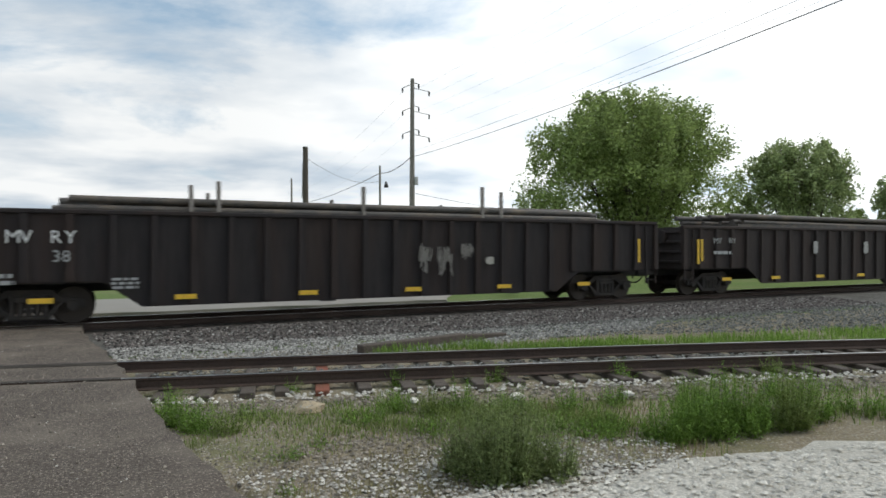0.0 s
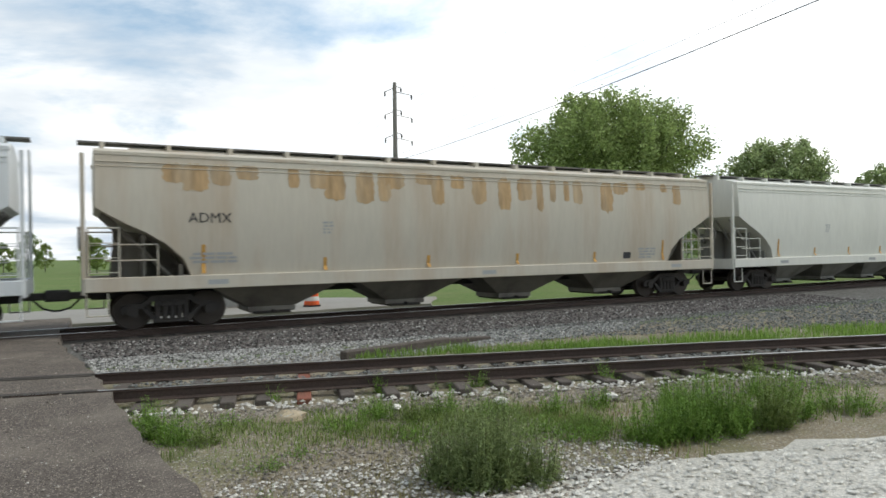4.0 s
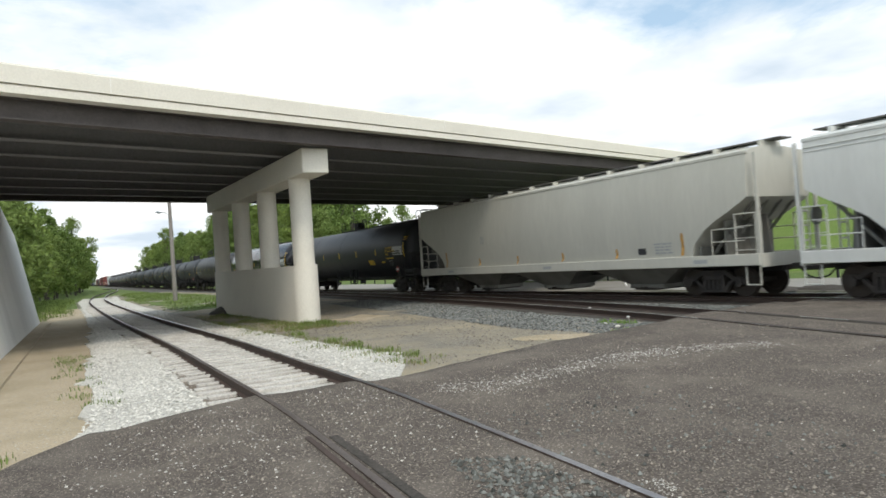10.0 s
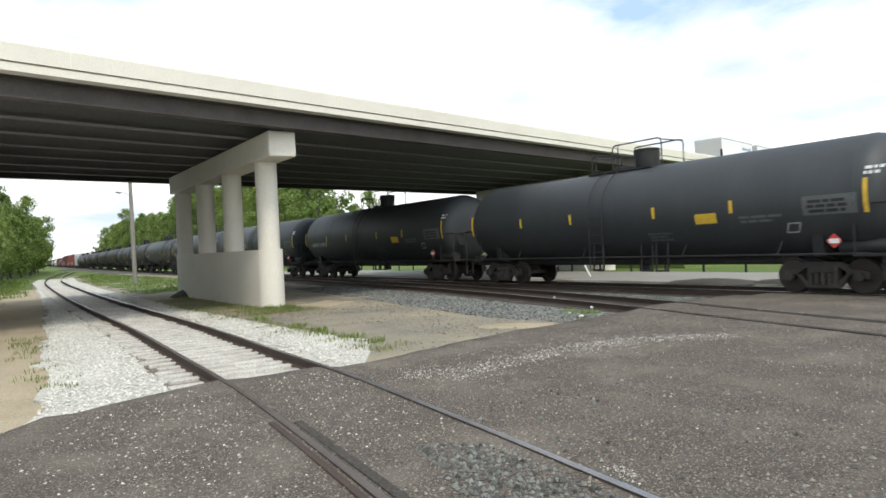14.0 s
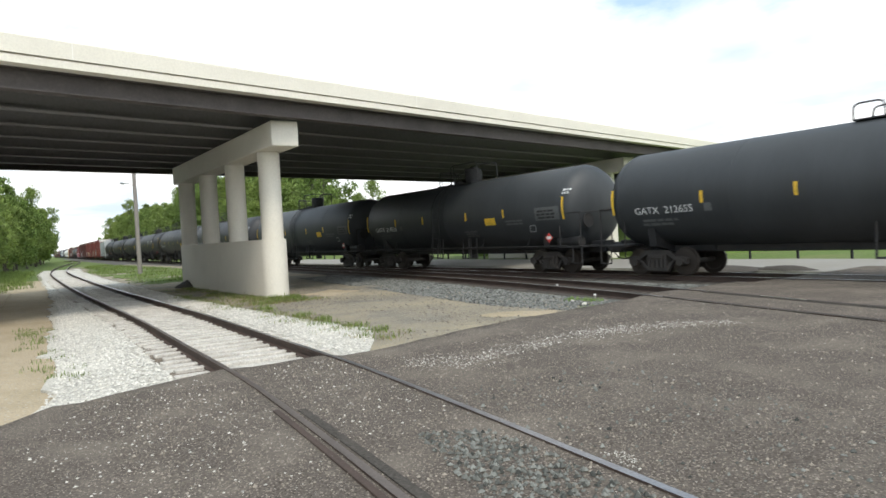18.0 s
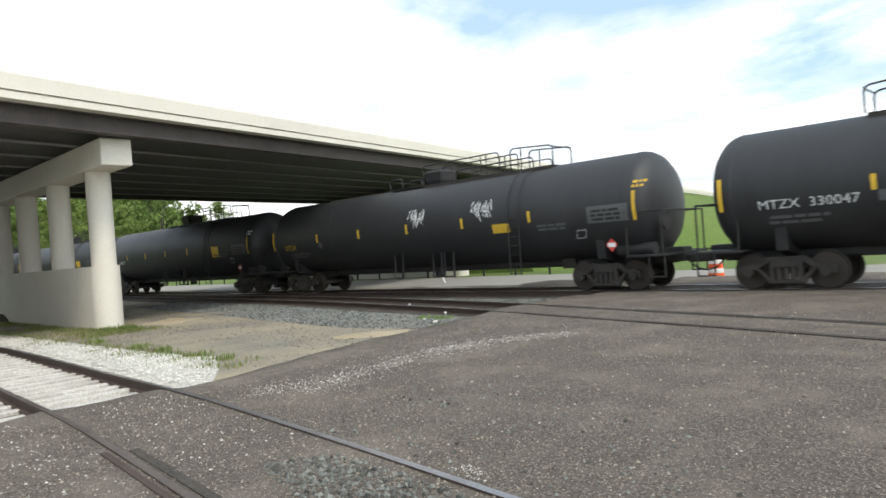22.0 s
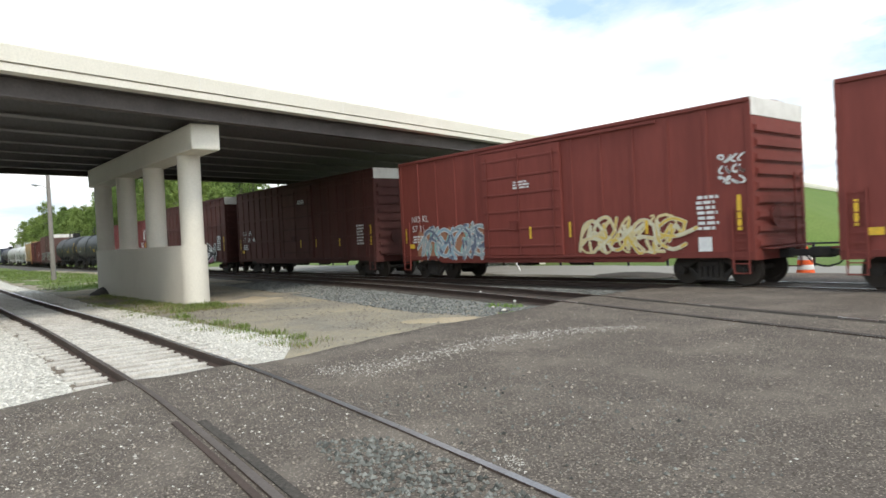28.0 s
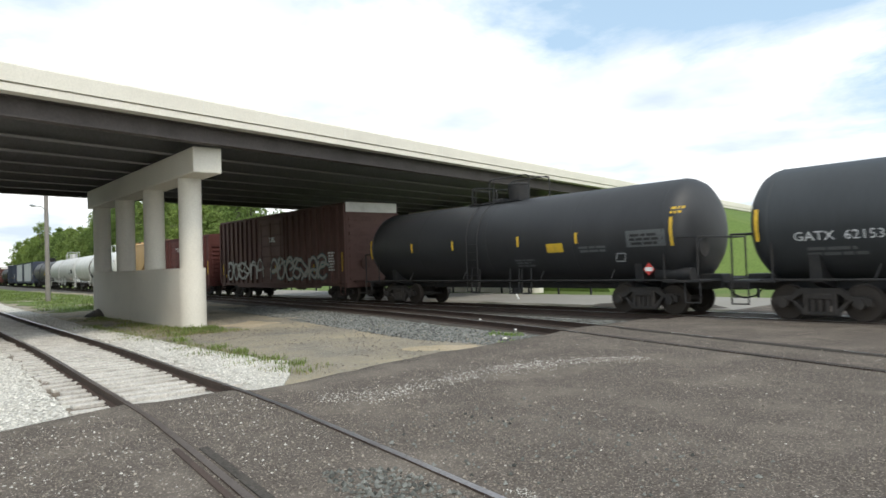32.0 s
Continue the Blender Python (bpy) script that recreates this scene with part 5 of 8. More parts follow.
INKS = {"rubbed": (0.19, 0.18, 0.165), "faded": (0.36, 0.35, 0.31), "crimson": (0.36, 0.04, 0.06), "steel": (0.30, 0.36, 0.38), "sand": (0.62, 0.52, 0.28), "blush": (0.45, 0.25, 0.19), "purple": (0.16, 0.09, 0.24), "plum": (0.24, 0.10, 0.15), "slate": (0.13, 0.15, 0.21), "navy": (0.03, 0.035, 0.09), "brick": (0.36, 0.10, 0.055), "orange": (0.55, 0.16, 0.05), "cream": (0.62, 0.58, 0.42), "teal": (0.035, 0.14, 0.155), "pink": (0.52, 0.25, 0.25), "red": (0.42, 0.035, 0.04), "white": (0.66, 0.67, 0.66), "lavender": (0.36, 0.35, 0.50), "lime": (0.45, 0.5, 0.10), "sky": (0.30, 0.42, 0.50), "black": (0.02, 0.02, 0.022), "mint": (0.25, 0.55, 0.50), "gold": (0.62, 0.45, 0.10), "tan": (0.35, 0.17, 0.10), "rust": (0.24, 0.085, 0.03)}


def ink(name):
    return mat("spray paint " + name, INKS[name], 0.7, vary=0.2, scale=2.5, fine=30, bump=0.02, dirt=[c * 0.6 + 0.06 for c in INKS[name]], dirt_amount=0.5)


def stroke(s, pts, width, f, off):
    """A brush stroke on the side: a ribbon through (x, z) points."""
    n = len(pts)
    v = []
    for i, (x, z) in enumerate(pts):
        a, b = pts[max(0, i - 1)], pts[min(n - 1, i + 1)]
        d = Vector((b[0] - a[0], b[1] - a[1]))
        d = d.normalized() if d.length > 1e-6 else Vector((1, 0))
        w = width * (0.55 + 0.45 * math.sin(math.pi * min(1, (i + 0.7) / n)))
        for e in (-1, 1):
            px, pz = x - d.y * w * e, z + d.x * w * e
            v.append((px, f(pz) - off, pz))
    s.add(v, [(2 * i, 2 * i + 1, 2 * i + 3, 2 * i + 2) for i in range(n - 1)])


def smooth(pts, k=4):
    """Catmull-Rom points through a stroke."""
    out = []
    for i in range(len(pts) - 1):
        p0, p1, p2, p3 = pts[max(0, i - 1)], pts[i], pts[i + 1], pts[min(len(pts) - 1, i + 2)]
        for j in range(k):
            t = j / k
            out.append(tuple(0.5 * (2 * b + (c - a) * t + (2 * a - 5 * b + 4 * c - d) * t * t + (3 * b - a - 3 * c + d) * t**3) for a, b, c, d in zip(p0, p1, p2, p3)))
    return out + [pts[-1]]


# strokes of sprayed letters in a unit box; the first five can be read, the rest are free shapes
GLYPHS = {
    "S": [[(0.95, 0.86), (0.5, 1.0), (0.1, 0.8), (0.25, 0.55), (0.78, 0.44), (0.92, 0.18), (0.5, 0.0), (0.05, 0.12)]],
    "O": [[(0.5, 1.0), (0.08, 0.78), (0.04, 0.3), (0.5, 0.0), (0.95, 0.28), (0.94, 0.76), (0.5, 1.0), (0.3, 0.95)]],
    "X": [[(0.02, 1.0), (0.3, 0.72), (0.7, 0.3), (1.0, 0.0)], [(0.98, 1.0), (0.7, 0.7), (0.3, 0.3), (0.0, 0.0)]],
    "E": [[(0.98, 0.96), (0.4, 1.0), (0.08, 0.9), (0.05, 0.5), (0.06, 0.1), (0.4, 0.0), (1.0, 0.04)], [(0.1, 0.5), (0.5, 0.52), (0.85, 0.52)]],
    "M": [[(0.0, 0.0), (0.06, 0.5), (0.12, 1.0)], [(0.12, 1.0), (0.3, 0.68), (0.5, 0.3)], [(0.5, 0.3), (0.7, 0.68), (0.88, 1.0)], [(0.88, 1.0), (0.95, 0.5), (1.0, 0.0)]],
    "C": [[(0.98, 0.84), (0.55, 1.0), (0.1, 0.76), (0.05, 0.3), (0.5, 0.0), (0.98, 0.14)]],
    "D": [[(0.06, 0.0), (0.06, 0.5), (0.06, 1.0)], [(0.06, 0.97), (0.55, 0.95), (0.95, 0.6), (0.9, 0.3), (0.5, 0.03), (0.06, 0.02)]],
    "a": [[(0.0, 0.0), (0.1, 0.7), (0.45, 1.0), (0.85, 0.8), (1.0, 0.0)], [(0.15, 0.35), (0.5, 0.42), (0.9, 0.35)]],
    "b": [[(0.9, 0.95), (0.4, 1.0), (0.1, 0.6), (0.3, 0.1), (0.8, 0.0), (1.0, 0.4), (0.6, 0.55)]],
    "c": [[(0.0, 0.05), (0.05, 0.6), (0.0, 1.0)], [(0.95, 1.0), (0.5, 0.7), (0.15, 0.5)], [(0.15, 0.5), (0.55, 0.3), (1.0, 0.0)]],
    "d": [[(0.05, 0.0), (0.1, 0.6), (0.1, 1.0), (0.7, 0.95), (0.85, 0.7), (0.2, 0.5)], [(0.4, 0.5), (0.7, 0.25), (1.05, 0.0)]],
    "e": [[(0.0, 0.9), (0.2, 0.2), (0.5, 0.0), (0.8, 0.2), (1.0, 1.0)]],
}


def graffiti(car, x, y, z, w, h, n, fill, line, shine, seed, glow=None, text="", fat=0.13, wild=0, edge=""):
    """Sprayed letters of fat rounded strokes: an outline, a filling and inner marks."""
    f = y if callable(y) else flat_y(y)
    rnd = random.Random(seed)
    word = text or "".join(rnd.choice("abceCS") for _ in range(n))
    fills = fill.split("/")
    step = w / len(word)
    for i, g in enumerate(word):
        outline, inner, lights, rim = S(), S(), S(), S()
        lean, k = rnd.uniform(-0.07, 0.1), rnd.uniform(0.86, 1.0)
        wide = step * (0.74 if text else 1.02) * (1 if g != "M" else 1.05)
        x0, z0 = x + step * (i + 0.13), z + h * (0.14 + rnd.uniform(-0.03, 0.03))
        flip, over = (0, 0) if text else (rnd.random() < 0.6, rnd.random() < 0.5)
        strokes = GLYPHS[g] if text else [[(1 - a if flip else a, 1 - b if over else b) for a, b in stk] for stk in GLYPHS[g]] + [[(rnd.uniform(-0.3, 0.2), rnd.uniform(0.2, 0.9)), (rnd.uniform(0.3, 0.7), rnd.uniform(0.0, 1.0)), (rnd.uniform(0.9, 1.4), rnd.uniform(0.1, 1.1))]]
        for _ in range(wild):
            a, b = rnd.uniform(-0.2, 0.9), rnd.uniform(0.0, 0.95)
            zig = [(a, b)]
            for _ in range(3):
                zig.append((zig[-1][0] + rnd.uniform(-0.1, 0.55), min(1.1, max(-0.1, zig[-1][1] + rnd.choice((-1, 1)) * rnd.uniform(0.2, 0.6)))))
            strokes = strokes + [zig]
        for j, stk in enumerate(strokes):
            pts = [(x0 + wide * (a + lean * (b - 0.5)), z0 + h * 0.76 * k * b) for a, b in smooth(stk)]
            o = 0.0016 * ((2 * i + j) % 5)
            if edge:
                band(rim, pts, h * (fat + 0.085), f, 0.004 + o * 0.5)
            band(outline, pts, h * (fat + (0.05 if fat > 0.07 else 0.018)), f, 0.006 + o * 0.5)
            band(inner, pts, h * fat, f, 0.011 + o * 0.5)
            m = len(pts)
            if m > 5:
                c = rnd.randrange(0, m - 4)
                band(lights, [(a - 0.3 * fat * h, b + 0.3 * fat * h) for a, b in pts[c : c + 4]], h * (0.06 if edge else 0.035), f, 0.016 + o * 0.5)
        top = part("graffiti_letter", outline, ink(line), car, f"sprayed letter in {fills[i % len(fills)]} and {line}")
        part("letter_fill", inner, ink(fills[i % len(fills)]), top)
        if edge:
            part("letter_rim", rim, ink(edge), top)
        if lights.v:
            part("highlight", lights, ink(shine), top)
    if glow:
        s, k = S(), 34
        up = [(x - 0.2 + (w + 0.4) * i / k, z + h * rnd.uniform(0.6, 0.95)) for i in range(k + 1)]
        low = [(x - 0.2 + (w + 0.4) * i / k, z - h * rnd.uniform(-0.06, 0.04)) for i in range(k + 1)]
        s.add([(a, f(b) - 0.003, b) for a, b in low + up], [(i, i + 1, k + 2 + i, k + 1 + i) for i in range(k)])
        part("sprayed_cloud", s, ink(glow), car)
    return top


def band(s, pts, width, f, off):
    """A stroke of even width with rounded ends."""
    n, v = len(pts), []
    first, last = Vector(pts[0]), Vector(pts[-1])
    d0, d1 = (first - Vector(pts[1])).normalized(), (last - Vector(pts[-2])).normalized()
    row = [(first + d0 * width * 0.85, 0.5)] + [(Vector(p), 1.0) for p in pts] + [(last + d1 * width * 0.85, 0.5)]
    for i, (p, k) in enumerate(row):
        d = row[min(len(row) - 1, i + 1)][0] - row[max(0, i - 1)][0]
        d = d.normalized() if d.length > 1e-6 else Vector((1, 0))
        for e in (-1, 1):
            q = (p.x - d.y * width * k * e, p.y + d.x * width * k * e)
            v.append((q[0], f(q[1]) - off - 0.00025 * i, q[1]))
    s.add(v, [(2 * i, 2 * i + 1, 2 * i + 3, 2 * i + 2) for i in range(len(row) - 1)])


def scribble(car, x, y, z, w, h, color, seed, n=5):
    """A quick tag in thin strokes."""
    f = y if callable(y) else flat_y(y)
    rnd, s = random.Random(seed), S()
    for i in range(n):
        cx = x + w * (i + 0.5) / n
        a, b, c = rnd.uniform(0, 6), rnd.uniform(2.5, 5), rnd.uniform(0.3, 0.5)
        pts = [(cx + w / n * c * math.sin(a + b * k / 9 * 1.6), z + h * (0.08 + 0.84 * (0.5 + 0.5 * math.sin(a * 2 + b * k / 9)))) for k in range(12)]
        stroke(s, pts, 0.028 + 0.012 * h, f, 0.009)
    return tagged(part("tag", s, ink(color), car, f"thin sprayed tag in {color}"), kind="stuff")


def scrawl(car, x, y, z, w, h, color, seed):
    """A dense tag: a row of jagged letters, with rays sprayed under them."""
    rnd, s = random.Random(seed), S()
    for i in range(6):
        a = x - w / 2 + w * (i + 0.2) / 6
        pts = [(a, z + rnd.uniform(-0.1, 0.1) * h)]
        for k in range(5):
            pts.append((a + w / 6 * rnd.uniform(-0.1, 1.1), z + h * (rnd.uniform(0.2, 0.5) if k % 2 == 0 else rnd.uniform(-0.12, 0.12))))
        band(s, pts, 0.018, y, 0.006 + 0.0022 * i)
    for k in range(7):
        a = x + w * rnd.uniform(-0.38, 0.38)
        band(s, [(a, z), (a + w * rnd.uniform(-0.2, 0.2), z - h * rnd.uniform(0.15, 0.5)), (a + w * rnd.uniform(-0.1, 0.1), z - h * rnd.uniform(0.0, 0.3))], 0.017, y, 0.02 + 0.0015 * k)
    return tagged(part("tag", s, ink(color), car, f"dense scrawled tag in {color}"), kind="stuff")


# ---- covered hopper ------------------------------------------------------
def hopper(label, L, color, mark="", number="", bays=4, reflect=True, top=4.62, eave_lines=True, ink_marks=True, dirt=None, roof_color=None, mark_x=2.05, mark_h=0.26, slot=1.0, over=0.6, mark_wide=1.0):
    car = thing("covered_hopper", label, "freight wagon", "freight train")
    half = L / 2 - over
    xe = half - 0.25 * slot
    key = "wagon paint " + label
    P = paint(key, color, dirt=dirt or [c * 0.84 for c in color], dirt_amount=0.4)
    # body paint darkened for bays and end recesses: grime plus the shade there
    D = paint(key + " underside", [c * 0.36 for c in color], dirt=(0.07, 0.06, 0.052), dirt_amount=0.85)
    cut = [(a * slot, b) for a, b in ((0.0, 2.98), (0.25, 2.82), (0.65, 2.6), (1.1, 2.38), (1.55, 2.1), (1.95, 1.72), (2.12, 1.3))]
    st = [(-xe + a, b) for a, b in cut] + [(-xe / 3, 1.3), (xe / 3, 1.3)] + [(xe - a, b) for a, b in reversed(cut)]
    eave = top - 0.38

    def ring(x, zb):
        r = []
        for z in [zb + (eave - zb) * i / 8 for i in range(9)]:
            r.append((1.46 + 0.13 * math.sin(math.pi * min(1, (z - 1.2) / (eave - 1.0) * 0.95)), z))
        r += [(1.34, eave + 0.12), (0.9, eave + 0.22), (0.45, top - 0.12)]
        return [(x, -a, z) for a, z in r] + [(x, a, z) for a, z in reversed(r)]

    def side(z):
        wall = -(1.46 + 0.13 * math.sin(math.pi * max(0, min(1, (z - 1.2) / (eave - 1.0) * 0.95))))
        return min(wall, -1.566 + max(0.0, z - 1.36) * 0.8)

    part("body", S().loft([ring(x, z) for x, z in st]), P, car, smooth=35)
    for y in (-1.5, 1.5):
        part("side_sill", S().box(-half, half, y - 0.06, y + 0.06, 0.98, 1.32, 0.015), P, car)
        part("roof_edge", S().box(-xe - 0.03, xe + 0.03, y * 0.975 - 0.06, y * 0.975 + 0.06, eave - 0.02, eave + 0.09, 0.02), P, car)
        if eave_lines:
            for k in (0.16, 0.27):
                part("side_rib", S().box(-xe, xe, y * 1.0 - 0.05, y * 1.0 + 0.05, eave - k - 0.02, eave - k, 0.008), P, car)
    for i in range(bays):
        x = (i - (bays - 1) / 2) * (2 * xe - 4.6) / bays
        b = S()
        wx = (2 * xe - 4.6) / bays * 0.44
        b.loft([[(x + sx * wx * a, sy * yy, z) for sx, sy in ((-1, -1), (1, -1), (1, 1), (-1, 1))] for a, yy, z in ((1.0, 1.42, 1.3), (0.95, 1.36, 0.98), (0.36, 0.72, 0.40), (0.36, 0.72, 0.26))])
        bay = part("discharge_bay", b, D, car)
        part("outlet_gate", S().box(x - 0.5, x + 0.5, -0.8, 0.8, 0.2, 0.28, 0.02).rod((x, -0.95, 0.28), (x, 0.95, 0.28), 0.04, 8), GRIME, bay)
    part("running_board", S().box(-half - 0.1, half + 0.1, -0.3, 0.3, top + 0.06, top + 0.10), mat("weathered walkway steel", (0.16, 0.155, 0.145), 0.7, 0.3, vary=0.2, scale=1.5, fine=20, bump=0.1, dirt=(0.07, 0.06, 0.05), dirt_amount=0.6) if roof_color is None else roof_color, car, "dark steel roof walkway")
    sup = S().prism([(-0.05, top - 0.35), (0.05, top - 0.35), (0.05, top + 0.06), (-0.05, top + 0.06)], -0.5, 0.5)
    n = int(L / 1.55)
    for i in range(n):
        part("board_bracket", shared(f"bracket{top}", sup, P), None, car, at=pose(-xe + 0.2 + (2 * xe - 0.4) * i / (n - 1), 0, 0))
    part("hatch_trough", S().box(-xe + 0.8, xe - 0.8, -0.28, 0.28, top - 0.14, top - 0.02, 0.03), P, car)
    for e in (-1, 1):
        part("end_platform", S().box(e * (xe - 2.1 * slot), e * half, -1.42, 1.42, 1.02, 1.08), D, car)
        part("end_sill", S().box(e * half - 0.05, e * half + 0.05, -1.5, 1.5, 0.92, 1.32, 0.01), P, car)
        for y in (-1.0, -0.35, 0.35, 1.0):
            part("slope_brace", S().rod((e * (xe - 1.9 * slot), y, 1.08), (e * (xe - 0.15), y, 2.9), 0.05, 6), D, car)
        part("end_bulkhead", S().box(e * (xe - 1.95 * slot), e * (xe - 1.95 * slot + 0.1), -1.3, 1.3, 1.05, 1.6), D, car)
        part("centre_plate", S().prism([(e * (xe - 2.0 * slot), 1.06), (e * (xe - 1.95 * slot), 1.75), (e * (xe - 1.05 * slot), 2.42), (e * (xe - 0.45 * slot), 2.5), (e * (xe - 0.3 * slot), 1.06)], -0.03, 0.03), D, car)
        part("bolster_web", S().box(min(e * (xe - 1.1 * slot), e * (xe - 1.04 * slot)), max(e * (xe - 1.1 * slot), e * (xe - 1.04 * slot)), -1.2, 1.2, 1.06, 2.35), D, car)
        for y in (-1.47, 1.47):
            steps = part("ladder", shared("ladder_wide", LADDER_WIDE, P), None, car, at=pose(e * (half - 0.42), y * 1.02, 1.22))
            for k in range(3):
                part("rung", shared("rung_wide", RUNG_WIDE, P), None, steps, at=pose(0, 0, 0.22 + 0.35 * k))
            part("corner_post", S().box(e * half - 0.04, e * half + 0.04, y - 0.05, y + 0.05, 1.3, eave), P, car)
            part("step", S().tube([(e * (half - 0.5), y, 0.95), (e * (half - 0.5), y, 0.42), (e * (half - 0.05), y, 0.42), (e * (half - 0.05), y, 0.95)], 0.02), P, car)
            part("grab_rail", S().tube([(e * (xe - 1.35 * slot), y, 1.32), (e * (xe - 1.35 * slot), y, 2.1), (e * (half - 0.5), y, 2.1)], 0.018).tube([(e * (xe - 1.35 * slot), y, 1.72), (e * (half - 0.5), y, 1.72)], 0.018), P, car)
        ladder(car, e * (half + 0.03), 0.75, 0.9, eave - 0.6, P, 90)
    part("brake_wheel", S().rod((-half - 0.12, -0.5, 2.3), (-half - 0.06, -0.5, 2.3), 0.27, 16), D, car)
    part("brake_cylinder", S().rod((half - 1.5, 0.2, 1.35), (half - 0.8, 0.2, 1.35), 0.2, 14), D, car)
    if reflect:
        for i in range(6):
            x = -xe + 2.4 + (2 * xe - 4.8) * i / 5
            big = i in (0, 5)
            tape = strip(car, x, side, 1.36, 0.10, 0.72 if big else 0.34, label="faded orange reflective strip")
            tape.data.materials[0] = TAPE_OLD
    if mark:
        k = BLACKPAINT if ink_marks else WHITEPAINT
        paint_text("lettering", car, mark, -xe + mark_x, side, 2.24 + 1.5 * mark_h, mark_h, k, wide=mark_wide)
        paint_text("lettering", car, number, -xe + mark_x, side, 2.2, mark_h, k, wide=mark_wide)
        small_print(car, -xe + mark_x, side, 1.62, 1.3, 0.3, 3, FADED, len(label))
    small_print(car, xe - 3.6, side, 1.45, 0.9, 0.4, 4, FADED, len(label) + 1)
    strip(car, xe - 4.1, side, 1.45, 0.34, 0.22, BLACKPAINT, "black stencilled data panel")
    small_print(car, -xe + 5.5, side, 2.35, 0.34, 0.36, 4, FADED, 9)
    for i in range(3):
        strip(car, -half + 3 + i * (2 * half - 5) / 2.0, -1.555, 1.08, 0.5, 0.12, FADED)
    running_gear(car, L)
    car["side"] = 0
    return car, side, xe


# ---- tank wagon ----------------------------------------------------------
def tank(label, L, color, mark="", number="", gloss=0.55, R=1.6, zc=2.54, rail_kind="block", marks=WHITEPAINT, panel="small", band=None, tape=True, diamonds=True, dome_x=0.4, turned=False):
    car = thing("tank_wagon", label, "freight wagon", "freight train")
    key = "tank paint " + label
    P = paint(key, color, rough=gloss, vary=0.08, dirt=[c * 1.5 + 0.008 for c in color], dirt_amount=0.45, spec=0.5)
    h = L / 2 - 0.72
    n = 40
    rings = []
    for x, r in [(-h, 0.05), (-h + 0.02, 0.42), (-h + 0.1, 0.86), (-h + 0.22, 1.16), (-h + 0.4, 1.37), (-h + 0.6, 1.47), (-h + 0.75, 1.5), (-0.15, 1.5), (0.15, 1.5), (h - 0.75, 1.5), (h - 0.6, 1.47), (h - 0.4, 1.37), (h - 0.22, 1.16), (h - 0.1, 0.86), (h - 0.02, 0.42), (h, 0.05)]:
        r = r * R / 1.5
        rings.append([(x, r * math.sin(2 * math.pi * i / n), zc + r * math.cos(2 * math.pi * i / n)) for i in range(n)])
    part("shell", S().loft(rings), P, car, smooth=30)
    for x in (-h + 0.78, -h * 0.5, 0.0, h * 0.5, h - 0.78):
        rr = R + 0.008
        part("weld_seam", S().loft([[(x + d, (rr if abs(d) < 0.02 else R) * math.sin(2 * math.pi * i / n), zc + (rr if abs(d) < 0.02 else R) * math.cos(2 * math.pi * i / n)) for i in range(n)] for d in (-0.025, -0.01, 0.01, 0.025)], caps=False), P, car, smooth=30)

    def side(z):
        return -math.sqrt(max(0.04, R * R - (z - zc) ** 2))

    K = BLACKSTEEL if color[0] < 0.3 else P
    for e in (-1, 1):
        xb = e * (L / 2 - 2.55)
        part("saddle", S().loft([[(xb + d, y, z) for y, z in ((-1.3, 1.85), (-1.2, 1.0), (-0.4, 0.8), (0.4, 0.8), (1.2, 1.0), (1.3, 1.85), (0.8, 1.35), (0, 1.12), (-0.8, 1.35))] for d in (-0.14, 0.14)]), K, car)
        part("stub_sill", S().box(e * (L / 2 - 4.2), e * (L / 2 - 0.4), -0.28, 0.28, 0.78, 1.2, 0.02), K, car)
        part("end_platform", S().box(e * (h - 0.9), e * (L / 2 - 0.42), -1.45, 1.45, 1.0, 1.06), K, car)
        for y in (-1.42, 1.42):
            part("hand_rail", S().tube([(e * (h - 0.85), y, 1.06), (e * (h - 0.85), y, 2.3), (e * (L / 2 - 0.5), y, 2.3), (e * (L / 2 - 0.5), y, 1.06)], 0.025), K, car)
            part("step", S().tube([(e * (h - 0.2), y, 1.0), (e * (h - 0.2), y, 0.42), (e * (L / 2 - 0.46), y, 0.42), (e * (L / 2 - 0.46), y, 1.0)], 0.022), K, car)
        part("end_rail", S().tube([(e * (L / 2 - 0.5), -1.42, 2.3), (e * (L / 2 - 0.5), 1.42, 2.3)], 0.025), K, car)
    part("brake_wheel", S().rod((L / 2 - 0.62, -0.9, 2.0), (L / 2 - 0.56, -0.9, 2.0), 0.27, 16), K, car)
    part("brake_gear", S().box(h * 0.62, h * 0.62 + 0.5, -0.5, 0.5, 0.7, 1.05, 0.03).rod((h * 0.4, -0.25, 0.85), (h * 0.62, -0.25, 0.85), 0.03, 6), GRIME, car)
    ztop = zc + R
    def hoop(x0, x1, y, low, z0, z1, r=0.024):
        """A bent pipe guard: two uprights and a top pipe that may slope."""
        return S().tube([(x0, y, low), (x0, y, z0 - 0.15), (x0 + 0.04, y, z0 - 0.04), (x0 + 0.15, y, z0), (x1 - 0.15, y, z1), (x1 - 0.04, y, z1 - 0.04), (x1, y, z1 - 0.15), (x1, y, low)], r)

    if rail_kind == "block":
        ring = lambda r, z: [(0.3 + r * math.cos(2 * math.pi * i / 18), r * math.sin(2 * math.pi * i / 18), z) for i in range(18)]  # noqa: E731
        dome = part("manway", S().loft([ring(0.36, ztop - 0.1), ring(0.40, ztop + 0.08), ring(0.43, ztop + 0.55), ring(0.40, ztop + 0.58)]), K, car, "black valve housing", smooth=40)
        part("lid", S().loft([ring(0.44, ztop + 0.58), ring(0.44, ztop + 0.62), ring(0.40, ztop + 0.64)]), K, dome, smooth=40)
        part("valve_box", S().box(-0.95, -0.3, -0.3, 0.3, ztop - 0.06, ztop + 0.12, 0.03), K, car)
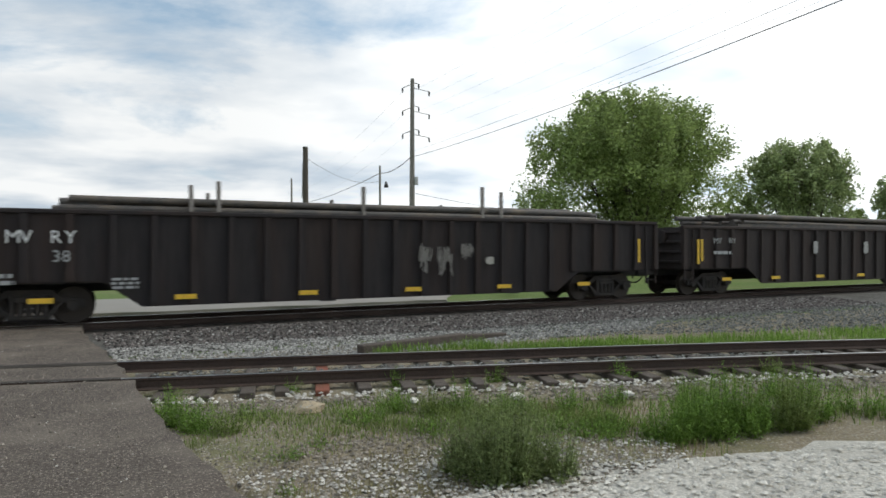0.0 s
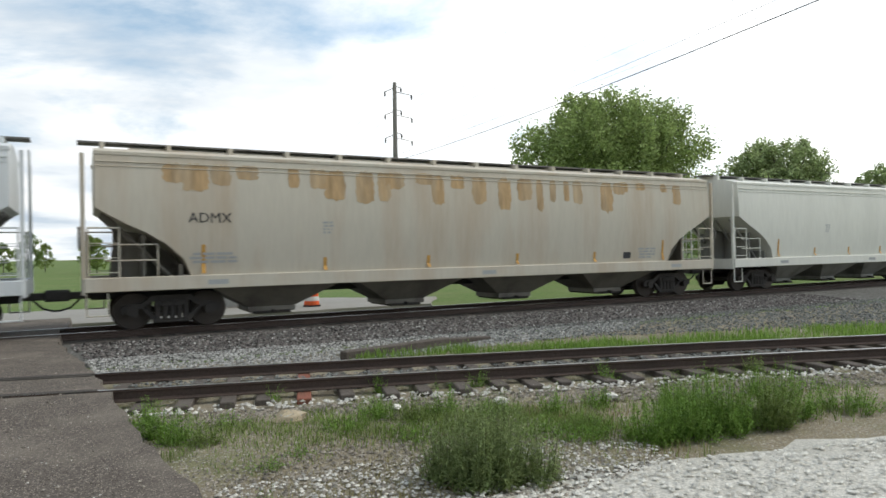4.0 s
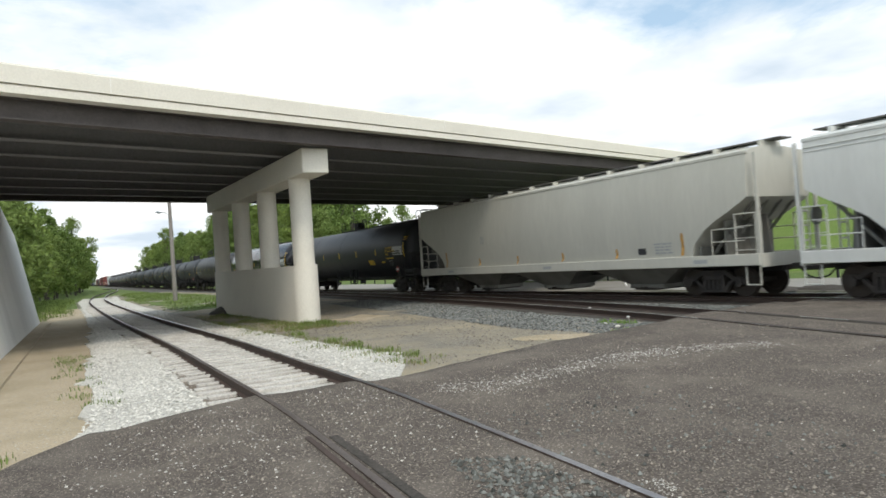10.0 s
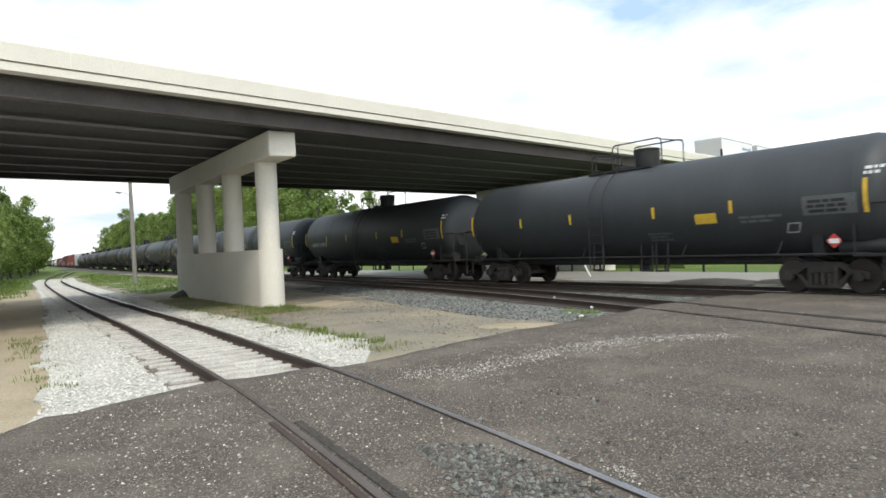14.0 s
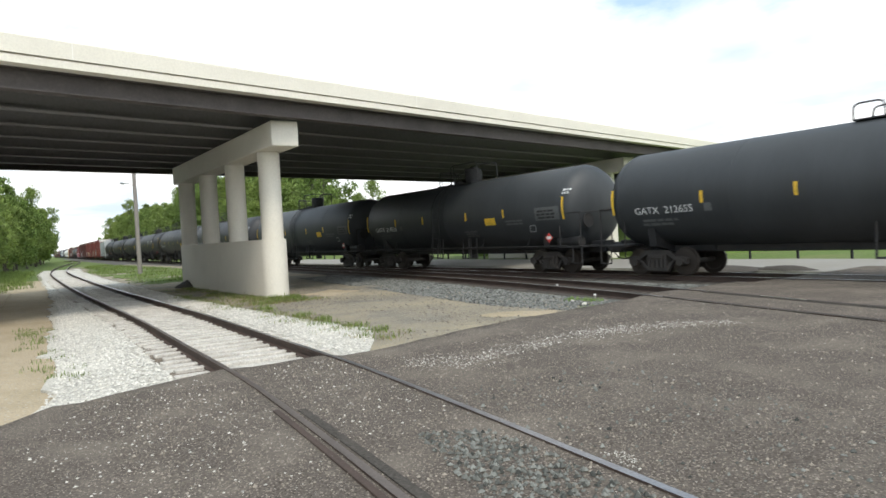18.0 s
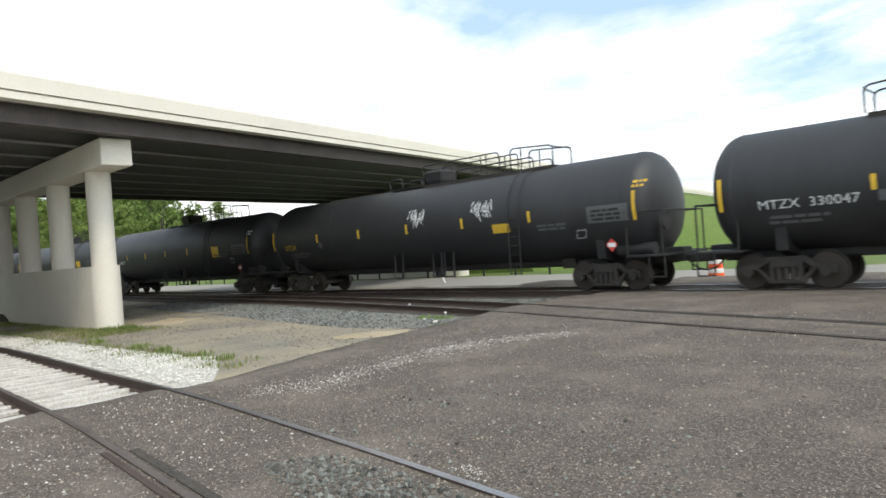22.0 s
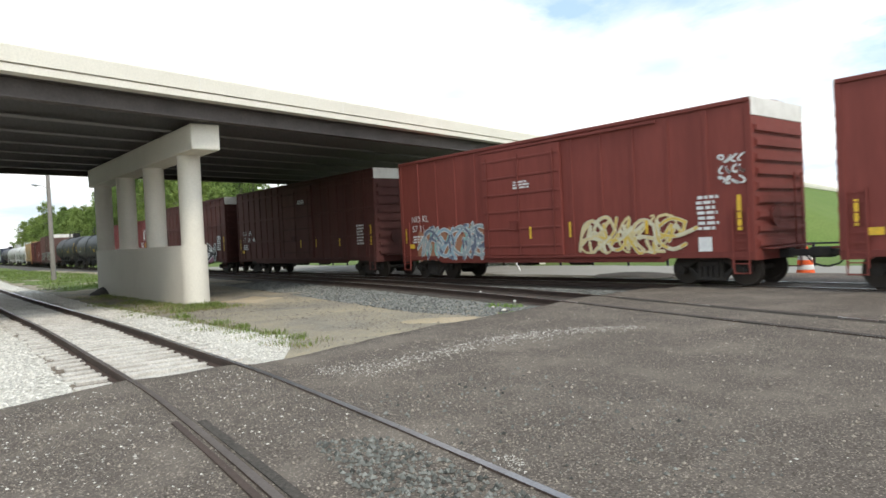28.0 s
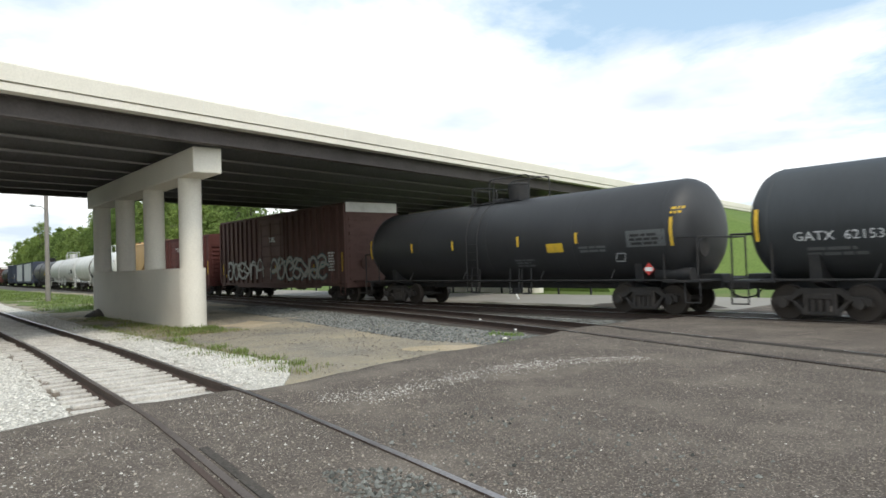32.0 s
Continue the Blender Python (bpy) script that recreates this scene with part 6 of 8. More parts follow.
        part("platform", S().box(-1.95, 0.9, -0.6, 0.6, ztop - 0.07, ztop - 0.02), K, car)
        for y in (-0.58, 0.58):
            part("guard_rail", hoop(-1.75, -0.35, y, ztop - 0.05, ztop + 0.62, ztop + 0.5).tube([(-1.55, y, ztop), (-1.55, y, ztop + 0.6)], 0.018), K, car)
            part("guard_rail", hoop(-0.75, 1.35, y, ztop - 0.05, ztop + 0.86, ztop + 0.86).tube([(-0.5, y, ztop), (-0.5, y, ztop + 0.86)], 0.02), K, car)
        part("guard_rail", S().tube([(1.35, -0.58, ztop + 0.8), (1.35, 0.58, ztop + 0.8)], 0.022), K, car)
        part("guard_rail", S().tube([(-1.75, -0.58, ztop + 0.55), (-1.75, 0.58, ztop + 0.55)], 0.022), K, car)
        for y in (-1.38, 1.38):
            part("side_rail", S().tube([(-h + 0.5, y, 1.06), (h - 0.5, y, 1.06)], 0.03), K, car)
            for x in (-h * 0.62, -h * 0.2, h * 0.3, h * 0.66) if y < 0 else ():
                part("rail_strut", S().tube([(x, y, 1.06), (x + 0.12, y * 0.93, 1.42)], 0.022), K, car)
        lx = (-1.04, -0.43)
    elif rail_kind == "gas":
        part("walkway", S().box(-2.1, 2.1, -0.42, 0.42, ztop - 0.02, ztop + 0.03), K, car)
        part("manway", S().rod((0, 0, ztop - 0.1), (0, 0, ztop + 0.5), 0.36, 18), K, car, "round black valve housing", smooth=40)
        for x0, x1 in ((-2.05, -1.45), (-0.55, 0.65), (1.4, 2.05)):
            for y in (-0.42, 0.42):
                part("guard_rail", hoop(x0, x1, y, ztop, ztop + 0.6, ztop + 0.6), K, car)
        part("roof_pipe", S().tube([(2.2, 0, ztop + 0.05), (h - 0.4, 0, ztop + 0.05)], 0.04), K, car)
        for x in (3.4, 5.2, 7.0):
            part("pipe_clip", S().box(x - 0.06, x + 0.06, -0.1, 0.1, ztop - 0.02, ztop + 0.11, 0.015), K, car)
        part("end_walk", S().box(h - 0.95, h - 0.2, -0.45, 0.45, ztop - 0.04, ztop + 0.0), K, car)
        for x in (h - 0.85, h - 0.3):
            part("end_hoop", S().tube([(x, -0.42, ztop - 0.1), (x, -0.42, ztop + 0.42), (x, -0.3, ztop + 0.52), (x, 0.3, ztop + 0.52), (x, 0.42, ztop + 0.42), (x, 0.42, ztop - 0.1)], 0.025), K, car)
        lx = ()
    else:
        dome = part("manway", S().loft([[(dome_x + sx * a, sy * b, ztop + z) for sx, sy in ((-1, -1), (1, -1), (1, 1), (-1, 1))] for a, b, z in ((0.30, 0.34, -0.1), (0.40, 0.44, 0.14), (0.44, 0.48, 0.46), (0.36, 0.40, 0.52))]), K, car, "black valve housing with sloping sides")
        part("lid", S().box(dome_x - 0.32, dome_x + 0.32, -0.36, 0.36, ztop + 0.52, ztop + 0.56, 0.015), K, dome)
        m = -1 if turned else 1  # a turned wagon has its walkway on the other side of the housing

        def guard(x0, x1, y, z0, z1):
            return hoop(x0, x1, y, ztop, ztop + z0, ztop + z1) if not turned else hoop(-x1, -x0, y, ztop, ztop + z1, ztop + z0)

        part("walkway", S().box(min(-2.0 * m, 6.0 * m), max(-2.0 * m, 6.0 * m), -0.52, 0.52, ztop - 0.03, ztop + 0.01), K, car)
        for y in (-0.55, 0.55):
            s = guard(0.0, 3.8, y, 0.74, 0.74)
            for x in (1.55, 2.95, 3.2):
                s.tube([(x * m, y, ztop), (x * m, y, ztop + 0.74)], 0.02)
            part("guard_rail", s, K, car)
            part("guard_rail", guard(1.7, 5.25, y, 0.36, 0.36), K, car)
            part("guard_rail", guard(4.3, 6.05, y, 0.76, 0.66).tube([(4.75 * m, y, ztop), (4.75 * m, y, ztop + 0.74)], 0.02), K, car)
            if not turned:
                part("guard_rail", guard(-1.95, -1.2, y, 0.4, 0.4), K, car)
        part("guard_rail", S().tube([(6.05 * m, -0.55, ztop + 0.6), (6.05 * m, 0.55, ztop + 0.6)], 0.022), K, car)
        part("wire_tray", S().box(-6.0 if turned else 0.0, 0.0 if turned else 6.0, -0.6, -0.56, ztop - 0.12, ztop - 0.03), GRIME, car)
        lx = (4.83, 5.27) if not turned else ()
    for y in (-1, 1) if lx else ():
        # the ladder follows the round of the shell, then hangs free
        arc = [(0.12 * k) for k in range(2, 15)]
        way = [(y * (R + 0.07) * math.sin(q), zc + (R + 0.07) * math.cos(q)) for q in arc]
        way += [(way[-1][0], zc - 0.6), (way[-1][0], 0.62)]
        steps = part("ladder", S().tube([(lx[0], a, b) for a, b in way], 0.018), K, car)
        part("stile", S().tube([(lx[1], a, b) for a, b in way], 0.018), K, steps)
        for k in range(7 if y < 0 else 0):
            part("rung", S().rod((lx[0], way[-1][0], 0.66 + 0.3 * k), (lx[1], way[-1][0], 0.66 + 0.3 * k), 0.014, 5), K, steps)
    part("air_reservoir", S().rod((h - 1.35, -0.95, 1.22), (h - 0.2, -0.95, 1.22), 0.2, 14), K, car, smooth=40)
    for x in (-1.2, 0.9, 1.5):
        part("under_bracket", S().tube([(x, -1.25, 1.5), (x, -1.3, 0.6), (x + 0.45, -1.3, 0.6), (x + 0.45, -1.25, 1.5)], 0.03), K, car)
    part("bottom_outlet", S().rod((0, 0, zc - R - 0.42), (0, 0, zc - R + 0.1), 0.2, 14).box(-0.45, 0.45, -0.12, 0.12, zc - R - 0.2, zc - R - 0.05, 0.02), K, car)
    if tape:
        for x in (-0.56 * h, -0.236 * h, 0.2 * h, 0.52 * h) if rail_kind == "block" else (-0.594 * h, -0.303 * h, -0.01 * h, 0.28 * h, 0.577 * h):
            strip(car, x, side, 2.28, 0.11, 0.36)
        for x in (-h + 0.52, h - 0.48):
            strip(car, x, side, 2.07, 0.11, 0.84)
    if mark:
        mw = 0.23 * 1.12 * letters(mark)[0][:, 0].max()
        paint_text("lettering", car, mark, -h + 1.42, side, 2.04, 0.23, marks, wide=1.12)
        paint_text("lettering", car, number, -h + 1.42 + mw + 0.2, side, 2.04, 0.23, marks, wide=1.12)
        small_print(car, -h + 1.6, side, 1.66, 1.6, 0.26, 2, FAINT, len(number))
        strip(car, -h + 4.15, side, 2.03, 0.26, 0.24, FAINT, "small faded square stencil")
    if rail_kind == "gas":
        for k, word in enumerate(("LIQUEFIED", "PETROLEUM", "GAS")):
            paint_text("lettering", car, word, h - 2.75, side, 2.58 - 0.17 * k, 0.14, YELLOW, wide=1.1)
        strip(car, h - 2.3, side, 2.02, 0.95, 0.07, YELLOW)
        strip(car, h - 3.3, side, 1.8, 0.4, 0.1, YELLOW)
        strip(car, h - 1.25, side, 2.2, 1.2, 0.5, mat("pale data panel", (0.5, 0.51, 0.5), 0.7, vary=0.2, bump=0.0), "pale data panel")
    else:
        small_print(car, h - 3.95, side, 1.98, 1.4, 0.24, 2, FAINT, len(label))
        strip(car, h - 1.35, side, 2.08, 1.35, 0.5, FAINT, "faded grey data panel")
    tagged(small_print(car, h - 1.95, side, 2.14, 1.15, 0.38, 3, BLACKSTEEL, 5), kind="stuff")
    small_print(car, h - 0.55, side, zc + 0.46, 0.5, 0.25, 2, marks, 3)
    if rail_kind == "block":
        small_print(car, 1.3, side, 1.56, 1.0, 0.3, 3, FAINT, 8)
    if panel != "none":
        w, hh, px = {"small": (0.72, 0.3, 5.35 if rail_kind == "long" else 4.9), "large": (0.75, 0.56, 3.8)}[panel]
        strip(car, h - px, side, 2.02 if rail_kind != "gas" else 1.72, w, hh, YELLOW, "yellow warning panel")
    if diamonds:
        s = S()
        x, z, d = h - 1.23, 1.4, 0.19
        s.prism([(x, z - d), (x + d, z), (x, z + d), (x - d, z)], -R - 0.03, -R - 0.02)
        part("placard_bracket", S().box(x - 0.02, x + 0.02, -R - 0.02, side(z) + 0.1, z - 0.02, z + 0.02), K, car)
        pl = part("hazard_placard", s, mat("placard red", (0.55, 0.06, 0.05), 0.6, vary=0.1, bump=0.0), car, "red and white diamond hazard placard")
        part("placard_band", S().box(x - d * 0.66, x + d * 0.66, -R - 0.036, -R - 0.03, z - 0.06, z + 0.06), WHITEPAINT, pl)
        s = S()
        x = h - 2.35
        for a, b in (((-0.22, -0.12), (0.1, -0.12)), ((0.1, -0.12), (0.22, 0.12)), ((0.22, 0.12), (-0.1, 0.12)), ((-0.1, 0.12), (-0.22, -0.12))):
            stroke(s, [(x + a[0], 1.78 + a[1]), (x + b[0], 1.78 + b[1])], 0.02, side, 0.009)
        part("placard_holder", s, FADED, car)
    if band:
        part("shell_band", S().loft([[(d, (R + 0.012) * math.sin(2 * math.pi * i / n), zc + (R + 0.012) * math.cos(2 * math.pi * i / n)) for i in range(n)] for d in (band[0], band[1])], caps=False), band[2], car, smooth=30)
    running_gear(car, L)
    return car, side, h


# ---- box wagon -----------------------------------------------------------
def boxcar(label, L, color, top=5.1, mark="", number="", door=(-0.2, 3.1), posts=14, post_depth=0.03, white_end=True, marks=WHITEPAINT, ribs_wide=0.06, end_ribs=9, tiers=False, z0=0.84):
    car = thing("box_wagon", label, "freight wagon", "freight train")
    P = paint("box paint " + label, color, vary=0.08, dirt=[c * 0.62 for c in color], dirt_amount=0.6, rough=0.72)
    D = paint("box paint dark " + label, [c * 0.8 for c in color], vary=0.08, rough=0.75)
    h, w = L / 2 - 1.05, 1.52
    part("body", S().prism([(-w, z0), (w, z0), (w, top - 0.18), (0.9, top - 0.12), (0, top - 0.09), (-0.9, top - 0.12), (-w, top - 0.18)], -h, h, "x"), P, car)
    part("roof_edge", S().box(-h - 0.02, h + 0.02, -w - 0.05, -w + 0.02, top - 0.26, top - 0.14, 0.015), D, car)
    part("roof_edge", S().box(-h - 0.02, h + 0.02, w - 0.02, w + 0.05, top - 0.26, top - 0.14, 0.015), D, car)
    for i in range(14):
        x = -h + 0.3 + (2 * h - 0.6) * i / 13
        part("roof_rib", shared(f"roof_rib{top}", S().prism([(-w, top - 0.16), (-0.9, top - 0.10), (0, top - 0.07), (0.9, top - 0.10), (w, top - 0.16), (0, top - 0.12)], -0.05, 0.05, "x"), D), None, car, at=pose(x, 0, 0))
    rib = S().box(-ribs_wide, ribs_wide, -w - post_depth, -w + 0.01, z0 + 0.14, top - 0.26, 0.008)
    back = S().box(-ribs_wide, ribs_wide, w - 0.01, w + post_depth, z0 + 0.14, top - 0.26, 0.008)
    dx, dw = door
    for i in range(posts):
        x = -h + 0.06 + (2 * h - 0.12) * i / (posts - 1)
        if abs(x - dx) > dw / 2 + 0.1:
            part("side_post", shared(f"post{label}", rib, P), None, car, at=pose(x, 0, 0))
        part("side_post", shared(f"postb{label}", back, P), None, car, at=pose(x, 0, 0))
    if tiers:
        for zz in (2.0, 3.3, top - 0.62):
            for a, b in ((-h + 0.1, dx - dw / 2 - 0.1), (dx + dw / 2 + 0.1, h - 0.1)):
                part("side_rail", S().box(a, b, -w - post_depth - 0.01, -w + 0.01, zz - 0.05, zz + 0.05, 0.012), P, car)
    for y in (-w, w):
        part("side_sill", S().prism([(-h, z0 + 0.14), (-h, z0 - 0.08), (-h + 0.6, z0 - 0.08), (-h + 0.7, z0 - 0.02), (-h + 2.5, z0 - 0.02), (-h + 2.7, z0 - 0.14), (h - 2.7, z0 - 0.14), (h - 2.5, z0 - 0.02), (h - 0.7, z0 - 0.02), (h - 0.6, z0 - 0.08), (h, z0 - 0.08), (h, z0 + 0.14)], y - 0.045, y + 0.045), D, car)
    for sgn in (-1, 1):
        y = sgn * (w + 0.05)
        d = part("door", S().box(dx - dw / 2, dx + dw / 2, y - 0.045, y + 0.045, z0 + 0.12, top - 0.42, 0.012), P, car)
        for k in range(6):
            zz = z0 + 0.45 + k * (top - z0 - 1.2) / 5
            part("door_rib", S().box(dx - dw / 2 + 0.08, dx + dw / 2 - 0.08, y + sgn * 0.03 - 0.03, y + sgn * 0.03 + 0.03, zz - 0.05, zz + 0.05, 0.02), D, d)
        for xx in (dx - dw / 2 + 0.3, dx + dw / 2 - 0.3, dx):
            part("lock_rod", S().rod((xx, y + sgn * 0.09, z0 + 0.2), (xx, y + sgn * 0.09, top - 0.6), 0.022, 6), D, d)
        for zz in (z0 + 0.06, top - 0.36):
            part("door_track", S().box(dx - dw / 2 - 0.05, min(h, dx + dw * 1.45), y - 0.03 + sgn * 0.03, y + 0.03 + sgn * 0.03, zz - 0.04, zz + 0.04, 0.01), D, car)
        part("door_handle", S().box(dx - 0.5, dx - 0.1, y + sgn * 0.05, y + sgn * 0.09, 1.9, 2.2, 0.01), D, d)
    for sgn in (-1, 1):
        xx = sgn * h
        part("end_wall", S().box(min(xx, xx + sgn * 0.04), max(xx, xx + sgn * 0.04), -w - 0.03, w + 0.03, z0 - 0.1, top - 0.2, 0.01), P, car)
        for k in range(end_ribs):
            zz = z0 + 0.35 + k * (top - z0 - 1.3) / (end_ribs - 1)
            part("end_rib", shared(f"end_rib{sgn}", S().prism([(-1.42, -0.12), (1.42, -0.12), (1.42, 0.12), (-1.42, 0.12)], 0.0, 0.03, "x").prism([(-1.38, -0.07), (1.38, -0.07), (1.38, 0.07), (-1.38, 0.07)], 0.03, 0.08, "x"), P), None, car, at=pose(xx + sgn * 0.03, 0, zz, 0, 0, 0 if sgn > 0 else 180))
        if white_end:
            part("end_stripe", S().box(min(xx, xx + sgn * 0.06) , max(xx, xx + sgn * 0.06), -w - 0.02, w + 0.02, top - 0.62, top - 0.13, 0.01), mat("white visibility paint", (0.70, 0.69, 0.65), 0.7, vary=0.08, scale=2, fine=20, bump=0.02, dirt=(0.5, 0.48, 0.44), dirt_amount=0.6), car, "white painted band at the top of the end")
        for yy in (-w - 0.05, w + 0.05):
            ladder(car, xx - sgn * 0.35, yy, 0.55, (1.9 if sgn < 0 else 1.6), P)
            part("step", S().tube([(xx - sgn * 0.55, yy, 0.95), (xx - sgn * 0.55, yy, 0.4), (xx - sgn * 0.12, yy, 0.4), (xx - sgn * 0.12, yy, 0.95)], 0.02), D, car)
        ladder(car, xx + sgn * 0.12, 0.95, 0.9, 2.2, P, 90)
        part("cross_walk", S().box(min(xx, xx + sgn * 0.35), max(xx, xx + sgn * 0.35), -1.2, 1.2, 1.02, 1.06), D, car)
    part("brake_wheel", S().rod((h + 0.1, -0.5, 1.9), (h + 0.16, -0.5, 1.9), 0.27, 16), D, car)
    part("under_frame", S().box(-h + 3.6, h - 3.6, -0.9, 0.9, 0.82, 1.0), BLACKSTEEL, car)
    part("brake_gear", S().rod((0.8, -0.5, 0.72), (1.6, -0.5, 0.72), 0.17, 12).box(-1.6, -0.9, -0.8, -0.3, 0.55, 0.85, 0.02).rod((-3.4, -0.3, 0.7), (0.8, -0.3, 0.7), 0.025, 6), GRIME, car)
    for i, (x, hh, wd) in enumerate(((-h + 0.35, 0.62, 0.1), (h - 0.35, 0.95, 0.12), (-h + 0.75, 0.18, 0.34), (dx + dw / 2 + 0.3, 0.5, 0.1), (dx + 0.5, 0.42, 0.1), (h - 3.2, 0.4, 0.1))):
        strip(car, x, -w - (0.11 if abs(x - dx) < dw / 2 else 0.045), 1.55 if i != 2 else 1.32, wd, hh)
    if mark:
        paint_text("lettering", car, mark, -h + 0.75, -w - post_depth, 2.42, 0.28, marks)
        paint_text("lettering", car, number, -h + 0.78, -w - post_depth, 2.02, 0.28, marks)
        small_print(car, -h + 0.8, -w - post_depth, 1.55, 0.8, 0.34, 3, marks, len(label))
    small_print(car, h - 1.6, -w - post_depth, 1.6, 0.7, 1.0, 7, marks, len(label) + 2)
    small_print(car, dx + (0.25 if tiers else -0.3), -w - 0.10, 3.85 if tiers else 3.35, 0.9, 0.3, 3, marks, len(label) + 3)
    running_gear(car, L)
    return car, -w - post_depth - 0.004, h


# ---- gondola -------------------------------------------------------------
def gondola(label, L, color, top=2.72, mark="", number="", ribs=24, orange_tape=True, belly=True, z0=1.04):
    car = thing("gondola_wagon", label, "freight wagon", "freight train")
    P = paint("gondola paint " + label, color, rough=0.82, vary=0.3, fine=7, dirt=(0.05, 0.03, 0.022), dirt_amount=0.6, bump=0.12)
    h, w = L / 2 - 0.62, 1.50
    for y in (-w, w):
        prof = [(-h, z0), (-h + 3.4, z0), (-h + 4.3, z0 - 0.64 if belly else z0), (h - 4.3, z0 - 0.64 if belly else z0), (h - 3.4, z0), (h, z0), (h, top), (-h, top)]
        part("side_wall", S().prism(prof, y - 0.02, y + 0.02), P, car)
        part("top_chord", S().box(-h, h, y - 0.09, y + 0.09, top - 0.06, top + 0.05, 0.02), P, car)
        for i in range(ribs):
            x = -h + 0.08 + (2 * h - 0.16) * i / (ribs - 1)
            lo = z0 - (0.58 if belly and abs(x) < h - 4.2 else 0.0)
            part("side_rib", shared(f"grib{y}{lo}{top}", S().prism([(-0.10, lo), (0.10, lo), (0.07, top - 0.06), (-0.07, top - 0.06)], y - 0.12 if y < 0 else y, y if y < 0 else y + 0.12), P), None, car, at=pose(x, 0, 0))
    part("floor", S().box(-h, h, -w, w, 1.0, 1.08), P, car)
    for e in (-1, 1):
        part("end_wall", S().box(e * h - 0.03, e * h + 0.03, -w, w, z0, top, 0.01), P, car)
        for k in range(4):
            part("end_rib", S().box(min(e * h, e * h + e * 0.1), max(e * h, e * h + e * 0.1), -w, w, z0 + 0.2 + 0.36 * k, z0 + 0.3 + 0.36 * k, 0.02), P, car)
        for y in (-w - 0.06, w + 0.06):
            ladder(car, e * (h - 0.3), y, 0.55, top - 0.65, P)
        part("brake_wheel", S().rod((e * (h + 0.06), -0.6, 2.2), (e * (h + 0.12), -0.6, 2.2), 0.26, 14), P, car) if e < 0 else None
    if orange_tape:
        for i in range(6):
            strip(car, -h + 2.2 + (2 * h - 5.5) * i / 5, -w - 0.125, 0.56, 0.5, 0.12)
        for x in (-h + 0.9, h - 0.9):
            strip(car, x, -w - 0.125, 1.3, 0.1, 0.8)
    if mark:
        for k, letter in enumerate(mark):
            if letter != " ":
                paint_text("letter", car, letter, -h + 1.51 + 0.29 * k + (0.29 if k > 1 else 0.0), -w - 0.13, 1.93, 0.30, WHITEPAINT)
        paint_text("lettering", car, number, -h + 2.42, -w - 0.13, 1.5, 0.28, FADED)
        small_print(car, -h + 1.2, -w - 0.13, 1.0, 0.6, 0.3, 2, FADED, 4)
        small_print(car, -h + 3.6, -w - 0.13, 0.85, 0.7, 0.3, 3, FADED, 5)
    running_gear(car, L)
    return car, -w - 0.126, h


def wagon(made, front, rear):
    """Couples a wagon into the train: the places of its front and rear couplings at the start."""
    TRAIN.append((made[0], (front + rear) / 2))
    return made


# gaps between wagons: metres behind the origin at the start
GAPS = [-38.6, -18.13, 3.99, 25.19, 46.1, 64.7, 87.04, 107.76, 128.7, 148.08, 168.12, 188.98, 208.17, 227.69, 248.5, 268.99, 289.14, 309.69, 328.03, 346.44, 364.9, 385.8, 406.82, 424.79, 443.57, 463.45, 484.34, 505.41, 526.26, 547.37, 563.61, 577.59, 595.59, 613.37, 631.08, 648.95, 666.64, 684.09, 702.2, 720.11, 737.92, 752.32, 763.12, 785.52, 807.32, 826.82, 857.32, 875.52, 893.72, 911.92, 930.12, 948.32, 966.52, 984.72, 1002.92, 1021.12, 1039.32]


def couple(i, make, *a, **k):
    L = GAPS[i + 1] - GAPS[i]
    return wagon(make(a[0], L, *a[1:], **k), -GAPS[i], -GAPS[i + 1])


BLACK_G, DARKBROWN, RUSTRED = (0.021, 0.0175, 0.018), (0.029, 0.023, 0.022), (0.115, 0.042, 0.032)


def pole_load(made, seed, stakes=True):
    """Long dark poles lying in a gondola, with upright stakes."""
    car, _, h = made
    rnd = random.Random(seed)
    M = mat("dark steel pipes", (0.075, 0.07, 0.066), 0.65, vary=0.35, scale=1.5, fine=15, bump=0.1, dirt=(0.20, 0.155, 0.11), dirt_amount=0.7)
    for i in range(16):
        y, z = -1.25 + (i % 8) * 0.35, 2.80 + 0.17 * (i // 8) + rnd.uniform(-0.03, 0.03)
        a, b = -h + rnd.uniform(2.3, 4.6), h - rnd.uniform(1.4, 4.6)
        part("load_pipe", S().rod((a, y, z + rnd.uniform(-0.04, 0.04)), (b, y + rnd.uniform(-0.2, 0.2), z + rnd.uniform(-0.12, 0.05)), rnd.choice((0.075, 0.09, 0.1)), 10), M, car, smooth=40)
    part("load_pipe", S().box(-h + 3.2, h - 3.2, -1.3, 1.3, 2.45, 2.72), M, car)
    if stakes:
        for x in (-4.93, -4.35, -0.46, 3.41, 4.1):
            for y in (-1.42, 1.36):
                part("stake", S().box(x - 0.05, x + 0.05, y - 0.05, y + 0.05, 2.6, (3.58 if y < 0 else 3.3) + rnd.uniform(-0.08, 0.08), 0.01), POLEWOOD, car, at=pose(0, 0, 0, 0, rnd.uniform(-2.2, 2.2), 0))


